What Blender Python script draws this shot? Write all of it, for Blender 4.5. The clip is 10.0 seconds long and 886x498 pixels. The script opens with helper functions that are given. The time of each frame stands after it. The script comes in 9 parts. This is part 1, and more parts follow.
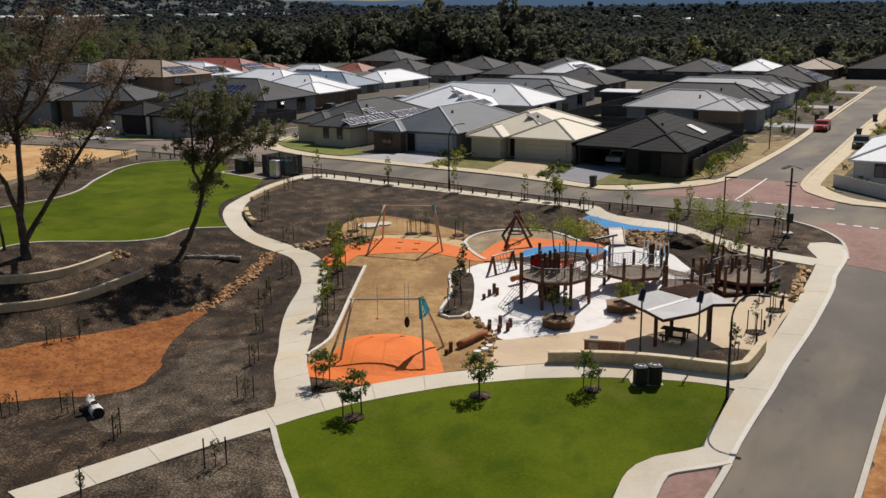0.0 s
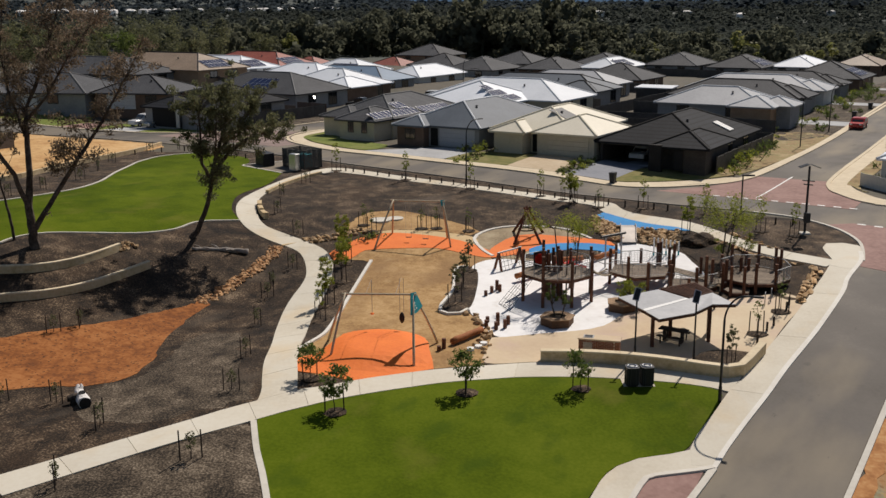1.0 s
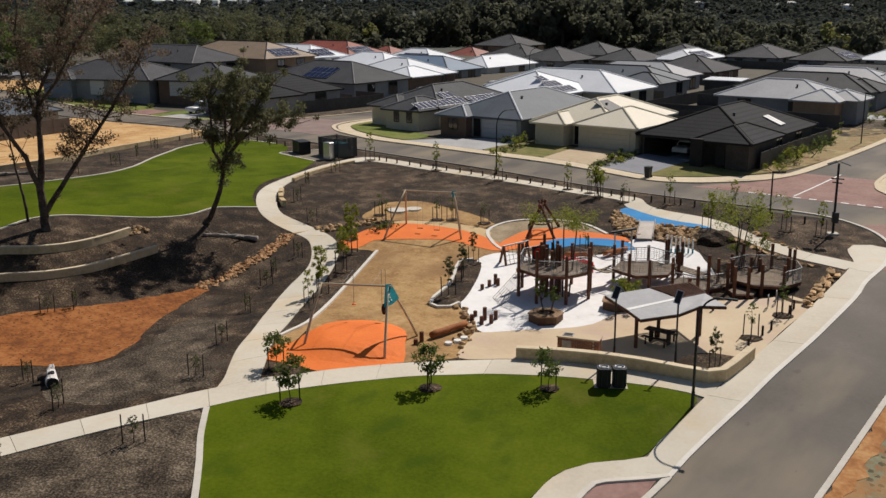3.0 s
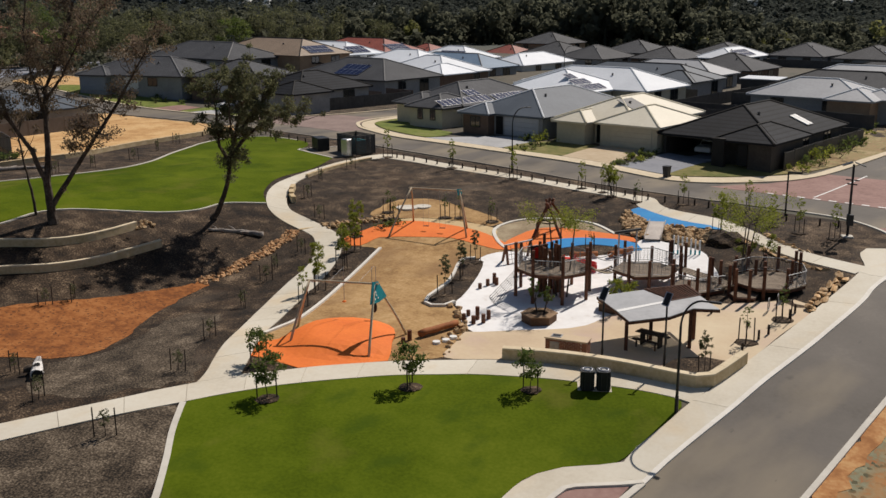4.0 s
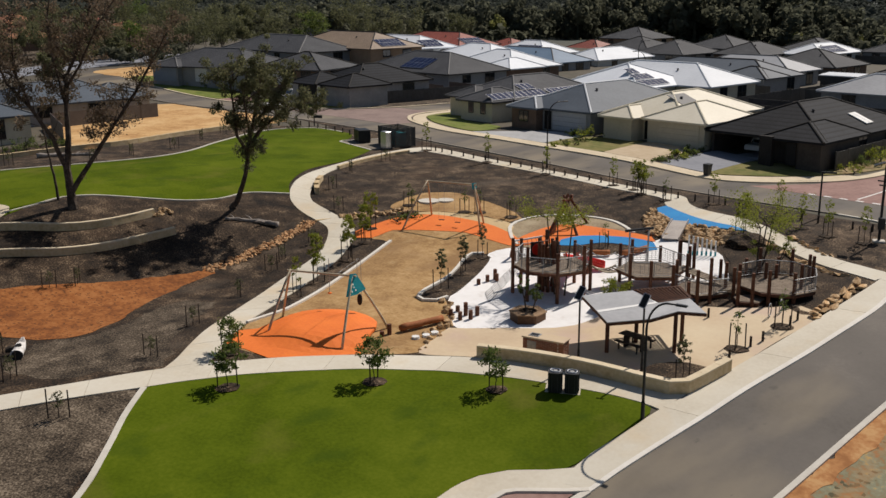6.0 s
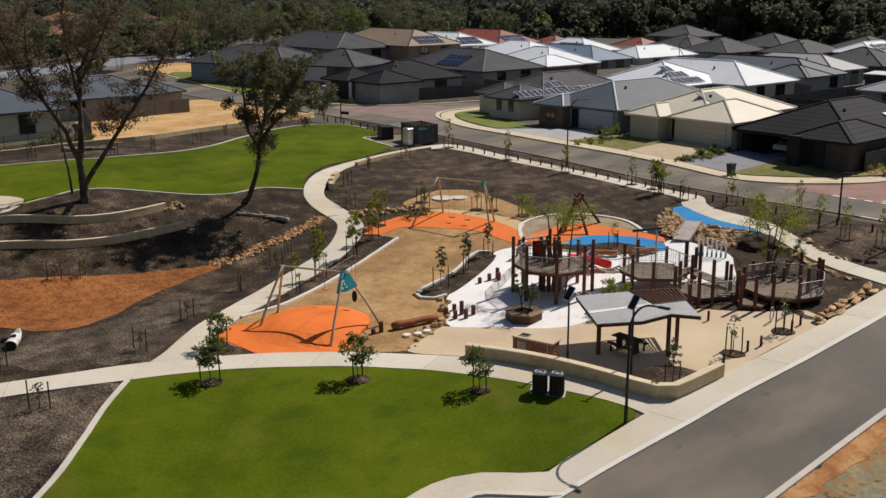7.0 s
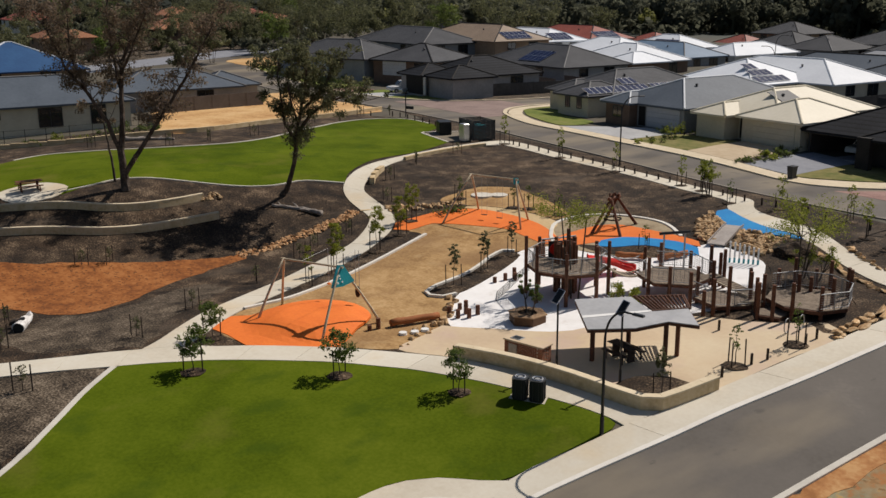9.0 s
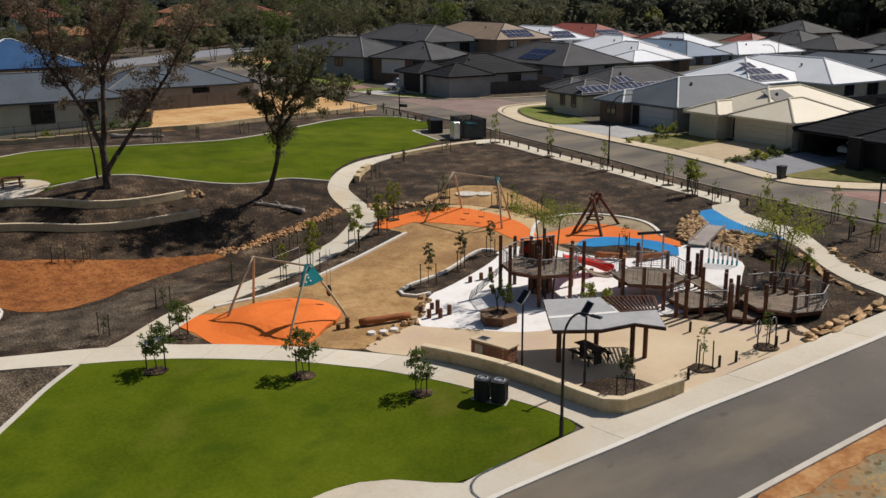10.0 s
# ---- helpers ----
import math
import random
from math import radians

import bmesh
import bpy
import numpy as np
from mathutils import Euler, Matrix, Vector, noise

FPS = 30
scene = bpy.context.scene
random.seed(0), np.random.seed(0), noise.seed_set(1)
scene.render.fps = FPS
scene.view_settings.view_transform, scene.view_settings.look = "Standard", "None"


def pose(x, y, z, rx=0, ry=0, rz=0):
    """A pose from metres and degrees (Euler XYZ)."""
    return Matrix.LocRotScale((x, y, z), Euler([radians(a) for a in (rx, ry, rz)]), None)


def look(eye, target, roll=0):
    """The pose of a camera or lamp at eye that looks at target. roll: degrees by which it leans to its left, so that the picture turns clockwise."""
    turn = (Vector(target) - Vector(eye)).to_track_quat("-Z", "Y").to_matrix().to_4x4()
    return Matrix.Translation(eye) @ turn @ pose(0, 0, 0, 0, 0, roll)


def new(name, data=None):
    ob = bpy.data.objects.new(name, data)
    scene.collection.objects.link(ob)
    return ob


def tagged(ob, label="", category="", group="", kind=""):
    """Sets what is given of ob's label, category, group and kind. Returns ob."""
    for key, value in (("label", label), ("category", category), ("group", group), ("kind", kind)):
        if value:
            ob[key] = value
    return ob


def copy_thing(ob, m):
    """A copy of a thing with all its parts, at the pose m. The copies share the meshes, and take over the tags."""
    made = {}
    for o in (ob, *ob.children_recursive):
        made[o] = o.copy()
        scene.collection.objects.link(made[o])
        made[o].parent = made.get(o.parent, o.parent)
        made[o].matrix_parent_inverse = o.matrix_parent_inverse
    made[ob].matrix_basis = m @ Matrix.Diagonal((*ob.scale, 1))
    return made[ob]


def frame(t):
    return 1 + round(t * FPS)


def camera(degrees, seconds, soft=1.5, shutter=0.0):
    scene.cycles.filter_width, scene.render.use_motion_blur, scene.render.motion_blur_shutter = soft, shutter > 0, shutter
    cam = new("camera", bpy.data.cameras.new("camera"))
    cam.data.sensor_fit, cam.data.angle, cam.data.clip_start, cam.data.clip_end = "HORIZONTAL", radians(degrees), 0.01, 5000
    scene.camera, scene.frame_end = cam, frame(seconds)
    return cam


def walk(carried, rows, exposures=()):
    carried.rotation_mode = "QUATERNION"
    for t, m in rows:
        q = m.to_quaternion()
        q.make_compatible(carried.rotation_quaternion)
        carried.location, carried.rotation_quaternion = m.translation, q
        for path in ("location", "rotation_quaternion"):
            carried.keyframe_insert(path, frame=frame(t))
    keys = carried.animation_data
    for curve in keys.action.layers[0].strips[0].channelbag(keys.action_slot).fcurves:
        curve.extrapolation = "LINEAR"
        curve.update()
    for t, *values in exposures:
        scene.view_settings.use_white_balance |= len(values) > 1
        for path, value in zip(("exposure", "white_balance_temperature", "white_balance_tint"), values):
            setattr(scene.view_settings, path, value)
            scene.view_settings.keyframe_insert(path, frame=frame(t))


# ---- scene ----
cam = camera(48.2, 10.0)
PATH = [
    (0, (0.033, -0.017, 20.353), (0.009, 1.928, 19.887), -0.6),
    (0.5, (1.533, 0.261, 20.321), (1.462, 2.204, 19.85), -0.5),
    (1, (3.119, 0.512, 20.275), (2.999, 2.451, 19.8), -0.5),
    (1.5, (4.717, 0.851, 20.229), (4.551, 2.786, 19.75), -0.5),
    (2, (6.386, 1.247, 20.168), (6.17, 3.176, 19.684), -0.4),
    (2.5, (7.959, 1.685, 20.107), (7.697, 3.606, 19.619), -0.4),
    (4, (12.828, 3.409, 19.865), (12.42, 5.304, 19.371), -0.4),
    (4.5, (14.353, 3.995, 19.767), (13.899, 5.879, 19.271), -0.4),
    (5, (15.956, 4.686, 19.648), (15.451, 6.556, 19.149), -0.4),
    (5.5, (17.463, 5.343, 19.561), (16.909, 7.199, 19.061), -0.4),
    (7, (21.843, 7.78, 19.259), (21.141, 9.583, 18.755), -0.4),
    (7.5, (23.168, 8.648, 19.183), (22.415, 10.43, 18.678), -0.4),
    (8, (24.535, 9.578, 19.105), (23.727, 11.336, 18.599), -0.4),
    (8.5, (25.757, 10.439, 19.033), (24.9, 12.173, 18.525), -0.4),
    (9, (26.996, 11.419, 18.955), (26.087, 13.126, 18.446), -0.4),
    (9.5, (28.134, 12.286, 18.92), (27.202, 13.98, 18.409), -0.3),
    (10, (28.817, 12.922, 18.867), (27.886, 14.616, 18.355), -0.3),
]
walk(cam, [(t, look(eye, target, roll)) for t, eye, target, roll in PATH])

# ---- light: clear sky, sun ahead and a little to the right, mid-morning high
SUN_AZ, SUN_EL = 27.0, 50.0
world = bpy.data.worlds.new("sky")
scene.world = world
world.use_nodes = True
wn = world.node_tree.nodes
sky = wn.new("ShaderNodeTexSky")
sky.sky_type, sky.sun_disc = "NISHITA", False
sky.sun_elevation, sky.sun_rotation = radians(SUN_EL), radians(SUN_AZ)
sky.air_density, sky.dust_density, sky.ozone_density = 1.0, 1.0, 1.0
wn["Background"].inputs["Strength"].default_value = 0.046
world.node_tree.links.new(sky.outputs[0], wn["Background"].inputs["Color"])
sun_data = bpy.data.lights.new("sun", "SUN")
sun_data.energy, sun_data.angle, sun_data.color = 4.2, radians(0.53), (1.0, 0.907, 0.81)
sun = new("sun", sun_data)
sun_way = Vector((math.sin(radians(SUN_AZ)) * math.cos(radians(SUN_EL)), math.cos(radians(SUN_AZ)) * math.cos(radians(SUN_EL)), math.sin(radians(SUN_EL))))
sun.matrix_world = Matrix.Translation((30, 60, 60)) @ sun_way.to_track_quat("Z", "Y").to_matrix().to_4x4()
scene.view_settings.exposure = 0.0

# ---- materials
def surface(name, tones, scale=1.0, rough=0.85, bump=0.3, fine=30.0, metal=0.0, patch=0.15, per=0.0, spec=0.3, speck=None, mid=None, span=(0.36, 0.64), grain=0.45):
    """A rough natural or painted surface: tones mixed by noise at two scales, fine relief. speck: (colour, scale,
    share) of loose bits and of shaded dimples.
    """
    m = bpy.data.materials.new(name)
    m.use_nodes = True
    n, l = m.node_tree.nodes, m.node_tree.links
    b = n["Principled BSDF"]
    tc = n.new("ShaderNodeTexCoord")
    big, small = n.new("ShaderNodeTexNoise"), n.new("ShaderNodeTexNoise")
    big.inputs["Scale"].default_value, big.inputs["Detail"].default_value = patch * scale, 5.0
    small.inputs["Scale"].default_value, small.inputs["Detail"].default_value = fine, 6.0
    for t in (big, small):
        l.new(tc.outputs["Object"], t.inputs["Vector"])
    mix = n.new("ShaderNodeMath")
    mix.operation = "MULTIPLY_ADD"
    l.new(small.outputs["Fac"], mix.inputs[0])
    mix.inputs[1].default_value = grain
    half = n.new("ShaderNodeMath")
    half.operation = "MULTIPLY_ADD"
    l.new(big.outputs["Fac"], half.inputs[0])
    half.inputs[1].default_value, half.inputs[2].default_value = 0.55, 0.5 * (0.45 - grain)
    l.new(half.outputs[0], mix.inputs[2])
    if mid:
        mt, ad = n.new("ShaderNodeTexNoise"), n.new("ShaderNodeMath")
        mt.inputs["Scale"].default_value, mt.inputs["Detail"].default_value = mid[0], 4.0
        l.new(tc.outputs["Object"], mt.inputs["Vector"])
        sh = n.new("ShaderNodeMath")
        sh.operation = "MULTIPLY_ADD"
        l.new(mt.outputs["Fac"], sh.inputs[0])
        sh.inputs[1].default_value, sh.inputs[2].default_value = mid[1], -0.5 * mid[1]
        l.new(sh.outputs[0], ad.inputs[0])
        l.new(mix.outputs[0], ad.inputs[1])
        mix = ad
    ramp = n.new("ShaderNodeValToRGB")
    el = ramp.color_ramp.elements
    lo, hi = span
    for i, c in enumerate(tones):
        pos = lo + (hi - lo) * i / max(1, len(tones) - 1)
        e = el[i] if i < 2 else el.new(pos)
        e.position, e.color = pos, (*c, 1)
    l.new(mix.outputs[0], ramp.inputs["Fac"])
    out = ramp.outputs["Color"]
    if speck:
        colour, sc, share = speck
        vo = n.new("ShaderNodeTexVoronoi")
        vo.inputs["Scale"].default_value = sc
        l.new(tc.outputs["Object"], vo.inputs["Vector"])
        sep = n.new("ShaderNodeSeparateColor")
        l.new(vo.outputs["Color"], sep.inputs[0])
        lt = n.new("ShaderNodeMath")
        lt.operation = "LESS_THAN"
        l.new(sep.outputs[0], lt.inputs[0])
        lt.inputs[1].default_value = share
        mx = n.new("ShaderNodeMixRGB")
        l.new(lt.outputs[0], mx.inputs["Fac"])
        l.new(out, mx.inputs["Color1"])
        mx.inputs["Color2"].default_value = (*colour, 1)
        out = mx.outputs["Color"]
    if per:
        oi = n.new("ShaderNodeObjectInfo")
        hsv = n.new("ShaderNodeHueSaturation")
        ma = n.new("ShaderNodeMapRange")
        l.new(oi.outputs["Random"], ma.inputs["Value"])
        ma.inputs["To Min"].default_value, ma.inputs["To Max"].default_value = 1 - per, 1 + per
        l.new(ma.outputs[0], hsv.inputs["Value"])
        l.new(out, hsv.inputs["Color"])
        out = hsv.outputs["Color"]
    l.new(out, b.inputs["Base Color"])
    b.inputs["Roughness"].default_value, b.inputs["Metallic"].default_value = rough, metal
    b.inputs["Specular IOR Level"].default_value = spec
    if bump:
        bp = n.new("ShaderNodeBump")
        bp.inputs["Strength"].default_value, bp.inputs["Distance"].default_value = bump, 0.03
        l.new(mix.outputs[0], bp.inputs["Height"])
        l.new(bp.outputs["Normal"], b.inputs["Normal"])
    return m


def islands(m, amount=0.25):
    """Vary the tone of a material from loose piece to loose piece."""
    n, l = m.node_tree.nodes, m.node_tree.links
    b = n["Principled BSDF"]
    src = b.inputs["Base Color"].links[0].from_socket
    geo, ma, hsv = n.new("ShaderNodeNewGeometry"), n.new("ShaderNodeMapRange"), n.new("ShaderNodeHueSaturation")
    l.new(geo.outputs["Random Per Island"], ma.inputs["Value"])
    ma.inputs["To Min"].default_value, ma.inputs["To Max"].default_value = 1 - amount, 1 + amount
    l.new(ma.outputs[0], hsv.inputs["Value"])
    l.new(src, hsv.inputs["Color"])
    l.new(hsv.outputs["Color"], b.inputs["Base Color"])
    return m


def leafy(name, tones, amount=0.35, sheer=0.5):
    m = surface(name, tones, fine=0.9, rough=0.6, bump=0.0, spec=0.25)
    islands(m, amount)
    n, l = m.node_tree.nodes, m.node_tree.links
    b = n["Principled BSDF"]
    tr, mx, o = n.new("ShaderNodeBsdfTranslucent"), n.new("ShaderNodeMixShader"), n["Material Output"]
    l.new(b.inputs["Base Color"].links[0].from_socket, tr.inputs["Color"])
    mx.inputs["Fac"].default_value = sheer
    l.new(b.outputs[0], mx.inputs[1])
    l.new(tr.outputs[0], mx.inputs[2])
    l.new(mx.outputs[0], o.inputs["Surface"])
    return m


def roofing(name, tones, course=0.32, rough=0.6, depth=0.5, spec=0.4, metal=0.0):
    """Roof cladding with courses that step up the slope."""
    m = surface(name, tones, fine=3.0, patch=0.3, rough=rough, bump=0.0, spec=spec, per=0.08, metal=metal)
    n, l = m.node_tree.nodes, m.node_tree.links
    b = n["Principled BSDF"]
    tc, w, bp = n.new("ShaderNodeTexCoord"), n.new("ShaderNodeTexWave"), n.new("ShaderNodeBump")
    w.wave_type, w.bands_direction, w.wave_profile = "BANDS", "Z", "SAW"
    w.inputs["Scale"].default_value = 0.314 / (course * 0.42)
    w.inputs["Distortion"].default_value = 0.0
    l.new(tc.outputs["Object"], w.inputs["Vector"])
    bp.inputs["Strength"].default_value, bp.inputs["Distance"].default_value = depth, 0.04
    l.new(w.outputs["Fac"], bp.inputs["Height"])
    l.new(bp.outputs["Normal"], b.inputs["Normal"])
    # dark line at each course: joint and its shadow multiplied into the colour
    if depth >= 0.4:
        src = b.inputs["Base Color"].links[0].from_socket
        edge, gap = n.new("ShaderNodeMapRange"), n.new("ShaderNodeMixRGB")
        l.new(w.outputs["Fac"], edge.inputs["Value"])
        edge.inputs["From Min"].default_value, edge.inputs["From Max"].default_value = 0.0, 0.45
        gap.blend_type = "MULTIPLY"
        gap.inputs["Fac"].default_value = 1.0
        tone = n.new("ShaderNodeMapRange")
        l.new(edge.outputs[0], tone.inputs["Value"])
        tone.inputs["To Min"].default_value, tone.inputs["To Max"].default_value = 0.3, 1.12
        l.new(src, gap.inputs["Color1"])
        l.new(tone.outputs[0], gap.inputs["Color2"])
        l.new(gap.outputs["Color"], b.inputs["Base Color"])
    return m


M = {}
M["earth"] = surface("dry_scrub_earth", [(.068, .060, .046), (.105, .090, .066), (.060, .060, .042)], fine=0.6, patch=0.05)


def forest_floor(m):
    """Beyond the houses the earth is covered by low green scrub."""
    n, l = m.node_tree.nodes, m.node_tree.links
    b = n["Principled BSDF"]
    src = b.inputs["Base Color"].links[0].from_socket
    tc, ln, mr, mx = n.new("ShaderNodeTexCoord"), n.new("ShaderNodeVectorMath"), n.new("ShaderNodeMapRange"), n.new("ShaderNodeMixRGB")
    ln.operation = "LENGTH"
    l.new(tc.outputs["Object"], ln.inputs[0])
    l.new(ln.outputs["Value"], mr.inputs["Value"])
    mr.inputs["From Min"].default_value, mr.inputs["From Max"].default_value = 270.0, 330.0
    l.new(mr.outputs[0], mx.inputs["Fac"])
    l.new(src, mx.inputs["Color1"])
    mx.inputs["Color2"].default_value = (.060, .070, .062, 1)
    l.new(mx.outputs["Color"], b.inputs["Base Color"])


forest_floor(M["earth"])
M["mulch"] = surface("wood_chip_mulch", [(.006, .0038, .0022), (.023, .0142, .0078), (.046, .0293, .0168), (.091, .061, .0365), (.22, .159, .104)], fine=10.0, patch=0.2, rough=0.95, bump=1.0, mid=(0.8, 0.9), span=(.24, .84), grain=1.5)
M["mulch_pale"] = surface("weathered_mulch", [(.013, .0092, .0058), (.047, .0345, .0225), (.083, .062, .042), (.137, .107, .075), (.24, .192, .14)], fine=10.0, patch=0.5, rough=0.95, bump=1.0, mid=(0.8, 0.8), span=(.26, .82), grain=1.5)
M["lawn"] = surface("mown_lawn", [(.052, .078, .003), (.080, .113, .005), (.112, .143, .009)], fine=6.0, patch=0.13, rough=0.9, bump=0.35, spec=0.04, mid=(0.5, 0.3), grain=0.3)
M["verge"] = surface("dry_verge_grass", [(.10, .12, .025), (.19, .17, .055), (.25, .21, .09)], fine=1.4, patch=0.3, rough=0.95, bump=0.4)
M["verge_green"] = surface("green_verge_grass", [(.09, .13, .02), (.15, .18, .03), (.20, .20, .06)], fine=1.2, patch=0.3, rough=0.95, bump=0.4)
M["concrete"] = surface("pale_concrete", [(.53, .478, .38), (.60, .555, .458), (.645, .61, .52)], grain=.25, fine=5.0, mid=(.5, .3), patch=0.15, rough=0.85, bump=0.12, per=0.05)
M["concrete_dull"] = surface("joint_concrete", [(.49, .44, .345), (.56, .51, .415)], fine=2.0, patch=0.4)
M["kerb"] = surface("kerb_concrete", [(.52, .49, .43), (.64, .61, .54)], fine=2.5, patch=0.5, rough=0.85, bump=0.1)
M["kerb_far"] = surface("cream_kerb_concrete", [(.56, .47, .33), (.66, .57, .42)], fine=2.0, patch=0.5, rough=0.85, bump=0.1)
M["asphalt"] = surface("worn_asphalt", [(.084, .074, .063), (.113, .101, .088), (.132, .118, .103), (.178, .158, .134)], grain=.2, fine=5.0, patch=0.1, rough=0.8, bump=0.15, mid=(0.22, 0.8), span=(.30, .76))


def dusty(m, colour, scale, lo, hi, share, stretch=1.0):
    """Soft stains of dust drawn out along the street."""
    n, l = m.node_tree.nodes, m.node_tree.links
    b = n["Principled BSDF"]
    src = b.inputs["Base Color"].links[0].from_socket
    tc, mp, no, mr, mx = n.new("ShaderNodeTexCoord"), n.new("ShaderNodeMapping"), n.new("ShaderNodeTexNoise"), n.new("ShaderNodeMapRange"), n.new("ShaderNodeMixRGB")
    mp.vector_type = "TEXTURE"
    mp.inputs["Rotation"].default_value = (0, 0, math.radians(60))
    mp.inputs["Scale"].default_value = (stretch, 1, 1)
    l.new(tc.outputs["Object"], mp.inputs["Vector"])
    l.new(mp.outputs[0], no.inputs["Vector"])
    no.inputs["Scale"].default_value, no.inputs["Detail"].default_value = scale, 4.0
    l.new(no.outputs["Fac"], mr.inputs["Value"])
    mr.inputs["From Min"].default_value, mr.inputs["From Max"].default_value, mr.inputs["To Max"].default_value = lo, hi, share
    l.new(mr.outputs[0], mx.inputs["Fac"])
    l.new(src, mx.inputs["Color1"])
    mx.inputs["Color2"].default_value = (*colour, 1)
    l.new(mx.outputs["Color"], b.inputs["Base Color"])


dusty(M["asphalt"], (.25, .21, .15), 0.22, 0.46, 0.70, 0.8, 3.0)
dusty(M["asphalt"], (.045, .042, .040), 0.55, 0.66, 0.74, 0.6, 1.5)
dusty(M["asphalt"], (.05, .047, .043), 1.3, 0.70, 0.75, 0.55, 2.0)
dusty(M["lawn"], (.155, .145, .028), 0.3, 0.58, 0.74, 0.5, 1.5)
dusty(M["lawn"], (.040, .072, .005), 0.55, 0.55, 0.70, 0.55, 1.5)
dusty(M["mulch"], (.016, .011, .0075), 0.16, 0.50, 0.66, 0.42, 1.6)
dusty(M["mulch"], (.135, .105, .078), 0.28, 0.58, 0.76, 0.5, 1.6)
dusty(M["mulch"], (.05, .028, .014), 0.45, 0.55, 0.72, 0.5, 1.0)
dusty(M["concrete"], (.60, .47, .29), 0.35, 0.54, 0.74, 0.6, 1.5)
M["redpave"] = surface("red_block_paving", [(.215, .123, .105), (.28, .168, .145), (.33, .208, .18)], fine=3.0, patch=0.4, rough=0.85, bump=0.2)
M["greypave"] = surface("grey_mauve_block_paving", [(.185, .135, .12), (.24, .175, .155), (.28, .21, .185)], fine=3.0, patch=0.4, rough=0.85, bump=0.2)
# dark specks paint in the shade of footprint dimples
M["sand_orange"] = surface("orange_basin_sand", [(.155, .05, .012), (.265, .092, .022), (.35, .140, .042)], fine=5.0, patch=0.3, rough=0.95, bump=1.0, speck=((.11, .04, .012), 9.0, 0.07), mid=(1.5, 0.5))
M["dirt"] = surface("orange_verge_dirt", [(.30, .13, .045), (.42, .20, .075), (.52, .30, .13)], fine=4.0, patch=0.4, rough=0.95, bump=0.5, mid=(.8, .4))
M["sand_lot"] = surface("yellow_lot_sand", [(.40, .22, .085), (.54, .33, .14), (.62, .42, .21)], fine=3.0, mid=(0.7, .4), patch=0.2, rough=0.95, bump=0.4)
M["fill"] = surface("mixed_earth_fill", [(.34, .13, .045), (.22, .19, .11), (.24, .25, .17), (.46, .30, .10)], fine=4.0, patch=0.3, rough=0.95, bump=0.9, mid=(.8, .5), speck=((.10, .09, .05), 5.0, 0.08))
dusty(M["fill"], (.40, .20, .075), 0.5, 0.48, 0.64, 0.7, 2.0)
M["softfall"] = surface("tan_wood_softfall", [(.265, .152, .06), (.385, .238, .10), (.48, .315, .15)], fine=6.0, patch=0.35, rough=0.95, bump=0.6, mid=(1.6, 0.4))
dusty(M["softfall"], (.235, .135, .06), 0.3, 0.5, 0.7, 0.7, 1.8)
dusty(M["softfall"], (.47, .33, .17), 0.7, 0.6, 0.74, 0.5, 1.0)
M["orange"] = surface("orange_rubber", [(.70, .155, .022), (.80, .20, .03)], fine=6.0, patch=0.6, rough=0.75, bump=0.08)
M["blue"] = surface("blue_rubber", [(.004, .19, .50), (.008, .26, .58)], fine=6.0, patch=0.6, rough=0.7, bump=0.08)
M["cream_rubber"] = surface("sandy_rubber", [(.50, .36, .18), (.60, .45, .25)], fine=5.0, patch=0.6, rough=0.8, bump=0.08)
M["white_sand"] = surface("white_play_sand", [(.76, .75, .74), (.86, .86, .86)], fine=2.0, patch=0.7, rough=0.9, bump=0.5)
dusty(M["white_sand"], (.52, .47, .41), 0.9, 0.60, 0.72, 0.45, 1.0)
M["plaza"] = surface("honed_aggregate_paving", [(.50, .375, .255), (.585, .465, .315), (.635, .535, .375)], fine=4.0, patch=0.22, rough=0.8, bump=0.04, grain=0.15)
dusty(M["plaza"], (.53, .395, .33), 0.3, 0.52, 0.66, 0.6, 1.0)
M["limestone"] = surface("reconstituted_limestone", [(.46, .34, .185), (.58, .45, .27), (.64, .52, .34)], fine=5.0, patch=1.2, rough=0.9, bump=0.35)
M["rock"] = surface("sandstone_boulder", [(.24, .14, .065), (.46, .31, .165), (.60, .45, .28)], fine=3.0, patch=1.5, rough=0.9, bump=0.9, per=0.22)
M["rock_orange"] = surface("orange_ironstone", [(.28, .135, .055), (.47, .27, .13), (.60, .41, .24)], fine=3.0, patch=1.5, rough=0.9, bump=0.9, per=0.22)
M["bark"] = surface("rough_eucalypt_bark", [(.038, .028, .021), (.078, .060, .047), (.14, .11, .088)], fine=7.0, patch=1.5, rough=0.95, bump=0.9)
M["stake"] = surface("dark_stained_stake", [(.03, .022, .017), (.06, .045, .035)], fine=12.0, patch=2.0, rough=0.9)
M["timber"] = surface("red_brown_timber", [(.075, .029, .016), (.13, .053, .029), (.175, .08, .045)], fine=7.0, patch=2.0, rough=0.75, per=0.2, bump=0.3)
M["log"] = surface("orange_peeled_log", [(.28, .095, .03), (.40, .15, .055)], fine=6.0, patch=2.0, rough=0.8, per=0.12)
M["deckwood"] = surface("grey_brown_decking", [(.13, .10, .077), (.20, .158, .118), (.25, .20, .15)], fine=6.0, patch=1.5, rough=0.85, per=0.12)
M["steel"] = surface("galvanised_steel", [(.28, .285, .29), (.38, .385, .39)], fine=8.0, patch=2.0, rough=0.6, metal=0.45, bump=0.0)
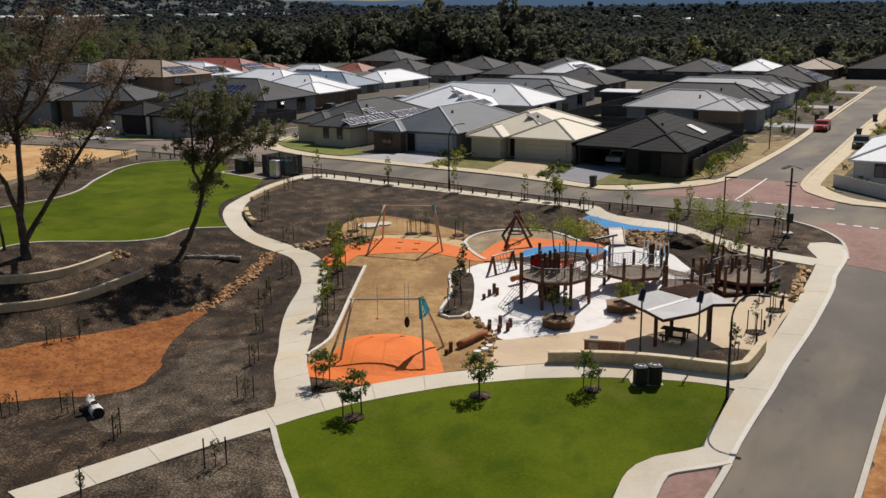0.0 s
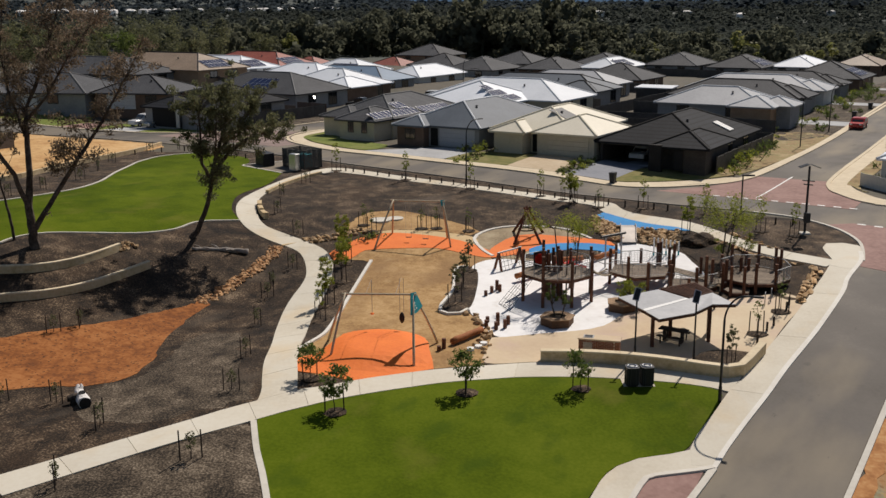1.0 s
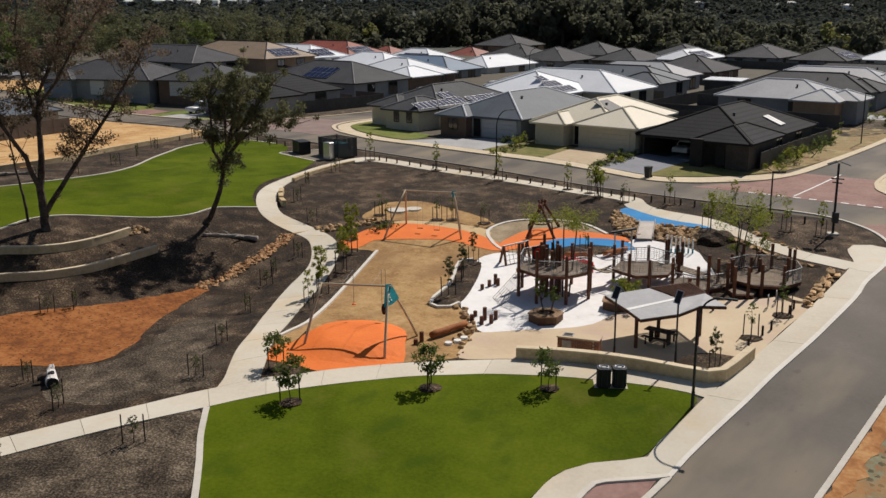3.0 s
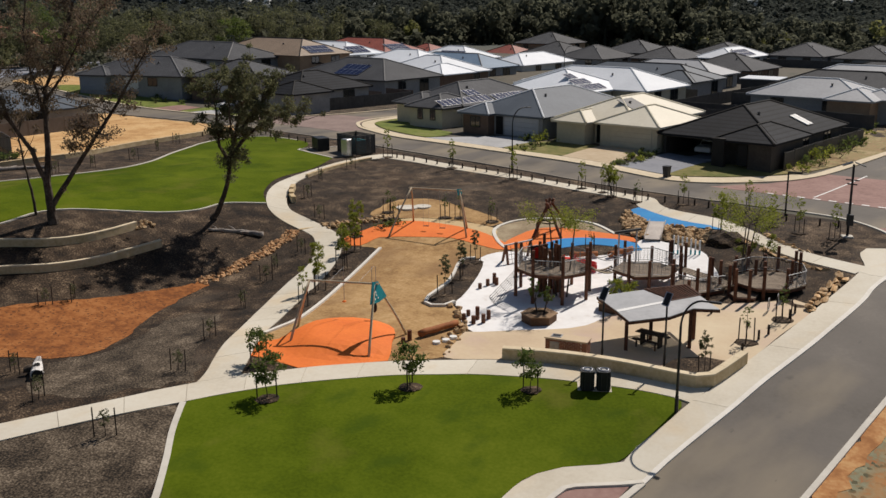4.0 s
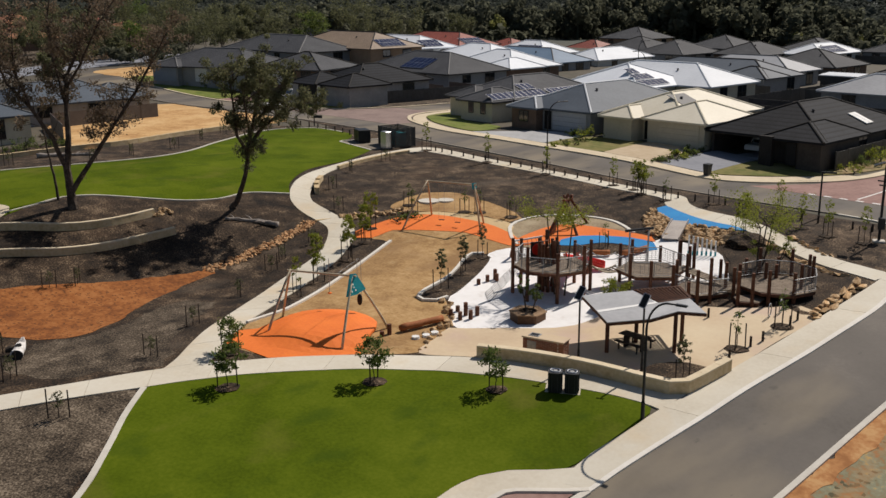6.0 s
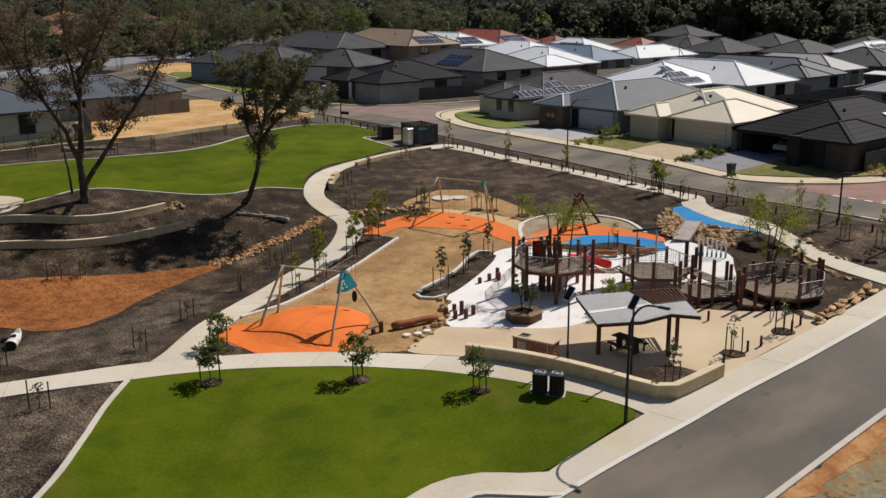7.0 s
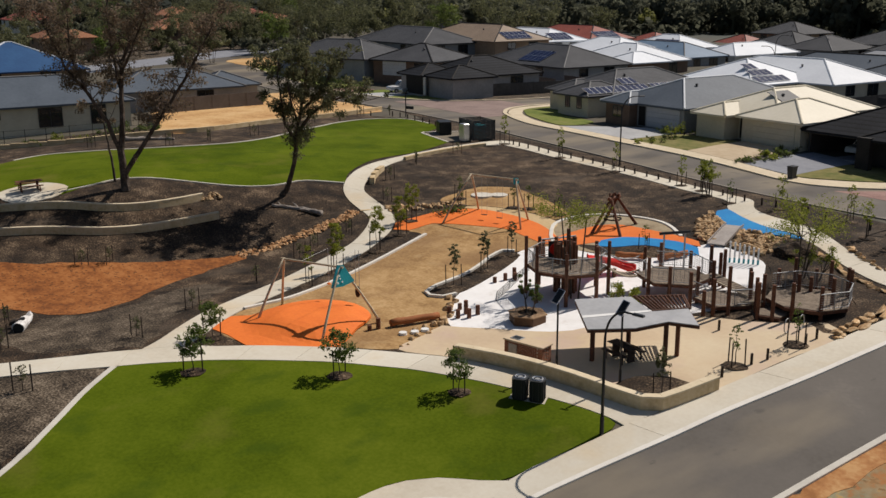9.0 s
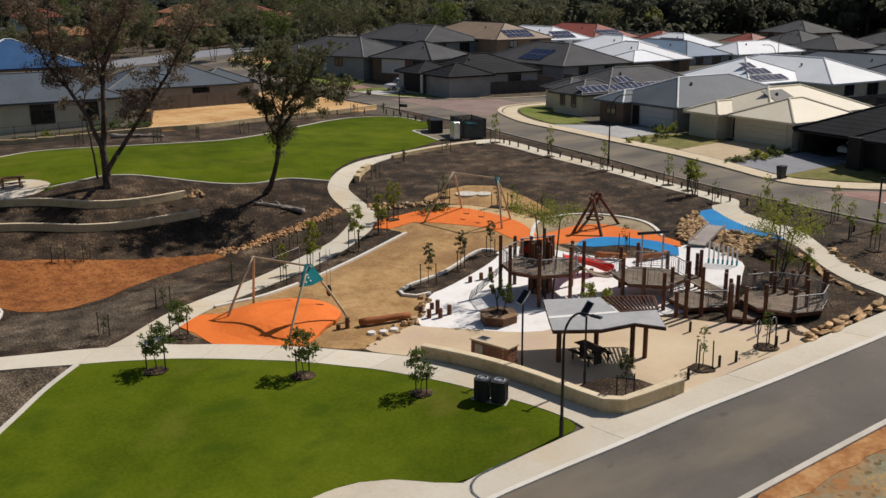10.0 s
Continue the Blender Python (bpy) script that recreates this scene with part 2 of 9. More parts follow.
M["blackmetal"] = surface("black_powder_coat", [(.012, .013, .016), (.022, .024, .028)], fine=8.0, patch=2.0, rough=0.45, bump=0.0)
M["charcoal"] = surface("charcoal_sheet", [(.03, .032, .035), (.05, .052, .056)], fine=4.0, patch=1.0, rough=0.5, bump=0.05)
M["teal"] = surface("teal_fabric", [(.012, .27, .33), (.025, .36, .42)], fine=8.0, patch=2.0, rough=0.7, bump=0.1)
M["rubber"] = surface("black_rubber", [(.012, .012, .012), (.022, .022, .022)], fine=8.0, patch=2.0, rough=0.7, bump=0.0)
M["redplastic"] = surface("red_slide_plastic", [(.62, .02, .012), (.72, .035, .02)], fine=3.0, patch=1.0, rough=0.3, bump=0.0, spec=0.5)
M["whitepaint"] = surface("white_paint", [(.72, .72, .70), (.82, .82, .80)], fine=3.0, patch=1.0, rough=0.6, bump=0.05)
M["glass"] = surface("dark_window_glass", [(.012, .015, .018), (.02, .024, .028)], fine=1.0, patch=1.0, rough=0.06, bump=0.0, spec=0.7)
M["pv"] = surface("solar_cells", [(.010, .018, .055), (.016, .028, .08)], fine=4.0, patch=1.0, rough=0.5, bump=0.0, spec=0.06)
M["aluminium"] = surface("brushed_aluminium", [(.55, .56, .58), (.68, .69, .70)], fine=8.0, patch=2.0, rough=0.35, metal=0.85, bump=0.0)
M["brick"] = surface("red_brown_brick", [(.17, .075, .045), (.26, .12, .075), (.31, .16, .105)], fine=9.0, patch=2.0, rough=0.9, per=0.2)
M["leaf_euc"] = leafy("eucalypt_leaves", [(.085, .092, .045), (.145, .15, .075), (.22, .22, .12)], 0.35, 0.55)
M["leaf_dry"] = leafy("sparse_dry_leaves", [(.11, .085, .055), (.19, .14, .095), (.28, .215, .16)])
M["leaf_young"] = leafy("fresh_green_leaves", [(.15, .18, .024), (.24, .27, .04), (.35, .37, .08)], 0.3, 0.6)
M["leaf_dark"] = leafy("dark_sapling_leaves", [(.075, .11, .026), (.125, .165, .042), (.19, .225, .07)], 0.3, 0.55)
M["wood_far"] = leafy("bushland_foliage", [(.102, .108, .077), (.124, .130, .092), (.158, .160, .110)], 0.08, 0.58)
M["wood_olive"] = leafy("yellow_green_bush_foliage", [(.155, .165, .055), (.20, .205, .07), (.26, .255, .10)], 0.1, 0.58)
# aerial haze is put into these tones: greyer bushland, then bluer hills
M["wood_mid"] = leafy("hazed_bushland_foliage", [(.066, .076, .066), (.078, .088, .076), (.094, .102, .086)], 0.04, 0.5)
M["wood_hill"] = leafy("haze_blue_hill_foliage", [(.050, .064, .074), (.057, .071, .081), (.066, .080, .090)], 0.03, 0.5)
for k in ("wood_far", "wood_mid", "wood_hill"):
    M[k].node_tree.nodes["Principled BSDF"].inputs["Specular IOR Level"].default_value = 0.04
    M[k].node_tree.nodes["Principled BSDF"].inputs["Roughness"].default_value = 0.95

M["far_house"] = islands(surface("far_pale_render", [(.62, .60, .57), (.80, .79, .78)], fine=1.0, patch=0.05, bump=0.0), 0.4)
M["kerb_dull"] = surface("weathered_kerb", [(.20, .175, .145), (.28, .25, .21)], fine=3.0, patch=0.4)
M["circle_earth"] = surface("dull_sandy_softfall", [(.24, .185, .115), (.34, .27, .175), (.40, .33, .22)], fine=6.0, patch=0.5, rough=0.95, bump=0.4, mid=(1.2, .4))
M["kerb_white"] = surface("white_kerb_concrete", [(.64, .61, .55), (.74, .72, .66)], fine=3.0, patch=0.5, rough=0.85, bump=0.1)
M["yard_sand"] = surface("dry_yard_sand", [(.20, .15, .07), (.33, .225, .12), (.24, .21, .09), (.40, .30, .17)], fine=3.0, patch=0.3, rough=0.95, bump=0.5, mid=(.6, .5))
# spot levels of the ground: x, y, height
LEVELS_PARK = [(-10.5, 40.2, .9), (-8.5, 44.1, 1.05), (-5.2, 45.5, .85), (1.3, 49, .65), (7.2, 50, .6), (10.2, 50.7, .5), (14.4, 49.5, .13),
               (13, 44, -.7), (-11.1, 48.5, 1.15), (-11.8, 53.5, 1.2), (-1.6, 51.4, 1.0), (3.3, 56.7, .75), (11.8, 55.6, 1.0), (18.3, 57.8, 1.1),
               (20.6, 61.2, 1.45), (-.75, 61.5, 1.1), (-6.6, 71.7, 1.7), (24.3, 69.9, 2.1), (10, 72, 1.3), (5, 24, -2.5), (22, 45, -.9)]
LEVELS_BANK = [(-17.4, 64.9, .7), (-19.2, 61.6, .6), (-18.7, 51.8, .5), (-20.8, 74.7, 3.1), (-29.2, 65.5, 4.2), (-16.3, 73.8, 2.2),
               (-18, 83, 3.3), (-14.7, 102.2, 3.6), (11.9, 88.3, 3.0), (11.2, 84, 2.7), (17.3, 79, 2.6), (-25, 30, .2), (-55, 75, 4.2)]
LEVELS_STREET = [(14.4, 98.8, 2.8), (27.9, 92.4, 2.8), (36, 99.6, 2.9), (-9.4, 115.3, 4.0), (-22.2, 122, 4.1), (1.8, 114.5, 3.9),
                 (10.9, 106.1, 3.7), (43, 120.3, 3.0), (53, 138.7, 3.4), (-60, 130, 4.0), (60, 80, 2.0), (0, 145, 3.4)]
SPOTS = np.array(LEVELS_PARK + LEVELS_BANK + LEVELS_STREET)


def plate(d2):
    return 0.5 * d2 * np.log(d2 + 1e-9)


def level_weights():
    n = len(SPOTS)
    k = plate(((SPOTS[:, None, :2] - SPOTS[None, :, :2]) ** 2).sum(-1)) + np.eye(n) * 8.0
    t = np.c_[np.ones(n), SPOTS[:, :2]]
    return np.linalg.solve(np.block([[k, t], [t.T, np.zeros((3, 3))]]), np.r_[SPOTS[:, 2], 0, 0, 0])


WEIGHTS = level_weights()
CU, SU = 0.874, 0.486


def smooth(a, b, x):
    s = np.clip((x - a) / (b - a), 0, 1)
    return s * s * (3 - 2 * s)


def heights(xs, ys):
    """Ground height at many places."""
    xs, ys = np.asarray(xs, float), np.asarray(ys, float)
    cx, cy = np.clip(xs, -75, 75), np.clip(ys, 15, 150)
    d2 = (SPOTS[:, 0] - cx[:, None]) ** 2 + (SPOTS[:, 1] - cy[:, None]) ** 2
    near = plate(d2) @ WEIGHTS[:-3] + WEIGHTS[-3] + WEIGHTS[-2] * cx + WEIGHTS[-1] * cy
    v = SU * xs + CU * ys
    u = CU * xs - SU * ys
    far = np.interp(v, (-400, 30, 100, 126, 147, 184, 225, 270, 340, 600), (-4, -2, 2.8, 3.4, 3.8, 3.8, 3.5, 3.0, 0, -6))
    far = far + 3.6 * smooth(85, 170, -u) * (0.4 + 0.6 * smooth(215, 150, v)) * smooth(420, 260, v)
    r = np.hypot(xs - 0, ys - 85)
    w = smooth(62, 120, r)
    wide = np.hypot(xs, ys)
    far = far + np.interp(wide, (600, 900, 1200, 1500, 2300, 3500, 5000), (0, 3, 20, 22, 26, 34, 34))
    hills = smooth(1300, 2300, wide) * (3 * np.sin(u / 310.0 + 1) + 2 * np.sin(u / 127.0) + 2 * np.sin(v / 170.0))
    # a long ridge in the west
    hills = hills + 46 * smooth(1500, 3000, wide) * smooth(3, 16, np.degrees(np.arctan2(-xs, np.maximum(ys, 1.0))))
    return near * (1 - w) + far * w + hills


def height(x, y):
    return float(heights([x], [y])[0])


# ---- mesh helpers
from mathutils import geometry

TURN = math.degrees(math.atan2(-SU, CU))


def xy(u, v):
    """From the street grid (u along the street, v away from the park) to the world."""
    return (CU * u + SU * v, -SU * u + CU * v)


def finish(name, bm, material, parent=None, label="", smooth_faces=False):
    mesh = bpy.data.meshes.new(name)
    bm.normal_update()
    bm.to_mesh(mesh)
    bm.free()
    for m in material if isinstance(material, (list, tuple)) else (material,):
        mesh.materials.append(m)
    if smooth_faces:
        for p in mesh.polygons:
            p.use_smooth = True
    ob = new(name, mesh)
    if parent:
        ob.parent = parent
    if label:
        ob["label"] = label
    return ob


def part(name, bm, material, parent, label="", smooth_faces=False):
    return finish(name, bm, material, parent, label, smooth_faces)


def empty(name, x=0.0, y=0.0, z=0.0, turn=0.0):
    ob = new(name)
    ob.empty_display_size = 0.2
    ob.matrix_basis = pose(x, y, z, 0, 0, turn)
    return ob


def box(bm, cx, cy, cz, sx, sy, sz, m=None, bevel=0.0):
    """A box by its centre and sizes, with an optional turn m about its centre."""
    mat = Matrix.Translation((cx, cy, cz)) @ (m or Matrix()) @ Matrix.Diagonal((sx, sy, sz, 1))
    made = bmesh.ops.create_cube(bm, size=1.0, matrix=mat)
    if bevel:
        edges = list({e for v in made["verts"] for e in v.link_edges})
        bmesh.ops.bevel(bm, geom=edges, offset=bevel, segments=1, affect="EDGES")
    return made


def rod(bm, a, b, r0, r1=None, sides=8, caps=True):
    """A round bar from a to b."""
    a, b = Vector(a), Vector(b)
    d = b - a
    m = Matrix.Translation((a + b) / 2) @ d.to_track_quat("Z", "Y").to_matrix().to_4x4()
    bmesh.ops.create_cone(bm, cap_ends=caps, segments=sides, radius1=r0, radius2=r0 if r1 is None else r1, depth=d.length, matrix=m)


def tube(bm, pts, radii, sides=8):
    """A bent round bar through pts."""
    pts = [Vector(p) for p in pts]
    if not isinstance(radii, (list, tuple)):
        radii = [radii] * len(pts)
    rings = []
    for i, p in enumerate(pts):
        d = (pts[min(i + 1, len(pts) - 1)] - pts[max(i - 1, 0)]).normalized()
        side = d.cross(Vector((0.31, 0.2, 0.93))).normalized()
        up = side.cross(d)
        rings.append([bm.verts.new(p + radii[i] * (math.cos(k * math.tau / sides) * side + math.sin(k * math.tau / sides) * up)) for k in range(sides)])
    for a, b in zip(rings, rings[1:]):
        for k in range(sides):
            bm.faces.new((a[k], a[(k + 1) % sides], b[(k + 1) % sides], b[k]))
    bm.faces.new(rings[0][::-1])
    bm.faces.new(rings[-1])


def prism(bm, pts, z0, z1):
    """An upright prism over a plan outline."""
    lo = [bm.verts.new((p[0], p[1], z0)) for p in pts]
    hi = [bm.verts.new((p[0], p[1], z1)) for p in pts]
    n = len(pts)
    for i in range(n):
        bm.faces.new((lo[i], lo[(i + 1) % n], hi[(i + 1) % n], hi[i]))
    bm.faces.new(hi)
    bm.faces.new(lo[::-1])
    bmesh.ops.recalc_face_normals(bm, faces=bm.faces)


def spline(pts, step=0.6, closed=False):
    """A smooth line through plan points; a point named twice stays a corner."""
    pts = [Vector(p[:2]) for p in pts]
    n = len(pts)
    out = []
    for i in range(n if closed else n - 1):
        a = pts[(i - 1) % n] if closed or i else pts[0]
        b, c = pts[i], pts[(i + 1) % n]
        d = pts[(i + 2) % n] if closed or i + 2 < n else pts[-1]
        if (c - b).length < 1e-6:
            continue
        if (b - a).length < 1e-6:
            a = b
        if (d - c).length < 1e-6:
            d = c
        k = max(1, int((c - b).length / step))
        for j in range(k):
            t = j / k
            out.append(0.5 * ((2 * b) + (c - a) * t + (2 * a - 5 * b + 4 * c - d) * t * t + (3 * b - a - 3 * c + d) * t ** 3))
    if not closed:
        out.append(pts[-1])
    return out


def inside(poly, x, y):
    """Which of many points lie in a plan outline."""
    hit = np.zeros(len(x), bool)
    px, py = np.array([p[0] for p in poly]), np.array([p[1] for p in poly])
    for i in range(len(px)):
        x1, y1, x2, y2 = px[i - 1], py[i - 1], px[i], py[i]
        cut = ((y1 > y) != (y2 > y)) & (x < (x2 - x1) * (y - y1) / (y2 - y1 + 1e-12) + x1)
        hit ^= cut
    return hit


def region(name, outline, dz, material, smooth_line=True, grid=1.4, skirt=0.15, parent=None, ragged=0.0):
    """A sheet of ground cover over a plan outline, dz above the ground and with a rim that goes into it."""
    line = spline(outline, 0.7, True) if smooth_line else spline([q for p in outline for q in (p, p)], 1.4, True)
    clean = []
    for p in line:
        if not clean or (p - clean[-1]).length > 0.03:
            clean.append(p)
    if (clean[0] - clean[-1]).length < 0.03:
        clean.pop()
    if ragged:
        clean = [p + Vector((noise.noise((p.x * 1.1, p.y * 1.1, 3.0)) + .6 * noise.noise((p.x * 3.1, p.y * 3.1, 8.0)), noise.noise((p.x * 1.1, p.y * 1.1, 13.0)) + .6 * noise.noise((p.x * 3.1, p.y * 3.1, 18.0)))) * ragged for p in clean]
    xs, ys = [p.x for p in clean], [p.y for p in clean]
    gx, gy = np.meshgrid(np.arange(min(xs) + 0.3, max(xs), grid), np.arange(min(ys) + 0.3, max(ys), grid))
    gx, gy = gx.ravel(), gy.ravel()
    keep = inside(clean, gx, gy)
    gx, gy = gx[keep], gy[keep]
    ring = np.array([(p.x, p.y) for p in clean])
    if len(gx):
        near = np.array([np.min(np.hypot(ring[:, 0] - a, ring[:, 1] - b)) for a, b in zip(gx, gy)])
        gx, gy = gx[near > 0.35 * grid], gy[near > 0.35 * grid]
    pts = [Vector(p) for p in ring] + [Vector((a, b)) for a, b in zip(gx, gy)]
    n = len(ring)
    vs, es, fs, *_ = geometry.delaunay_2d_cdt(pts, [(i, (i + 1) % n) for i in range(n)], [], 1, 1e-5)
    zs = heights([p.x for p in vs], [p.y for p in vs]) + dz
    verts = [(p.x, p.y, z) for p, z in zip(vs, zs)]
    faces = [f[:] for f in fs]
    count = {}
    for f in faces:
        for a, b in zip(f, f[1:] + f[:1]):
            count[(a, b)] = 1
    low = {}
    for a, b in list(count):
        if (b, a) not in count:
            for k in (a, b):
                if k not in low:
                    low[k] = len(verts)
                    verts.append((verts[k][0], verts[k][1], verts[k][2] - skirt))
            faces.append([b, a, low[a], low[b]])
    mesh = bpy.data.meshes.new(name)
    mesh.from_pydata(verts, [], faces)
    mesh.materials.append(material)
    ob = new(name, mesh)
    if parent:
        ob.parent = parent
    return tagged(ob, kind="structure")


def ribbon(name, line, width, z0, z1, material, parent=None, kind="structure"):
    """A low wall or kerb of constant section along a plan line, from z0 to z1 above the ground. The base steps with the ground."""
    line = spline(line, 0.7)
    hs = heights([p.x for p in line], [p.y for p in line])
    bm = bmesh.new()
    rings = []
    for i, p in enumerate(line):
        d = (line[min(i + 1, len(line) - 1)] - line[max(i - 1, 0)]).normalized()
        s = Vector((-d.y, d.x)) * width / 2
        a, b = p + s, p - s
        c = 0.02
        h = hs[i]
        rings.append([bm.verts.new(q) for q in ((*a, h + z0), (*a, h + z1 - c), (*(a - s * c * 2), h + z1), (*(b + s * c * 2), h + z1), (*b, h + z1 - c), (*b, h + z0))])
    for r, q in zip(rings, rings[1:]):
        for k in range(5):
            bm.faces.new((r[k], q[k], q[k + 1], r[k + 1]))
    bm.faces.new(rings[0])
    bm.faces.new(rings[-1][::-1])
    bmesh.ops.recalc_face_normals(bm, faces=bm.faces)
    ob = finish(name, bm, material, parent)
    return tagged(ob, kind=kind) if kind else ob


def slabs(name, left, right, dz, material, length=3.0, label=""):
    """A footpath between two edges, cast in separate slabs with open joints on a bed."""
    a, b = spline(left, 0.5), spline(right, 0.5)

    def walk_along(line, n):
        at = [0.0]
        for p, q in zip(line, line[1:]):
            at.append(at[-1] + (q - p).length)
        xs = np.interp(np.linspace(0, at[-1], n), at, [p.x for p in line])
        ys = np.interp(np.linspace(0, at[-1], n), at, [p.y for p in line])
        return np.c_[xs, ys]

    total = sum((q - p).length for p, q in zip(a, a[1:]))
    count = max(1, round(total / length))
    sub = 6
    n = count * sub + 1
    la, lb = walk_along(a, n), walk_along(b, n)
    bed = bmesh.new()
    rows = []
    for p, q in zip(la, lb):
        rows.append([bed.verts.new((x, y, height(x, y) + dz - 0.035)) for x, y in (p, (p + q) / 2, q)])
    for r, q in zip(rows, rows[1:]):
        for k in range(2):
            bed.faces.new((r[k], r[k + 1], q[k + 1], q[k]))
    bmesh.ops.recalc_face_normals(bed, faces=bed.faces)
    top = tagged(finish(name, bed, M["concrete_dull"]), label, "footpath", kind="structure")
    for i in range(count):
        bm = bmesh.new()
        rows = []
        for j in range(sub + 1):
            k = i * sub + j
            p, q = la[k].copy(), lb[k].copy()
            if j in (0, sub):
                other = k + (1 if j == 0 else -1)
                p = p + (la[other] - p) * 0.012 / max(0.05, np.hypot(*(la[other] - p)))
                q = q + (lb[other] - q) * 0.012 / max(0.05, np.hypot(*(lb[other] - q)))
            row = []
            for f in (0, 0.25, 0.5, 0.75, 1):
                x, y = p + (q - p) * f
                row.append(bm.verts.new((x, y, height(x, y) + dz)))
            rows.append(row)
        for r, q in zip(rows, rows[1:]):
            for k in range(4):
                bm.faces.new((r[k], q[k], q[k + 1], r[k + 1]))
        edge = [e for e in bm.edges if e.is_boundary]
        ext = bmesh.ops.extrude_edge_only(bm, edges=edge)
        for v in ext["geom"]:
            if isinstance(v, bmesh.types.BMVert):
                v.co.z -= 0.14
        bmesh.ops.recalc_face_normals(bm, faces=bm.faces)
        finish("slab", bm, material, top)
    return top


# ---- ground
def spread(a, b, step, far, grow=1.16):
    mid = list(np.arange(a, b + step / 2, step))
    lo, hi, d = [a], [b], step
    while hi[-1] < far:
        d *= grow
        hi.append(hi[-1] + d)
    d = step
    while lo[-1] > -far * 0.8:
        d *= grow
        lo.append(lo[-1] - d)
    return np.array(lo[:0:-1] + mid + hi[1:])


gx, gy = spread(-70, 45, 1.5, 4300), spread(22, 120, 1.5, 4300)
GX, GY = np.meshgrid(gx, gy)
GZ = heights(GX.ravel(), GY.ravel())
nx, ny = len(gx), len(gy)
mesh = bpy.data.meshes.new("ground")
mesh.from_pydata(np.c_[GX.ravel(), GY.ravel(), GZ].tolist(), [], [(j * nx + i, j * nx + i + 1, (j + 1) * nx + i + 1, (j + 1) * nx + i) for j in range(ny - 1) for i in range(nx - 1)])
mesh.materials.append(M["earth"])
for p in mesh.polygons:
    p.use_smooth = True
tagged(new("ground", mesh), "dry brown earth and scrub reaching the wooded hills", "ground", kind="structure")

# park beds
tagged(region("mulch_bed", [(-9, 30), (-30, 33), (-58, 52), (-60, 72), (-58.5, 77), (-52.2, 92.8), (-49, 102.5), (-44, 115.6), (-40, 113.5), (-36, 112.2), (-30, 113), (-36, 118.2), (-30, 115), (-22, 110.5), (-13, 105.5),
        (0, 98.3), (13.5, 90.8), (19, 87.6), (24, 84.6), (28.4, 82.6), (29.8, 79.6), (30.2, 76.5), (29.6, 74), (27, 70), (22, 62), (16, 51.8), (5, 49), (-5, 43), (-6.4, 39), (-5.6, 34), (-5.6, 30)], 0.03, M["mulch"]), "dark wood-chip mulch over the park's garden beds", "mulch")
tagged(region("pale_mulch", [(-9.8, 46.8), (-13, 44.4), (-17.5, 44.5), (-18.5, 48.8), (-16.5, 51), (-16.6, 56), (-15.0, 59), (-13.2, 58), (-12, 54), (-11, 50)], 0.036, M["mulch_pale"], ragged=0.8), "weathered grey mulch on the basin's edge", "mulch")
tagged(region("pale_mulch", [(-6.2, 33), (-7.0, 38.3), (-8.1, 41.3), (-8.95, 43.7), (-11, 42.1), (-14.4, 39.4), (-17.5, 36.7), (-18, 30), (-6, 30)], 0.04, M["mulch_pale"], ragged=0.2), "weathered brown-grey mulch between lawn and path", "mulch")
tagged(region("basin_sand", [(-33, 49), (-26.1, 54.3), (-24.8, 55.8), (-23.4, 57.2), (-21.5, 59.4), (-19.3, 62.6), (-18.2, 63.7), (-17.3, 65.1), (-16.95, 64.3), (-17.5, 61.3), (-17.6, 58.7), (-17.35, 55.6), (-16.9, 52.6), (-17.35, 50.4),
        (-18.45, 49.4), (-19.9, 48.85), (-21.5, 48.6), (-28, 46)], 0.055, M["sand_orange"], ragged=0.25), "raked orange sand in the drainage basin", "sand")
tagged(region("lawn_upper", [(-45.7, 69.1), (-45.0, 72.0), (-41.7, 74.8), (-39.3, 76.9), (-38.0, 78.5), (-36.0, 81.9), (-34.7, 85.6), (-34.46, 90.2), (-35.3, 96.2), (-35.7, 101.8), (-35.8, 104.3), (-34.8, 108.6), (-31.4, 111.4), (-26.0, 109.2), (-24.5, 106.5), (-24.5, 106.5), (-24.3, 103.4), (-24.3, 103.4), (-19.6, 100.2),
        (-19.6, 100.2), (-19.6, 94), (-20.8, 89), (-20.8, 86), (-20.0, 82.4), (-18.7, 79.8), (-18.7, 79.8), (-20.8, 78.6), (-21.8, 77.5), (-22.6, 75.2), (-24.3, 73.2), (-26.7, 71.4), (-28.4, 70.2), (-30.0, 69), (-31.4, 67.2), (-32.2, 64.7), (-34, 61), (-44, 58)], 0.06, M["lawn"]), "bright green mown lawn with a concrete edge", "lawn")
tagged(region("lawn_lower", [(-8.6, 44.2), (-8.6, 44.2), (-7.46, 45.2), (-6.39, 46.09), (-5.29, 46.96), (-4.07, 47.7), (-2.84, 48.4), (-1.56, 49.06), (-0.28, 49.72), (1.06, 50.27), (2.47, 50.68), (3.87, 51.06), (5.33, 51.21), (6.79, 51.29), (8.25, 51.33), (9.69, 51.29), (11.12, 51.24), (12.52, 51.14), (13.55, 50.99), (14.3, 50.82),
        (14.72, 50.55), (14.72, 50.1), (13.84, 48.22), (12.95, 46.69), (12.15, 45.2), (11.75, 44.7), (11.1, 44.4), (9.5, 43.75), (8.43, 42.95), (7.9, 42.3), (7.2, 40.8), (6.2, 38.5), (5.3, 35), (4, 30), (4, 30), (-5.6, 30), (-5.6, 30), (-6.0, 35.9), (-6.65, 38.1), (-7.1, 39.4), (-7.8, 41.2), (-8.25, 42.6)], 0.06, M["lawn"]), "bright green mown lawn below the playground", "lawn")

# roads
def uvs(pts):
    return [xy(*p) for p in pts]


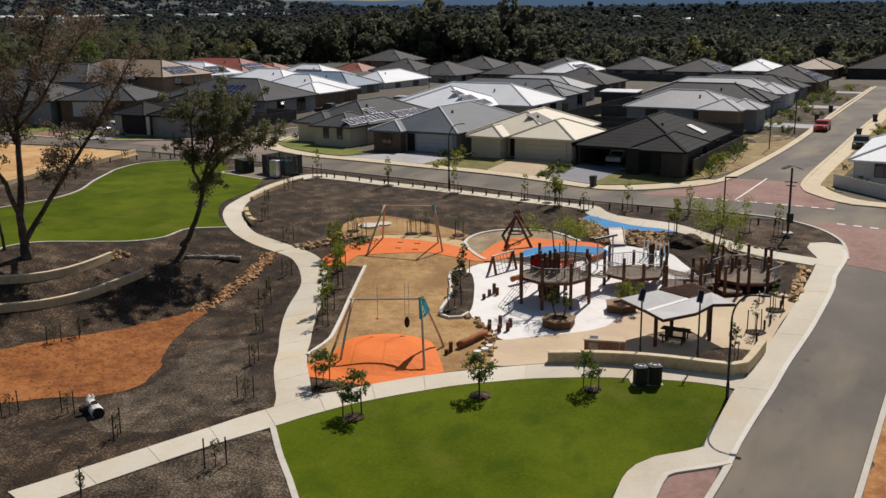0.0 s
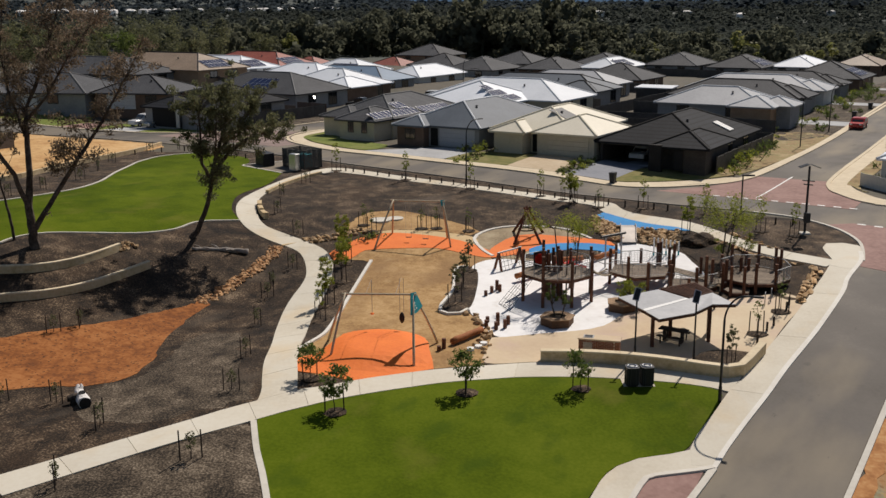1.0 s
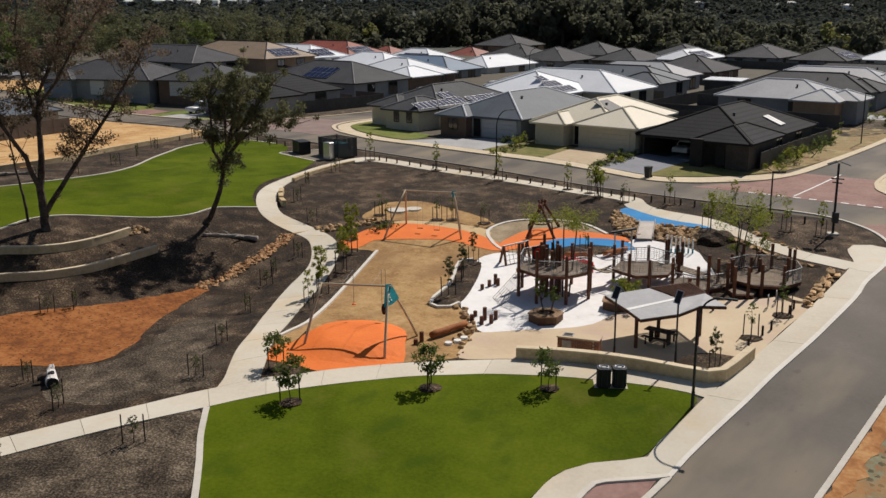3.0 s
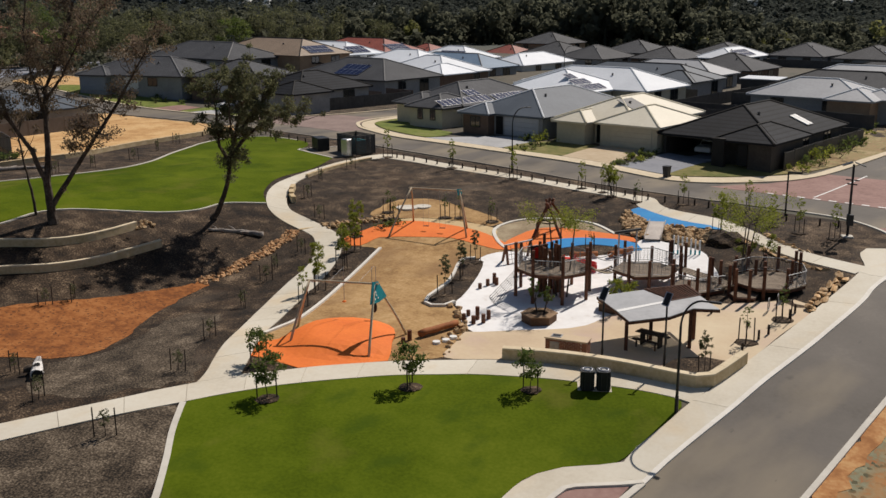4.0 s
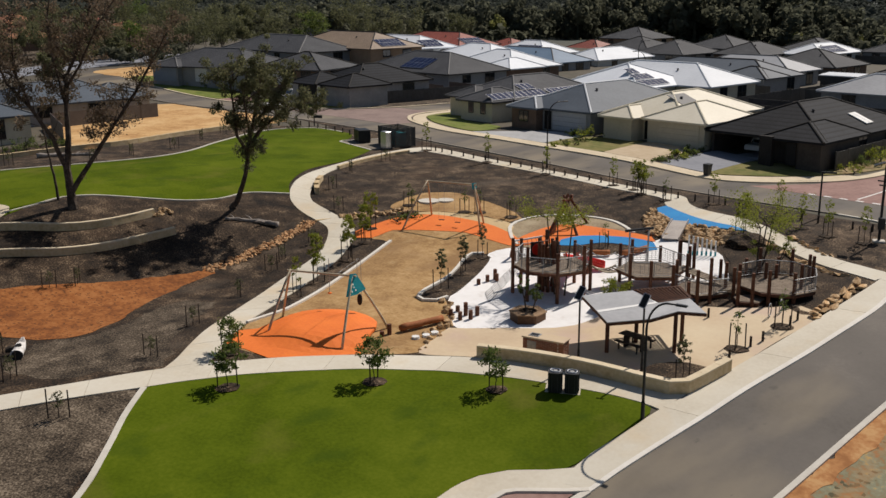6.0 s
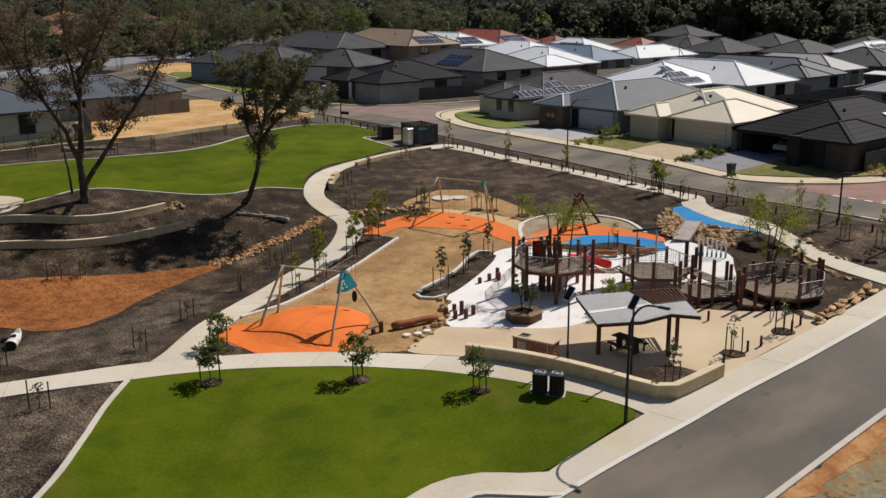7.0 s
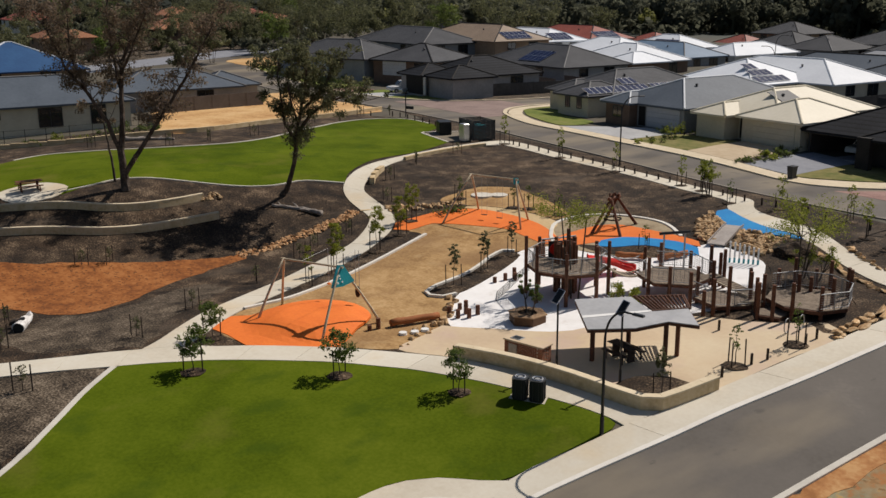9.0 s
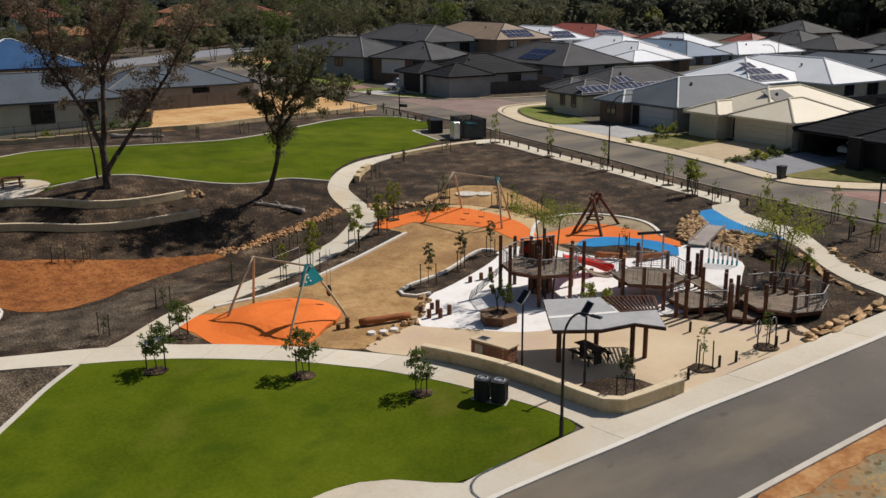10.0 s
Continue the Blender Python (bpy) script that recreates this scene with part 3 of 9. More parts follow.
road_n = tagged(region("road", uvs([(-150, 85.8), (-90, 86.2), (-66, 86.6), (-40, 86.2), (-28, 86.4), (-18, 86.9), (-15.2, 86.2), (-12.5, 84.4), (-10.5, 81.7), (-9.7, 79.2), (-9.4, 77), (-9.35, 70), (-9.4, 60), (-9.7, 52), (-9.95, 44), (-10.2, 38), (-10.6, 28), (-4.4, 28), (-4.2, 60), (-4, 76), (-1.5, 86), (6, 90),
        (60, 90), (60, 96.5), (-6, 96), (-12, 96.2), (-15.6, 99.2), (-17.1, 101.7), (-17.8, 107.2), (-18.2, 126.5), (-18.2, 158), (-17.7, 240), (-26.3, 240), (-24.4, 184), (-23.8, 147), (-24.3, 109), (-25.4, 101), (-28, 97),
        (-32, 93.8), (-37, 92.4), (-50, 91.9), (-62, 92), (-70.2, 92.0), (-76.3, 93.6), (-80.5, 95.8), (-84, 100), (-85, 108), (-85.5, 140), (-91.5, 140), (-92, 108), (-93.7, 101), (-96, 97), (-101, 93.8), (-109, 92.2), (-150, 92.3), (-180, 97), (-215, 90), (-300, 88), (-300, 81), (-215, 82), (-180, 85)]), 0.035, M["asphalt"], smooth_line=False, grid=2.5),
    "grey asphalt suburban street with a side road", "road")
for nm, pts in (("paving_junction", [(-27.4, 97), (-25.9, 100), (-25.0, 104.5), (-17.4, 105.2), (-17, 101.4), (-15.6, 98.9), (-13, 96.4), (-13, 92.5), (-31, 92.6)]),
                ("paving_crossing", [(-13.8, 85.3), (-12.4, 84.2), (-10.5, 81.7), (-9.7, 79.2), (-9.2, 75), (-4.4, 74.5), (-3.8, 79), (-1.8, 85.2), (-2, 87.0), (-12, 87.0)]),
                ("paving_turn", [(-95.5, 96.6), (-93.2, 101.5), (-92.4, 104), (-85, 104), (-83.6, 100), (-80.8, 96.2), (-77.5, 93.8), (-78, 91), (-99, 91), (-99, 94)]),
                ("paving_bay", [(-11.85, 41.7), (-10.1, 43.75), (-9.9, 41.5), (-10.0, 38), (-10.3, 30), (-12.6, 30), (-12.0, 39.6)])):
    tagged(region(nm, uvs(pts), 0.05, M["greypave"] if nm == "paving_turn" else M["redpave"], smooth_line=False), "red clay block paving at the junction", "paving")

# far kerbs, verges, lots
ribbon("kerb", uvs([(-150, 92.2), (-109, 92.5), (-101, 94.0), (-96, 97.3), (-93.9, 101), (-92.2, 108), (-91.7, 140)]), 0.4, -0.1, 0.15, M["kerb_far"])
ribbon("kerb", uvs([(-85.3, 140), (-84.8, 108), (-83.8, 100), (-80.3, 95.9), (-76.2, 93.8), (-70.2, 92.2), (-62, 92.2), (-50, 92.1), (-37, 92.6), (-32, 94.0), (-28.2, 97.2), (-25.6, 101), (-24.4, 108), (-24.0, 126), (-23.8, 147), (-24.4, 184), (-26.2, 238)]), 0.5, -0.1, 0.15, M["kerb_far"])
ribbon("kerb", uvs([(-17.7, 238), (-18.1, 158), (-18.1, 126.5), (-17.7, 107.2), (-16.9, 101.7), (-15.4, 99.0), (-12, 96), (-6, 95.8), (40, 96.3)]), 0.4, -0.1, 0.15, M["kerb_far"])
ribbon("kerb", uvs([(-150, 85.6), (-90, 86), (-66, 86.4), (-40, 86.0), (-28, 86.2), (-20, 86.8)]), 0.22, -0.1, 0.1, M["kerb_dull"])
ribbon("kerb", uvs([(-20, 86.8), (-17.5, 86.8), (-15.2, 86.1), (-12.5, 84.2), (-10.6, 81.6), (-9.8, 79.2), (-9.25, 76.4)]), 0.26, -0.1, 0.1, M["kerb"])
ribbon("kerb", uvs([(-4.2, 28), (-4.0, 60), (-3.8, 76), (-1.4, 85.8), (6, 89.8), (60, 89.8)]), 0.3, -0.1, 0.14, M["kerb"])
tagged(region("footpath_far", uvs([(-84.6, 108), (-83.4, 100.4), (-80.1, 96.3), (-76, 94.1), (-70.2, 92.5), (-62, 92.5), (-50, 92.4), (-37, 92.9), (-32, 94.3), (-28.6, 97.6), (-26.0, 101), (-24.7, 108), (-24.1, 150), (-26.5, 236), (-26.9, 236), (-24.6, 150), (-25.3, 108), (-27.2, 102), (-30.4, 98.2),
        (-33.5, 95.8), (-37.4, 94.2), (-50, 93.7), (-62, 93.8), (-70, 93.9), (-75.4, 95.5), (-79.0, 97.6), (-82, 101), (-83.2, 108)]), 0.10, M["kerb_far"]), "cream concrete footpath along the houses", "footpath")
tagged(region("footpath_east", uvs([(-17.7, 236), (-18.1, 140), (-17.7, 107), (-16.9, 101.8), (-15.4, 99.0), (-12, 96.1), (-6, 95.9), (20, 96.2), (20, 98.3), (-6, 98), (-11, 98.2), (-13.6, 100.6), (-15.2, 103.5), (-16.0, 108), (-16.3, 140), (-16.2, 236)]), 0.10, M["kerb_far"]), "cream concrete footpath on the corner", "footpath")
tagged(region("lot_sand", uvs([(-82.2, 54.6), (-82.6, 59.3), (-85.7, 67.4), (-88.3, 77.6), (-91, 84.6), (-108, 84.8), (-122, 84.8), (-118, 76), (-112.5, 70), (-108, 62), (-105, 59.8), (-90.5, 55.8)]), 0.05, M["sand_lot"], ragged=0.5), "bare yellow sand on a vacant house lot", "sand")
tagged(region("dirt_strip", uvs([(-4.1, 28), (-3.95, 60), (-3.75, 72), (-3.0, 72), (-2.9, 60), (-3.1, 50), (-2.8, 40), (-3.0, 28)]), 0.06, M["dirt"], ragged=0.45), "orange sandy verge beside the new road", "sand")
tagged(region("fill_strip", uvs([(-3.2, 28), (-3.0, 60), (-2.8, 72), (0.5, 76), (6, 60), (7, 28)]), 0.04, M["fill"], ragged=0.3), "patchy orange, green and yellow earth fill", "earth")

# concrete paths
slabs("footpath_south", [(-19, 38.2), (-15.5, 41.0), (-11.92, 43.88), (-10.55, 45.1), (-9.1, 46.3), (-7.4, 47.8), (-6.0, 48.5), (-4.67, 49.38), (-3.25, 50.17), (-1.66, 50.97), (-0.04, 51.76), (2.52, 52.68), (4.86, 53.25), (7.0, 53.25), (9.7, 53.0), (12.7, 52.45), (15.0, 52.0), (16.2, 52.2)],
      [(-17.6, 36.9), (-14.35, 39.58), (-10.91, 42.34), (-8.85, 43.97), (-7.46, 45.25), (-6.39, 46.13), (-5.29, 47.0), (-4.07, 47.74), (-2.84, 48.44), (-1.56, 49.1), (-0.28, 49.76), (1.06, 50.31), (2.47, 50.72), (3.87, 51.1), (5.33, 51.25), (6.79, 51.33), (8.25, 51.37), (9.69, 51.33), (11.12, 51.28), (12.52, 51.18), (13.55, 51.03), (14.5, 50.82), (15.2, 50.5)], 0.075, M["concrete"], 3.2, "pale concrete footpath curving past the lawn")
slabs("footpath_west", [(-9.1, 46.3), (-9.2, 47.6), (-9.57, 49.24), (-10.02, 51.63), (-10.3, 54.6), (-10.86, 58.25), (-11.3, 62.2), (-11.35, 65.05), (-11.15, 67.4), (-11.11, 69.14), (-11.36, 70.54), (-11.67, 71.74), (-12.13, 73.0), (-12.7, 74.0), (-13.74, 74.85), (-15.14, 75.71), (-16.57, 76.8), (-17.82, 78.21), (-18.6, 79.6), (-19.2, 80.95), (-19.94, 83.47), (-20.24, 86.15), (-20.08, 88.38), (-19.7, 91.14), (-19.0, 95.0), (-18.4, 97.7), (-17.5, 100.2), (-16.6, 102.4), (-15.4, 103.8)],
      [(-7.4, 47.8), (-7.6, 48.9), (-7.82, 50.03), (-8.24, 52.05), (-8.55, 54.3), (-8.68, 56.4), (-8.95, 59.34), (-9.08, 61.9), (-9.1, 63.8), (-9.1, 66.25), (-9.13, 68.18), (-9.25, 69.52), (-9.49, 71.35), (-9.99, 73.05), (-10.58, 74.31), (-11.37, 75.3), (-12.63, 76.34), (-14.07, 77.36), (-15.28, 78.16), (-16.06, 78.75), (-16.81, 79.78), (-17.48, 81.29), (-18.3, 84.0), (-18.7, 86.41), (-18.8, 88.64), (-18.46, 91.91), (-17.8, 95.2), (-16.6, 98.3), (-15.4, 100.8), (-14.3, 101.9)], 0.08, M["concrete"], 3.2, "pale concrete footpath winding up the park")
slabs("footpath_north", [(-15.4, 103.9), (-13.65, 103.85), (-11.05, 102.5), (-7.15, 99.95), (-2.35, 97.4), (-0.05, 96.1), (2.85, 94.6), (7.25, 92.1), (11.3, 89.5), (13.0, 88.4), (13.6, 86.0), (14.8, 84.4), (17.3, 82.6), (19.0, 81.0), (21.4, 77), (23.2, 74.6), (24.3, 73.3), (27.2, 71.2)],
      [(-14.3, 101.9), (-13.2, 101.4), (-10.9, 100.3), (-8.5, 98.85), (-5.0, 96.95), (-2.2, 95.6), (0.1, 94.4), (2.9, 92.9), (7.3, 90.1), (10.9, 87.9), (11.5, 86.7), (11.9, 85.1), (13.9, 82.5), (17.2, 79.9), (19.2, 77.7), (21.3, 74.3), (23.1, 72.1), (24.2, 71.2), (26.0, 69.8)], 0.08, M["concrete"], 3.2, "pale concrete footpath along the street edge")
slabs("footpath_road", [(12.0, 43.6), (12.2, 45.2), (12.98, 46.69), (13.87, 48.22), (14.81, 49.97), (15.15, 50.6), (15.9, 51.6), (16.6, 52.7), (18.1, 55.2), (20.25, 58.8), (22.35, 62.5), (24.1, 65.8), (25.75, 68.96), (27.0, 71.6)],
      [(12.9, 43.6), (13.2, 43.89), (13.85, 45.24), (15.27, 47.61), (16.81, 50.05), (17.35, 50.93), (18.87, 53.51), (20.79, 56.5), (22.45, 59.28), (23.92, 61.89), (25.42, 64.69), (26.62, 67.34), (28.9, 71.3)], 0.085, M["concrete"], 7.5, "pale concrete footpath with a flush kerb beside the road")
tagged(region("kerb_ramp", [(26.35, 70.2), (26.9, 71.5), (26.95, 72.9), (27.1, 74.3), (27.7, 75.4), (29.0, 75.6), (29.9, 75.0), (29.95, 73.6), (29.4, 72.2), (28.6, 70.8), (27.6, 69.4)], 0.092, M["concrete"]), "pale concrete crossing ramp at the street corner", "paving")
tagged(region("apron", [(7.2, 40.7), (7.9, 42.2), (8.45, 42.9), (9.5, 43.7), (11.1, 44.35), (12.2, 44.9), (13.6, 44.8), (13.0, 43.7), (12.0, 43.35), (10.1, 42.6), (9.6, 42.2), (8.7, 40.4), (7.4, 37), (6.0, 37)], 0.08, M["concrete"]), "pale concrete apron round the parking bay", "paving")

# lawn edging
ribbon("trim", [(-8.75, 44.05), (-8.34, 42.63), (-7.9, 41.2), (-7.23, 39.42), (-6.79, 38.12), (-6.14, 35.89), (-5.7, 33)], 0.3, -0.1, 0.08, M["kerb"])
ribbon("trim", [(-18.7, 79.7), (-20.8, 78.5), (-21.8, 77.4), (-22.6, 75.1), (-24.3, 73.1), (-26.7, 71.3), (-28.4, 70.1), (-30.0, 68.9), (-31.4, 67.1), (-32.2, 64.6), (-34, 60.9)], 0.2, -0.1, 0.09, M["kerb"])
ribbon("trim", [(-45.9, 69.1), (-45.2, 72.1), (-41.9, 74.9), (-39.5, 77), (-38.2, 78.6), (-36.2, 82), (-34.9, 85.7), (-34.66, 90.2), (-35.5, 96.2), (-35.9, 101.8), (-36, 104.3), (-35.0, 108.7), (-31.4, 111.5), (-27, 109.8)], 0.2, -0.1, 0.09, M["kerb"])

# playground surfaces
tagged(region("softfall", [(-8.4, 53.9), (-8.02, 55.1), (-7.58, 56.74), (-7.45, 59.5), (-7.3, 64.5), (-7.08, 68.1), (-6.75, 71.9), (-8.2, 72.4), (-9.0, 73.0), (-8.2, 74.6), (-6, 76), (-2, 76), (1, 75), (2.4, 73.4), (0.9, 71.7), (0.1, 71.0), (0.0, 68.3), (-0.1, 65.6), (-0.6, 62), (-0.2, 61.3), (0.9, 61.6),
        (1.5, 60.2), (2.1, 58.4), (2.4, 57), (2.3, 55.4), (2.1, 53.1), (-0.5, 51.7), (-3, 50.4), (-5, 49.6), (-7.4, 50.2), (-8.2, 52.4)], 0.045, M["softfall"]), "tan wood-fibre softfall under the swings", "softfall")
pad = region("rubber_orange", [(-8.25, 52.3), (-8.1, 51.2), (-7.85, 50.25), (-6.49, 49.94), (-5.48, 49.56), (-4.83, 49.35), (-3.25, 50.17), (-1.66, 50.97), (-0.62, 51.6), (-0.73, 52.6), (-1.05, 54.2), (-1.15, 55.2), (-1.47, 56.2), (-1.95, 56.75), (-2.6, 57.2), (-3.5, 57.65), (-4.45, 57.75), (-5.85, 57.3), (-6.38, 56.6), (-6.56, 55.3), (-6.89, 53.98), (-7.27, 52.9)], 0.07, M["orange"], grid=0.5)
for vert in pad.data.vertices:
    x, y = vert.co.x, vert.co.y
    front = min((y - (49.45 + 0.52 * (x + 5.2))) if x > -5.2 else (y - (49.45 - 0.3 * (x + 5.2))), 2.0)
    rim = min(math.hypot(x + 3.9, y - 54.2), 4.2)
    vert.co.z += 0.42 * float(smooth(0.1, 1.5, front)) * float(smooth(4.1, 1.6, rim))
tagged(pad, "bright orange rubber softfall mound", "rubber")
tagged(region("rubber_strip", [(-9.6, 72.4), (-10.2, 73.6), (-9.2, 75.9), (-8.1, 77.8), (-6.1, 79.1), (-3.8, 79.0), (-1.2, 78.2), (0.4, 77.2), (2.0, 75.6), (2.0, 75.6), (2.9, 74.0), (2.9, 74.0), (1.8, 73.8), (-0.3, 74.8), (-2.0, 75.6), (-3.9, 75.4), (-6.2, 75.0), (-7.5, 74.6), (-8.4, 72.6)], 0.07, M["orange"]), "bright orange rubber path along the softfall", "rubber")
tagged(region("rubber_cream", [(-7.6, 78.9), (-6.1, 79.1), (-3.8, 79.0), (-1.2, 78.2), (0.4, 77.2), (2.0, 75.6), (2.0, 75.6), (1.2, 77), (0.9, 78.6), (-1.5, 79.7), (-4.0, 80.1), (-6.3, 79.8)], 0.06, M["cream_rubber"]), "sand-coloured rubber strip", "rubber")
tagged(region("rubber_circle", [(1.7, 75.3), (0.9, 78.3), (1.9, 80.4), (3.9, 81.5), (6.6, 81.4), (8.5, 80.5), (10.1, 78.4), (10.8, 76.4), (9.5, 74.2), (6, 73.6), (3, 73.8)], 0.05, M["circle_earth"]), "sand-coloured rubber circle round the climbing frame", "rubber")
tagged(region("rubber_orange_east", [(2.1, 75.4), (2.9, 77.4), (3.9, 78.9), (5.4, 79.6), (7.4, 79.2), (9.6, 78.5), (11.6, 77.5), (12, 76.5), (10.2, 77.1), (7.7, 77.3), (5.7, 76.2), (4, 74.6), (2.9, 74.2)], 0.07, M["orange"]), "bright orange rubber softfall under the climbing frame", "rubber")
tagged(region("rubber_blue", [(5.2, 76.0), (6.4, 77.1), (7.7, 77.4), (10.2, 77.2), (11.9, 76.2), (12.3, 74.9), (11.5, 74.6), (10.6, 75.5), (8.3, 76.0), (6.4, 75.0), (5.2, 74.8)], 0.09, M["blue"]), "blue rubber stream across the playground", "rubber")
tagged(region("rubber_pool", [(11.2, 84.4), (11.8, 85.1), (12.8, 83.9), (13.9, 82.6), (15.5, 81.1), (17.3, 80.0), (18.2, 79.0), (16.8, 79.3), (13.6, 80.4), (11.9, 81.9)], 0.10, M["blue"]), "blue rubber stream at the head of the slide bank", "rubber")
tagged(region("sand_white", [(2.6, 73.6), (0.9, 71.7), (1.35, 68.8), (1.25, 65.5), (0.95, 62.46), (1.35, 60.8), (1.95, 59.0), (3.1, 57.3), (5.6, 58.1), (7.6, 58.4), (9.4, 59.2), (11.2, 61.8), (13.4, 63.0), (15.2, 64.5), (17, 66), (17.4, 69), (17.0, 72), (16.5, 74.2), (14.5, 76), (12.4, 77.2), (11.6, 76), (10.8, 75.4), (9.8, 74), (6, 73.4)], 0.05, M["white_sand"]), "white play sand under the climbing towers", "sand")
tagged(region("planting_island", [(3.9, 74.6), (6, 75.1), (8.3, 76.2), (10.4, 75.7), (9.7, 74.3), (6.3, 73.7)], 0.065, M["mulch"]), "small mulched bed beside the blue stream", "mulch")
ribbon("trim", [(2.4, 74.2), (1.6, 75.5), (0.85, 78.3), (1.9, 80.5), (3.9, 81.6), (6.6, 81.5), (8.6, 80.5), (10.2, 78.3)], 0.28, -0.1, 0.12, M["kerb_white"])
tagged(region("plaza", [(2.2, 53.0), (2.3, 55.4), (2.5, 57.3), (3.4, 57.5), (5.6, 58.1), (7.6, 58.4), (9.4, 59.2), (11.2, 61.8), (13.4, 63.0), (15.2, 63.6), (18, 63.6), (20, 64.0), (21.6, 64.6), (22.4, 62.8), (20.2, 58.9), (18.2, 55.3), (16.7, 52.8), (15.8, 52.3), (13, 52.8), (9.7, 53.2), (5.3, 53.4)], 0.06, M["plaza"]), "warm honed-aggregate paving round the shelter", "paving")

# garden bed kerbs
tagged(region("bed_west", [(-6.85, 71.9), (-8.0, 72.3), (-9.45, 71.9), (-9.22, 69.5), (-9.1, 68.2), (-9.06, 66.25), (-9.06, 63.6), (-9.02, 61.9), (-8.9, 59.3), (-8.62, 56.5), (-8.5, 54.6), (-8.4, 53.9), (-8.02, 55.2), (-7.6, 56.8), (-7.47, 59.5), (-7.32, 64.5), (-7.1, 68.1)], 0.06, M["mulch"]), "mulched bed between path and softfall", "mulch")
ribbon("trim", [(-8.45, 53.7), (-8.02, 55.1), (-7.58, 56.74), (-7.45, 59.5), (-7.3, 64.5), (-7.06, 68.15), (-6.72, 72.1)], 0.22, -0.1, 0.17, M["kerb_white"])
tagged(region("bed_east", [(-0.8, 61.6), (-0.8, 62.9), (-0.55, 64.2), (-0.26, 65.8), (-0.24, 68.0), (-0.3, 69.7), (-0.1, 71.0), (0.6, 71.3), (1.25, 70.7), (1.4, 68.5), (1.33, 66.0), (1.2, 63.9), (0.95, 62.4), (0.45, 61.4), (-0.3, 61.2)], 0.07, M["mulch"]), "mulched planting island in the softfall", "mulch")
ribbon("trim", [(0.6, 71.4), (-0.15, 71.1), (-0.37, 69.7), (-0.28, 68.0), (-0.3, 65.8), (-0.6, 64.2), (-0.88, 62.9), (-0.85, 61.5), (-0.35, 61.05), (0.45, 61.25), (0.9, 62.1)], 0.2, -0.1, 0.2, M["kerb_white"])
tagged(region("bank_patch", [(-9.8, 80.1), (-9.6, 82.2), (-8.5, 85.0), (-5.7, 85.7), (-2.7, 83.9), (-0.3, 82.0), (1.3, 80.2), (0.6, 79.0), (-1.6, 79.9), (-5.0, 80.2), (-8.5, 79.1)], 0.05, M["softfall"], ragged=0.3), "bare tan earth round the rock circle", "earth")
tagged(region("bed_east_bank", [(20.6, 64.9), (22.4, 63.2), (25.2, 69.0), (24.3, 70.6), (22.8, 71.2), (21, 73.4), (18.8, 76.4), (17.2, 77.2), (16.8, 74.4), (17.4, 72), (17.6, 69.4), (20, 70), (22.4, 68.6), (22.5, 66.2)], 0.06, M["mulch"]), "mulched bank behind the low decks", "mulch")

# ---- houses
ROOFS = {
    "dark": roofing("charcoal_roof_tiles", [(.012, .0135, .017), (.022, .0243, .030)], course=0.7, rough=0.75, spec=0.12),
    "grey": roofing("slate_grey_metal_roof", [(.068, .085, .108), (.094, .115, .143)], depth=0.15, spec=0.25),
    "mid": roofing("grey_brown_roof_tiles", [(.052, .055, .062), (.082, .085, .093)], rough=0.75, spec=0.2),
    "pale": roofing("pale_grey_metal_roof", [(.26, .272, .295), (.34, .355, .38)], depth=0.12),
    "white": roofing("white_metal_roof", [(.64, .68, .73), (.74, .78, .83)], depth=0.1),
    "cream": roofing("cream_metal_roof", [(.62, .575, .455), (.70, .655, .535)], depth=0.12),
    "tan": roofing("tan_roof_tiles", [(.24, .175, .12), (.32, .24, .17)]),
    "red": roofing("terracotta_roof_tiles", [(.22, .045, .028), (.30, .075, .045)]),
    "orange": roofing("orange_roof_tiles", [(.27, .11, .05), (.36, .16, .075)]),
    "blue": roofing("blue_metal_roof", [(.012, .06, .17), (.022, .09, .22)], depth=0.12),
    "bluegrey": roofing("blue_grey_metal_roof", [(.10, .16, .24), (.14, .21, .30)], depth=0.12),
}
WALLS = {
    "brick": surface("brown_face_brick", [(.13, .085, .062), (.19, .13, .097)], fine=6.0, patch=1.0),
    "cream": surface("cream_render", [(.50, .455, .35), (.58, .535, .42)], fine=3.0, patch=0.6, bump=0.1),
    "grey": surface("grey_render", [(.23, .24, .25), (.30, .31, .32)], fine=3.0, patch=0.6, bump=0.1),
    "white": surface("white_render", [(.52, .52, .50), (.62, .62, .60)], fine=3.0, patch=0.6, bump=0.1),
    "dark": surface("charcoal_brick", [(.045, .04, .037), (.075, .067, .06)], fine=6.0, patch=1.0),
    "brick_black": surface("black_brick", [(.016, .015, .015), (.03, .028, .027)], fine=6.0, patch=1.0),
    "tan": surface("tan_face_brick", [(.30, .20, .13), (.38, .27, .18)], fine=6.0, patch=1.0),
}
M["fence"] = surface("grey_steel_fence", [(.060, .057, .054), (.09, .086, .082)], fine=2.0, patch=0.5, rough=0.6, bump=0.1)
M["fence_brown"] = surface("brown_sheet_fence", [(.105, .08, .068), (.15, .115, .10)], fine=2.0, patch=0.5, rough=0.6, bump=0.1)
M["fence_tan"] = surface("grey_brown_sheet_fence", [(.105, .092, .088), (.14, .124, .119)], fine=2.0, patch=0.5, rough=0.6, bump=0.1)
M["drive_grey"] = surface("grey_concrete_drive", [(.34, .345, .35), (.44, .445, .45)], fine=2.0, patch=0.4, rough=0.85)
M["drive_tan"] = surface("tan_paver_drive", [(.44, .34, .22), (.54, .44, .31)], fine=2.0, patch=0.4, rough=0.85)
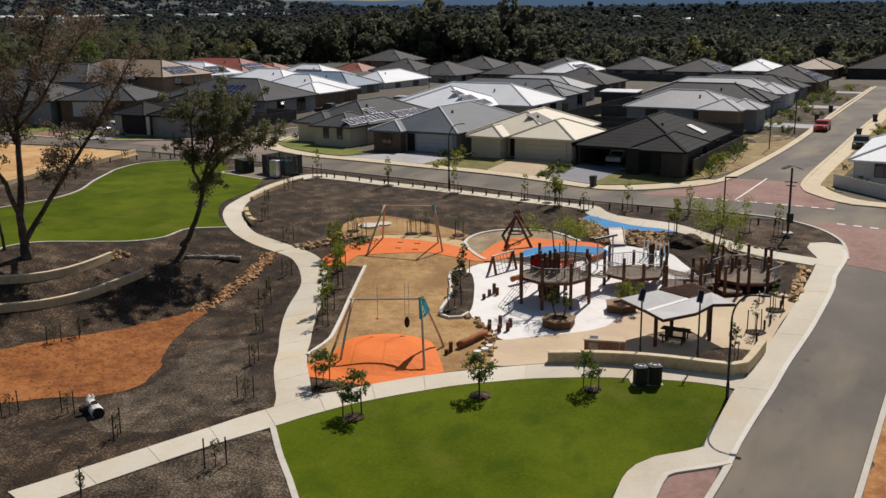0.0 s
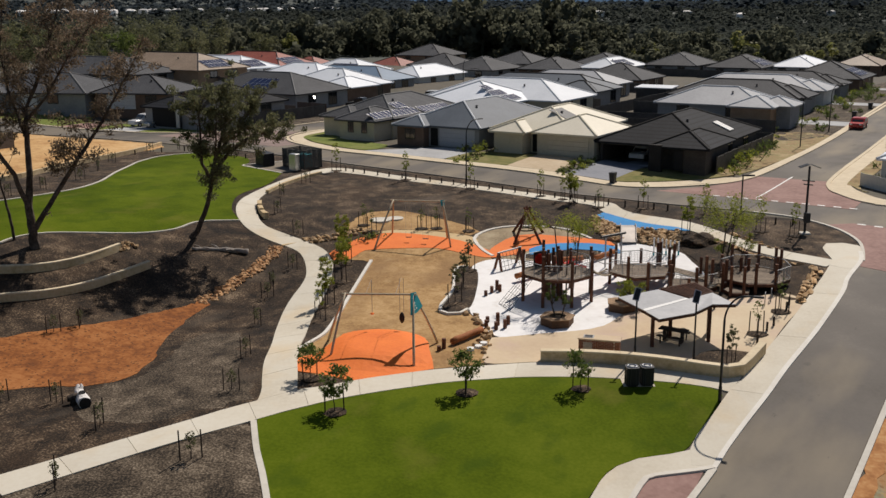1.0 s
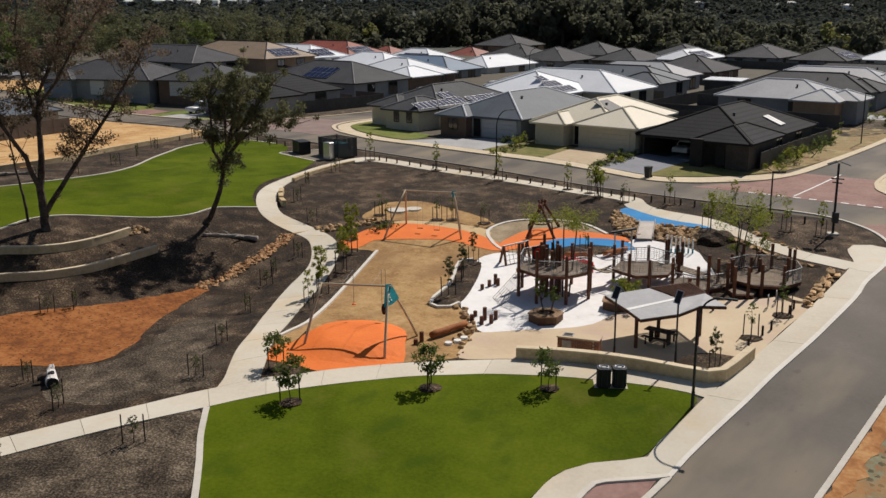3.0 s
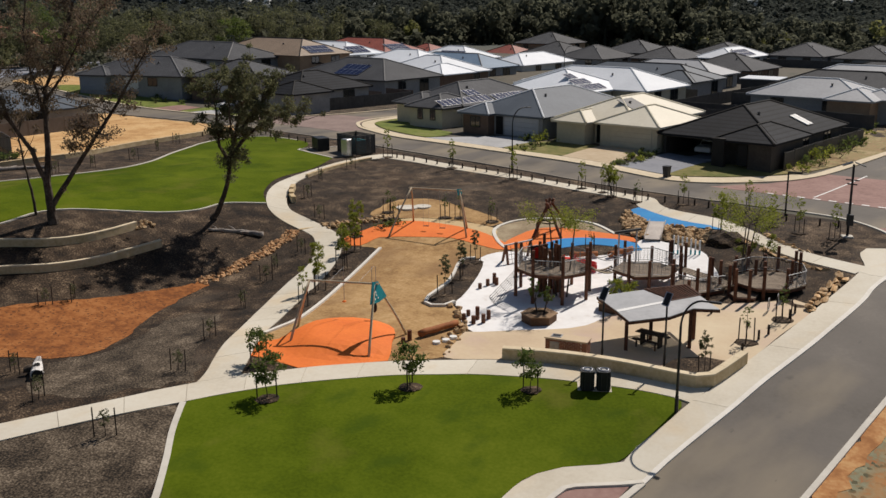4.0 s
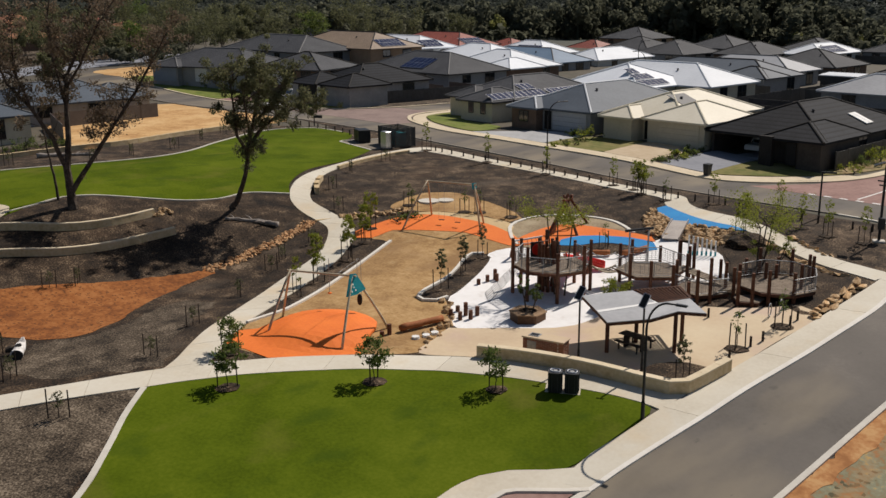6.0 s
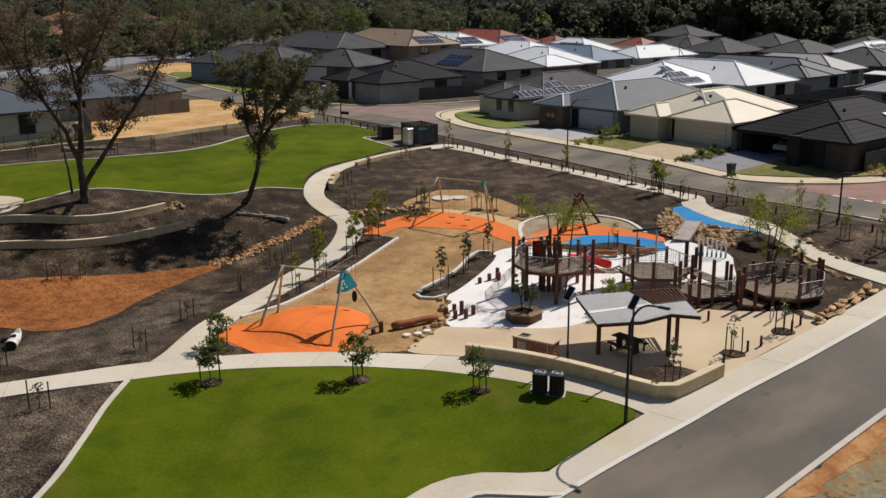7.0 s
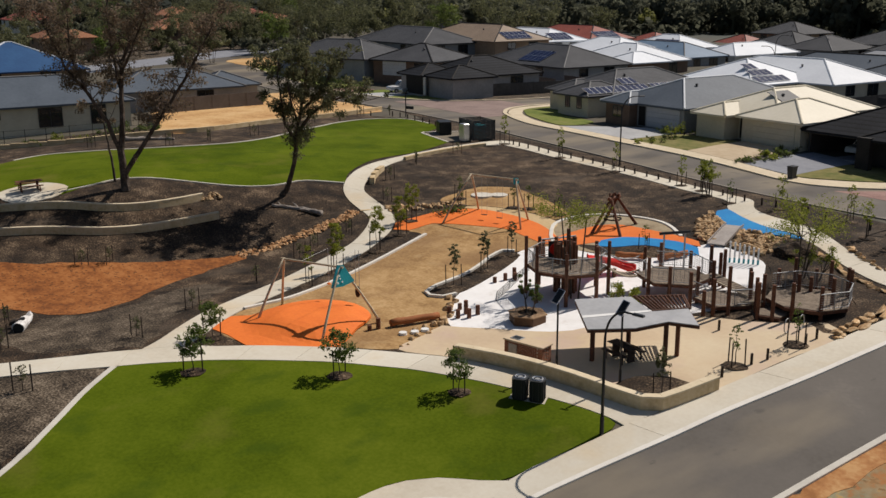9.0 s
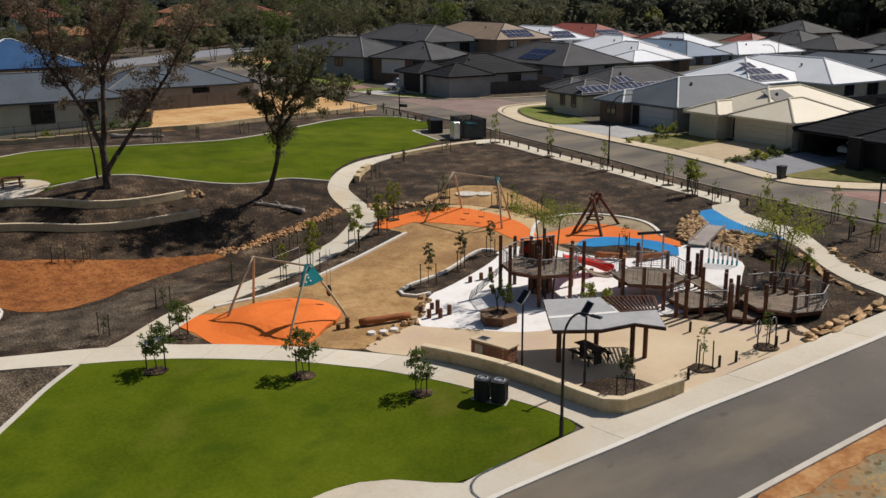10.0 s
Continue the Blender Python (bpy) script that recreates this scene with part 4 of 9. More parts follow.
M["drive_blue"] = surface("blue_grey_drive", [(.20, .21, .24), (.27, .28, .31)], fine=2.0, patch=0.4, rough=0.85)
OVER, PITCH = 0.5, 0.42


def hip(bm, x0, x1, y0, y1, z, pitch=PITCH, over=OVER):
    """A hipped roof with a fascia over a rectangle. Returns the ridge's ends and the four corners."""
    x0, x1, y0, y1 = x0 - over, x1 + over, y0 - over, y1 + over
    w, d = x1 - x0, y1 - y0
    half = min(w, d) / 2
    zr = z + half * pitch
    if w >= d:
        r = [(x0 + half, (y0 + y1) / 2, zr), (x1 - half, (y0 + y1) / 2, zr)]
    else:
        r = [((x0 + x1) / 2, y0 + half, zr), ((x0 + x1) / 2, y1 - half, zr)]
    c = [(x0, y0, z), (x1, y0, z), (x1, y1, z), (x0, y1, z)]
    lo = [bm.verts.new((p[0], p[1], z - 0.2)) for p in c]
    cv = [bm.verts.new(p) for p in c]
    if abs(w - d) < 0.05:
        r = [((x0 + x1) / 2, (y0 + y1) / 2, zr)]
        rv = [bm.verts.new(r[0])] * 2
    else:
        rv = [bm.verts.new(p) for p in r]
    if w >= d:
        quads = ((cv[0], cv[1], rv[1], rv[0]), (cv[1], cv[2], rv[1]), (cv[2], cv[3], rv[0], rv[1]), (cv[3], cv[0], rv[0]))
        hips = [(c[0], r[0]), (c[3], r[0]), (c[1], r[-1]), (c[2], r[-1])]
    else:
        quads = ((cv[0], cv[1], rv[0]), (cv[1], cv[2], rv[1], rv[0]), (cv[2], cv[3], rv[1]), (cv[3], cv[0], rv[0], rv[1]))
        hips = [(c[0], r[0]), (c[1], r[0]), (c[2], r[-1]), (c[3], r[-1])]
    for q in quads:
        q = list(dict.fromkeys(q))
        bm.faces.new(q)
    for i in range(4):
        bm.faces.new((lo[i], lo[(i + 1) % 4], cv[(i + 1) % 4], cv[i]))
    bm.faces.new(lo[::-1])
    lines = hips + ([(r[0], r[1])] if len(r) > 1 else [])
    return lines


def house(u, v, wings, wall, roof, label, eave=2.45, turn=0.0, cap=None, windows=(), garage=(), door=(), walls=None, base=None, pitch=PITCH):
    """A single-storey house. wings: (x0, x1, y0, y1) from its front-left corner, x along the front, y to the back. windows, garage,
    door: (side, at, width, height, sill), side s, e, w or n of the first wing unless a wing's number follows."""
    x, y = xy(u, v)
    z = base if base is not None else height(*xy(u + wings[0][1] / 2, v + 3)) + 0.12
    ob = tagged(empty("house", x, y, z, TURN + turn), label, "house")
    for w in walls or wings:
        x0, x1, y0, y1 = w[:4]
        bm = bmesh.new()
        drop = max(0.85, z + 0.3 - min(height(*xy(u + a, v + b)) for a in (x0, x1) for b in (y0, y1)))
        box(bm, (x0 + x1) / 2, (y0 + y1) / 2, (eave - 0.05 - drop) / 2, x1 - x0, y1 - y0, eave - 0.05 + drop)
        part("wall", bm, WALLS[w[4] if len(w) > 4 else wall], ob)
    for i, w in enumerate(wings):
        x0, x1, y0, y1 = w[:4]
        bm = bmesh.new()
        lines = hip(bm, x0, x1, y0, y1, eave, pitch)
        bmesh.ops.recalc_face_normals(bm, faces=bm.faces)
        part("roof", bm, ROOFS[roof], ob)
        if cap:
            bm = bmesh.new()
            for a, b in lines:
                rod(bm, (a[0], a[1], a[2] + 0.02), (b[0], b[1], b[2] + 0.02), 0.11, sides=6)
            part("ridge_cap", bm, cap, ob)
    x0, x1, y0, y1 = wings[0][:4]
    for fx, fy in ((0.3, 0.62), (0.66, 0.3)):
        px, py = x0 + fx * (x1 - x0), y0 + fy * (y1 - y0)
        pz = eave + pitch * (min(px - x0, x1 - px, py - y0, y1 - py) + OVER)
        bm = bmesh.new()
        rod(bm, (px, py, pz - 0.15), (px, py, pz + 0.2), 0.12, sides=8)
        rod(bm, (px, py, pz + 0.2), (px, py, pz + 0.3), 0.2, 0.12, 8)
        part("roof_vent", bm, M["charcoal"], ob)
    def on_side(side, at, wing, out):
        x0, x1, y0, y1 = wings[wing][:4]
        return {"s": (x0 + at, y0 - out, 0), "n": (x1 - at, y1 + out, 180), "e": (x1 + out, y0 + at, 90), "w": (x0 - out, y1 - at, -90)}[side]
    for side, at, wd, ht, sill, *wing in windows:
        cx, cy, a = on_side(side, at, wing[0] if wing else 0, 0.03)
        m = Matrix.Translation((cx, cy, sill + ht / 2)) @ Matrix.Rotation(radians(a), 4, "Z")
        bm = bmesh.new()
        for dx, dzz, sx, sz in ((0, ht / 2, wd, 0.07), (0, -ht / 2, wd, 0.09), (-wd / 2, 0, 0.07, ht), (wd / 2, 0, 0.07, ht), (0, 0, 0.05, ht)):
            p = m @ Vector((dx, 0, dzz))
            box(bm, p.x, p.y, p.z, sx, 0.1, sz, Matrix.Rotation(radians(a), 4, "Z"))
        win = part("window", bm, M["charcoal"], ob)
        bm = bmesh.new()
        box(bm, *(m @ Vector((0, 0.0, 0))), wd, 0.04, ht, Matrix.Rotation(radians(a), 4, "Z"))
        part("pane", bm, M["glass"], win)
    for side, at, wd, ht, mt, *wing in garage:
        cx, cy, a = on_side(side, at, wing[0] if wing else 0, 0.02)
        bm = bmesh.new()
        for k in range(4):
            box(bm, cx, cy, ht * (k + 0.5) / 4, wd, 0.1, ht / 4 - 0.02, Matrix.Rotation(radians(a), 4, "Z"), 0.01)
        part("garage_door", bm, mt, ob)
    for side, at, wd, ht, mt, *wing in door:
        cx, cy, a = on_side(side, at, wing[0] if wing else 0, 0.02)
        bm = bmesh.new()
        box(bm, cx, cy, ht / 2, wd, 0.08, ht, Matrix.Rotation(radians(a), 4, "Z"))
        part("door", bm, mt, ob)
    return ob


def solar_panels(parent_xy, z, cols, rows, along, slope_deg, size=(1.0, 1.65), turn=0.0, frame_mat=None, label="row of blue solar panels on the roof"):
    ob = tagged(empty("solar_array", *parent_xy, z, TURN + turn), label, "solar panels")
    ob.matrix_basis = ob.matrix_basis @ pose(0, 0, 0, slope_deg, 0, 0)
    for i in range(cols):
        for j in range(rows):
            bm = bmesh.new()
            box(bm, i * (size[0] + 0.03), j * (size[1] + 0.03), 0.08, size[0], size[1], 0.04)
            fr = part("panel_frame", bm, frame_mat or M["aluminium"], ob)
            bm = bmesh.new()
            box(bm, i * (size[0] + 0.03), j * (size[1] + 0.03), 0.092, size[0] - 0.07, size[1] - 0.07, 0.03)
            part("panel", bm, M["pv"], fr)
    return ob


def fence(a, b, h=1.8, material=None, label="tall grey steel sheet fence between houses"):
    """A sheet fence between two street-grid points."""
    pa, pb = Vector(xy(*a)), Vector(xy(*b))
    n = max(1, round((pb - pa).length / 2.4))
    ob = tagged(empty("fence", *pa, 0), label, "fence")
    for i in range(n):
        p, q = pa.lerp(pb, i / n), pa.lerp(pb, (i + 1) / n)
        m = (p + q) / 2 - pa
        ang = math.atan2((q - p).y, (q - p).x)
        z = height(*((p + q) / 2))
        bm = bmesh.new()
        box(bm, m.x, m.y, z + h / 2 - 0.1, (q - p).length - 0.05, 0.05, h + 0.2, Matrix.Rotation(ang, 4, "Z"))
        part("panel", bm, material or M["fence"], ob)
        bm = bmesh.new()
        box(bm, p.x - pa.x, p.y - pa.y, z + h / 2, 0.09, 0.09, h + 0.1, Matrix.Rotation(ang, 4, "Z"))
        part("post", bm, material or M["fence"], ob)
    return ob


capw = surface("pale_ridge_cap", [(.60, .63, .66), (.70, .73, .76)], fine=3.0, bump=0.0)
capd = surface("black_ridge_cap", [(.012, .011, .011), (.02, .019, .018)], fine=3.0, bump=0.0)
capc = surface("cream_ridge_cap", [(.62, .57, .44), (.70, .65, .52)], fine=3.0, bump=0.0)
capp = surface("grey_ridge_cap", [(.14, .14, .14), (.2, .2, .2)], fine=3.0, bump=0.0)
WHITE_DOOR = surface("white_sectional_door", [(.55, .56, .57), (.64, .65, .66)], fine=2.0, bump=0.0)
GREY_DOOR = surface("grey_sectional_door", [(.40, .42, .45), (.47, .49, .52)], fine=2.0, bump=0.0)
BLUE_DOOR = surface("blue_grey_sectional_door", [(.22, .26, .31), (.27, .31, .36)], fine=2.0, bump=0.0)
CREAM_DOOR = surface("cream_sectional_door", [(.52, .475, .37), (.60, .555, .44)], fine=2.0, bump=0.0)
# near-black: dark doors, and the shade inside the open carport
DARK_DOOR_SHADE = surface("dark_door_carport_shade", [(.012, .012, .013), (.02, .02, .021)], fine=2.0, bump=0.0)

# the row that faces the park
house(-86, 100, [(5.0, 15.3, 4.8, 21.5), (9.6, 15.0, 1.1, 8), (5.2, 9.8, 3.4, 9)], "cream", "mid", "brown-tiled single-storey house with solar panels on the side slope", cap=capp, base=height(*xy(-78, 103)) + 0.12,
      windows=[("s", 1.8, 0.8, 1.3, 0.9, 1), ("s", 3.9, 0.8, 1.3, 0.9, 1), ("w", 4.5, 1.2, 1.3, 0.9, 1), ("s", 2.2, 1.8, 1.2, 0.9)])
house(-66.2, 99.8, [(-0.5, 10.1, 1.7, 20.3), (-0.7, 3.1, 0.5, 6.2, "brick")], "grey", "grey", "grey-roofed single-storey house with a pale garage door", cap=capw,
      garage=[("s", 7.6, 4.9, 2.15, GREY_DOOR)], windows=[("s", 1.9, 1.4, 1.2, 0.8, 1)], door=[("s", 4.4, 1.0, 2.1, DARK_DOOR_SHADE)])
house(-53.8, 101.4, [(-1.0, 8.7, 1.7, 16.5), (0, 3.7, -0.4, 6), (5.0, 12.0, 0.7, 9.6)], "cream", "cream", "cream-rendered house under a cream metal roof", cap=capc,
      garage=[("s", 3.9, 4.9, 2.15, CREAM_DOOR, 2)], door=[("s", 5.4, 0.9, 2.1, DARK_DOOR_SHADE)])
black_house = house(-40.7, 102.2, [(-0.7, 11.3, 0.4, 18.8), (6.0, 11.5, -0.5, 8)], "dark", "dark", "black-tiled house with dark walls and an open garage", cap=capd,
      walls=[(-0.35, 11.3, 7.4, 18.8), (5.2, 11.4, 1.6, 7.4), (-0.6, -0.35, 0.5, 18.8), (4.95, 5.2, 0.6, 7.4), (9.1, 11.5, -0.4, 1.6)],
      windows=[("e", 8, 1.8, 1.2, 0.9), ("e", 14, 1.8, 1.2, 0.9)], door=[("s", 2.6, 1.0, 2.1, DARK_DOOR_SHADE, 1)])
bm = bmesh.new()
box(bm, 2.3, 4.0, 0.0, 5.2, 6.8, 0.16)
part("garage_floor", bm, M["drive_blue"], black_house)
bm = bmesh.new()
box(bm, 2.3, 0.6, 2.25, 5.3, 0.16, 0.34)
part("lintel", bm, WALLS["dark"], black_house)
bm = bmesh.new()
box(bm, 6.3, -0.9, 1.15, 1.3, 0.6, 2.9)
part("pillar", bm, WALLS["brick_black"], black_house, "black brick porch pillar")

# the rows behind: eave height, wall, roof, ridge cap, eave outlines (u0, u1, v0, v1)
BEHIND = [
    (6.6, "grey", "pale", capw, [(-49.7, -33.6, 140.6, 151.4), (-38.7, -32.2, 139.4, 147.6, "tan"), (-36.0, -30.3, 142.4, 148.6)]),
    (6.4, "grey", "mid", capd, [(-54, -33.2, 157.2, 168.4), (-40, -32.4, 159.2, 168)]),
    (6.3, "white", "pale", capw, [(-56.4, -34.5, 173.4, 184.2), (-40, -32.7, 174.4, 183.6)]),
    (6.2, "grey", "mid", capd, [(-55.5, -34, 187.6, 198), (-41, -33.0, 189, 197.4)]),
    (6.0, "brick", "mid", capd, [(-48.4, -33.4, 208.5, 224.7)]),
    (5.6, "white", "white", capw, [(-62, -50.4, 249.5, 267)]),
    (5.6, "brick", "tan", capd, [(-50, -38.6, 262, 279)]),
    (5.6, "dark", "dark", capd, [(-37, -18, 268, 286)]),
    (5.8, "grey", "mid", capd, [(-74, -60.6, 238, 256)]),
    (5.9, "grey", "mid", capp, [(-90, -76.6, 240, 257)]),
    (5.9, "white", "white", capw, [(-125.3, -115.0, 177, 196.5)]),
    (6.8, "cream", "white", capw, [(-84.4, -61.0, 133.2, 146.2), (-80.0, -66.4, 124.2, 138)]),
    (6.3, "grey", "grey", capd, [(-91.5, -65.6, 156.6, 168.2), (-74, -65.4, 155.4, 163)]),
    (6.3, "grey", "pale", capp, [(-89, -68.8, 169.2, 180.4)]),
    (6.0, "brick", "mid", capd, [(-85, -70.2, 188, 202)]),
    (5.9, "white", "white", capw, [(-100, -89.6, 222, 241)]),
    (5.9, "grey", "mid", capd, [(-144, -129.6, 214, 228)]), (5.9, "grey", "mid", capp, [(-126, -112.6, 203.5, 219)]),
    (5.9, "brick", "mid", capd, [(-111, -98.6, 212, 228)]), (5.8, "grey", "mid", capd, [(-108, -94, 233, 249)]), (5.8, "grey", "mid", capd, [(-132, -117, 232, 247)]),
    (7.0, "grey", "dark", capd, [(-109.2, -97.4, 101, 115.6), (-109.4, -102.6, 97.6, 105), (-102.8, -95.6, 98.2, 106)]),
    (6.7, "grey", "mid", capp, [(-127.5, -104.2, 125, 139.6)]),
    (6.5, "brick", "white", capw, [(-124.5, -107.4, 143.4, 157), (-114.5, -106.6, 142, 151.6)]), (7.0, "white", "white", capw, [(-140, -122, 153, 165.5)]),
    (6.3, "grey", "bluegrey", capp, [(-136, -112.6, 160.6, 172.6)]), (6.3, "white", "white", capw, [(-150, -133, 180.5, 193)]),
    (9.2, "tan", "tan", capd, [(-164, -135.8, 134.4, 148.4)]), (8.6, "white", "white", capw, [(-160, -138.4, 148.8, 160)]), (8.4, "brick", "red", capd, [(-166, -141.4, 163, 176)]),
    (8.8, "grey", "mid", capp, [(-170, -142.4, 122.6, 136.4)]),
    (8.2, "grey", "dark", capd, [(-196, -174, 150, 166)]), (3.9, "brick", "red", capd, [(-168, -152, 224, 239)]), (4.2, "brick", "red", capd, [(-188, -172, 212, 227)]), (6.6, "tan", "mid", capd, [(-170, -154, 246, 261)]),
    (6.6, "grey", "grey", capp, [(-119.5, -108.2, 56.0, 73.6), (-117.5, -109.4, 68, 76.4)]),
    (8.6, "tan", "orange", capd, [(-238, -222, 71, 81), (-230, -221, 74, 84)]), (None, "grey", "red", capd, [(-212, -194, 44, 58)]), (10.6, "white", "red", capd, [(-326, -306, 80, 94)]),
    (9.6, "brick", "orange", capd, [(-248, -230, 100, 114)]), (10.2, "brick", "orange", capd, [(-262, -247, 137, 148)]),
    (11.4, "tan", "orange", capd, [(-310, -292, 122, 136)]), (10.6, "brick", "red", capd, [(-348, -328, 158, 172)]),
    (5.4, "white", "white", capw, [(-13.7, -1, 106.6, 126)]), (None, "cream", "pale", capw, [(-12, 2, 131, 149)]), (None, "grey", "mid", capd, [(-13, 1, 156, 172)]), (None, "brick", "mid", capd, [(-13, 1, 180, 196)]), (None, "grey", "dark", capd, [(-14, 1, 206, 222)]), (None, "tan", "tan", capd, [(-14, 1, 228, 244)]),
]
NAMES = {"white": "white metal", "dark": "black-tiled", "mid": "grey-tiled", "pale": "pale grey metal", "grey": "slate grey metal", "bluegrey": "blue-grey metal", "tan": "tan-tiled", "red": "terracotta-tiled", "orange": "orange-tiled", "blue": "blue metal"}
for eave, wall, roof, cap, plan in BEHIND:
    u, v = plan[0][0] + OVER, plan[0][2] + OVER
    wings = [(p[0] + OVER - u, p[1] - OVER - u, p[2] + OVER - v, p[3] - OVER - v, *p[4:]) for p in plan]
    w, d = wings[0][1], wings[0][3]
    home = house(u, v, wings, wall, roof, f"single-storey house with a {NAMES[roof]} hipped roof", cap=cap, base=None if eave is None else eave - 2.45,
          pitch=0.4, windows=[("s", w * 0.25, 1.8, 1.3, 0.8), ("s", w * 0.72, 1.8, 1.3, 0.8), ("e", d * 0.3, 1.8, 1.3, 0.8), ("e", d * 0.7, 2.2, 2.0, 0.1)])
    if plan[0][:2] == (-109.2, -97.4):
        # black sheet on the wall stands for the shade in the carport
        for name, x0, x1, mat in (("carport_opening", 1.3, 5.8, DARK_DOOR_SHADE), ("pillar", 6.0, 6.6, WALLS["white"])):
            bm = bmesh.new()
            box(bm, (x0 + x1) / 2, -3.45 if name == "pillar" else -3.42, 1.0, x1 - x0, 0.12, 2.5)
            part(name, bm, mat, home)
    if 154 < v < 250 and -100 < u < -62:
        fence((u - 1.5, v - 2.2), (u + w + 2, v - 2.4), label="dark sheet fence between back yards")
fence((-14.6, 104.6), (-9.0, 100.0), 1.3, WALLS["white"], "low pale rendered boundary wall at the corner"); fence((-9.0, 100.0), (4, 99.6), 1.3, WALLS["white"], "low pale rendered boundary wall at the corner")
# two houses where the western street bends
house(-144.4, 94.2, [(0, 20, 0, 12.4), (1.0, 6.4, -1.2, 4)], "grey", "mid", "single-storey grey house with a grey-tiled hipped roof and twin garages", turn=20, cap=capp, base=5.5, pitch=0.4,
      garage=[("s", 2.7, 4.8, 2.2, BLUE_DOOR, 1), ("s", 10.4, 2.6, 2.2, WHITE_DOOR)], windows=[("s", 14.5, 1.8, 1.3, 0.8), ("e", 4, 1.8, 1.3, 0.8)])
house(-125.0, 102.4, [(0, 12, 0, 11)], "brick", "mid", "single-storey brown brick house with a white garage door", turn=20, cap=capd, base=5.5, pitch=0.4,
      garage=[("s", 4.4, 4.8, 2.2, WHITE_DOOR)], windows=[("s", 9.4, 1.8, 1.3, 0.8), ("e", 4, 1.8, 1.3, 0.8)])
# two houses on built-up lots west of the lawn
house(-105, 30, [(0, 11.5, 0, 24)], "cream", "grey", "long low house under a slate grey metal roof", cap=capp, base=height(*xy(-93, 42)) + 0.75,
      windows=[("e", 9.4, 2.2, 0.6, 1.2), ("e", 15.5, 2.4, 2.0, 0.1), ("e", 20.5, 1.6, 2.0, 0.1), ("e", 3.5, 2.6, 0.7, 1.1), ("n", 4, 1.6, 1.2, 0.9)])
house(-154, 42, [(0, 17, 0, 18)], "tan", "blue", "tan brick house under a bright blue metal roof", cap=capw, base=5.3,
      windows=[("s", 4, 1.8, 1.3, 0.8), ("e", 5, 2.2, 1.6, 0.6), ("e", 12.5, 2.2, 2.0, 0.1)])
fence((-68.0, 104), (-68.0, 122)); fence((-54.9, 110), (-54.9, 122.5)); fence((-42.6, 109), (-42.6, 123.5)); fence((-28.6, 103.6), (-28.5, 125.5))
fence((-66, 122.6), (-28.6, 125.4)); fence((-98.0, 104), (-97.4, 124)); fence((-60.0, 124), (-59.6, 150)); fence((-59.6, 150), (-58.0, 176))
fence((-58, 154), (-34, 154)); fence((-58.0, 176), (-58.5, 230)); fence((-58, 138.2), (-31.4, 138.0), label="dark sheet fence between back yards"); fence((-104.0, 60.3), (-105.9, 75), label="grey-brown sheet fence along the vacant lot", material=M["fence_tan"]); fence((-104.0, 60.3), (-90.5, 56.2), label="grey-brown sheet fence along the vacant lot", material=M["fence_tan"])
fence((-98, 125), (-104, 125), label="dark timber fence behind the houses", material=M["fence_brown"]); fence((-126, 120), (-100, 120), material=M["fence_brown"], label="dark timber fence behind the houses"); fence((-160, 137), (-126, 141), material=M["fence_brown"], label="dark timber fence behind the houses")

wire = tagged(empty("wire_fence", *xy(-83.6, 40.5), 0), "thin black post-and-wire fence behind the lot wall", "fence")
ends = [Vector(xy(*p)) for p in ((-85.6, 37.5), (-83.0, 42.8), (-82.5, 49.3), (-82.6, 54.0))]
for a, b in zip(ends, ends[1:]):
    steps = max(1, round((b - a).length / 2.2))
    for i in range(steps):
        p, q = a.lerp(b, i / steps), a.lerp(b, (i + 1) / steps)
        zp, zq = height(*p), height(*q)
        o = wire.location
        bm = bmesh.new()
        rod(bm, (p.x - o.x, p.y - o.y, zp - .1), (p.x - o.x, p.y - o.y, zp + 1.75), 0.03, sides=6)
        part("post", bm, M["blackmetal"], wire)
        for h in (0.65, 1.15, 1.68):
            bm = bmesh.new()
            rod(bm, (p.x - o.x, p.y - o.y, zp + h), (q.x - o.x, q.y - o.y, zq + h), 0.014, sides=5)
            part("rail", bm, M["blackmetal"], wire)

tagged(region("cross_street", uvs([(-188, 60), (-172.5, 60), (-172, 84), (-172, 99), (-173, 128), (-187, 128)]), 0.05, M["drive_blue"], False), "sun-bleached grey cross street", "road")
tagged(region("west_gardens", uvs([(-189.5, 62), (-189, 128), (-205, 132), (-262, 146), (-262, 62)]), 0.04, M["mulch_pale"], False), "dim leaf-littered gardens of the western houses", "garden")
# front yards
tagged(region("verge_lawn", uvs([(-82.5, 101), (-79, 98), (-75, 95.9), (-67.5, 94.5), (-67.5, 99), (-75, 100.6), (-82.5, 106)]), 0.07, M["verge_green"]), "green front lawn beside the kerb", "lawn")
tagged(region("verge_dry", uvs([(-56, 94.2), (-48.3, 94.2), (-48.3, 101), (-54, 101), (-56, 99)]), 0.07, M["verge"]), "dry yellowed front lawn", "lawn")
tagged(region("verge_corner", uvs([(-37, 94.8), (-33.5, 96.4), (-30.5, 98.8), (-27.4, 103), (-28.9, 104), (-36, 101.6)]), 0.07, M["verge"]), "dry yellowed corner lawn", "lawn")
tagged(region("corner_bed", uvs([(-27.3, 103.1), (-25.5, 110), (-24.9, 126), (-28.6, 127), (-28.8, 104.1)]), 0.07, M["yard_sand"]), "bare brown garden strip beside the black-roofed house", "garden")
tagged(region("drive", uvs([(-67.3, 93.9), (-56.2, 93.9), (-55.8, 100.8), (-60.8, 100.8)]), 0.08, M["drive_grey"], False), "pale grey concrete driveway", "driveway")
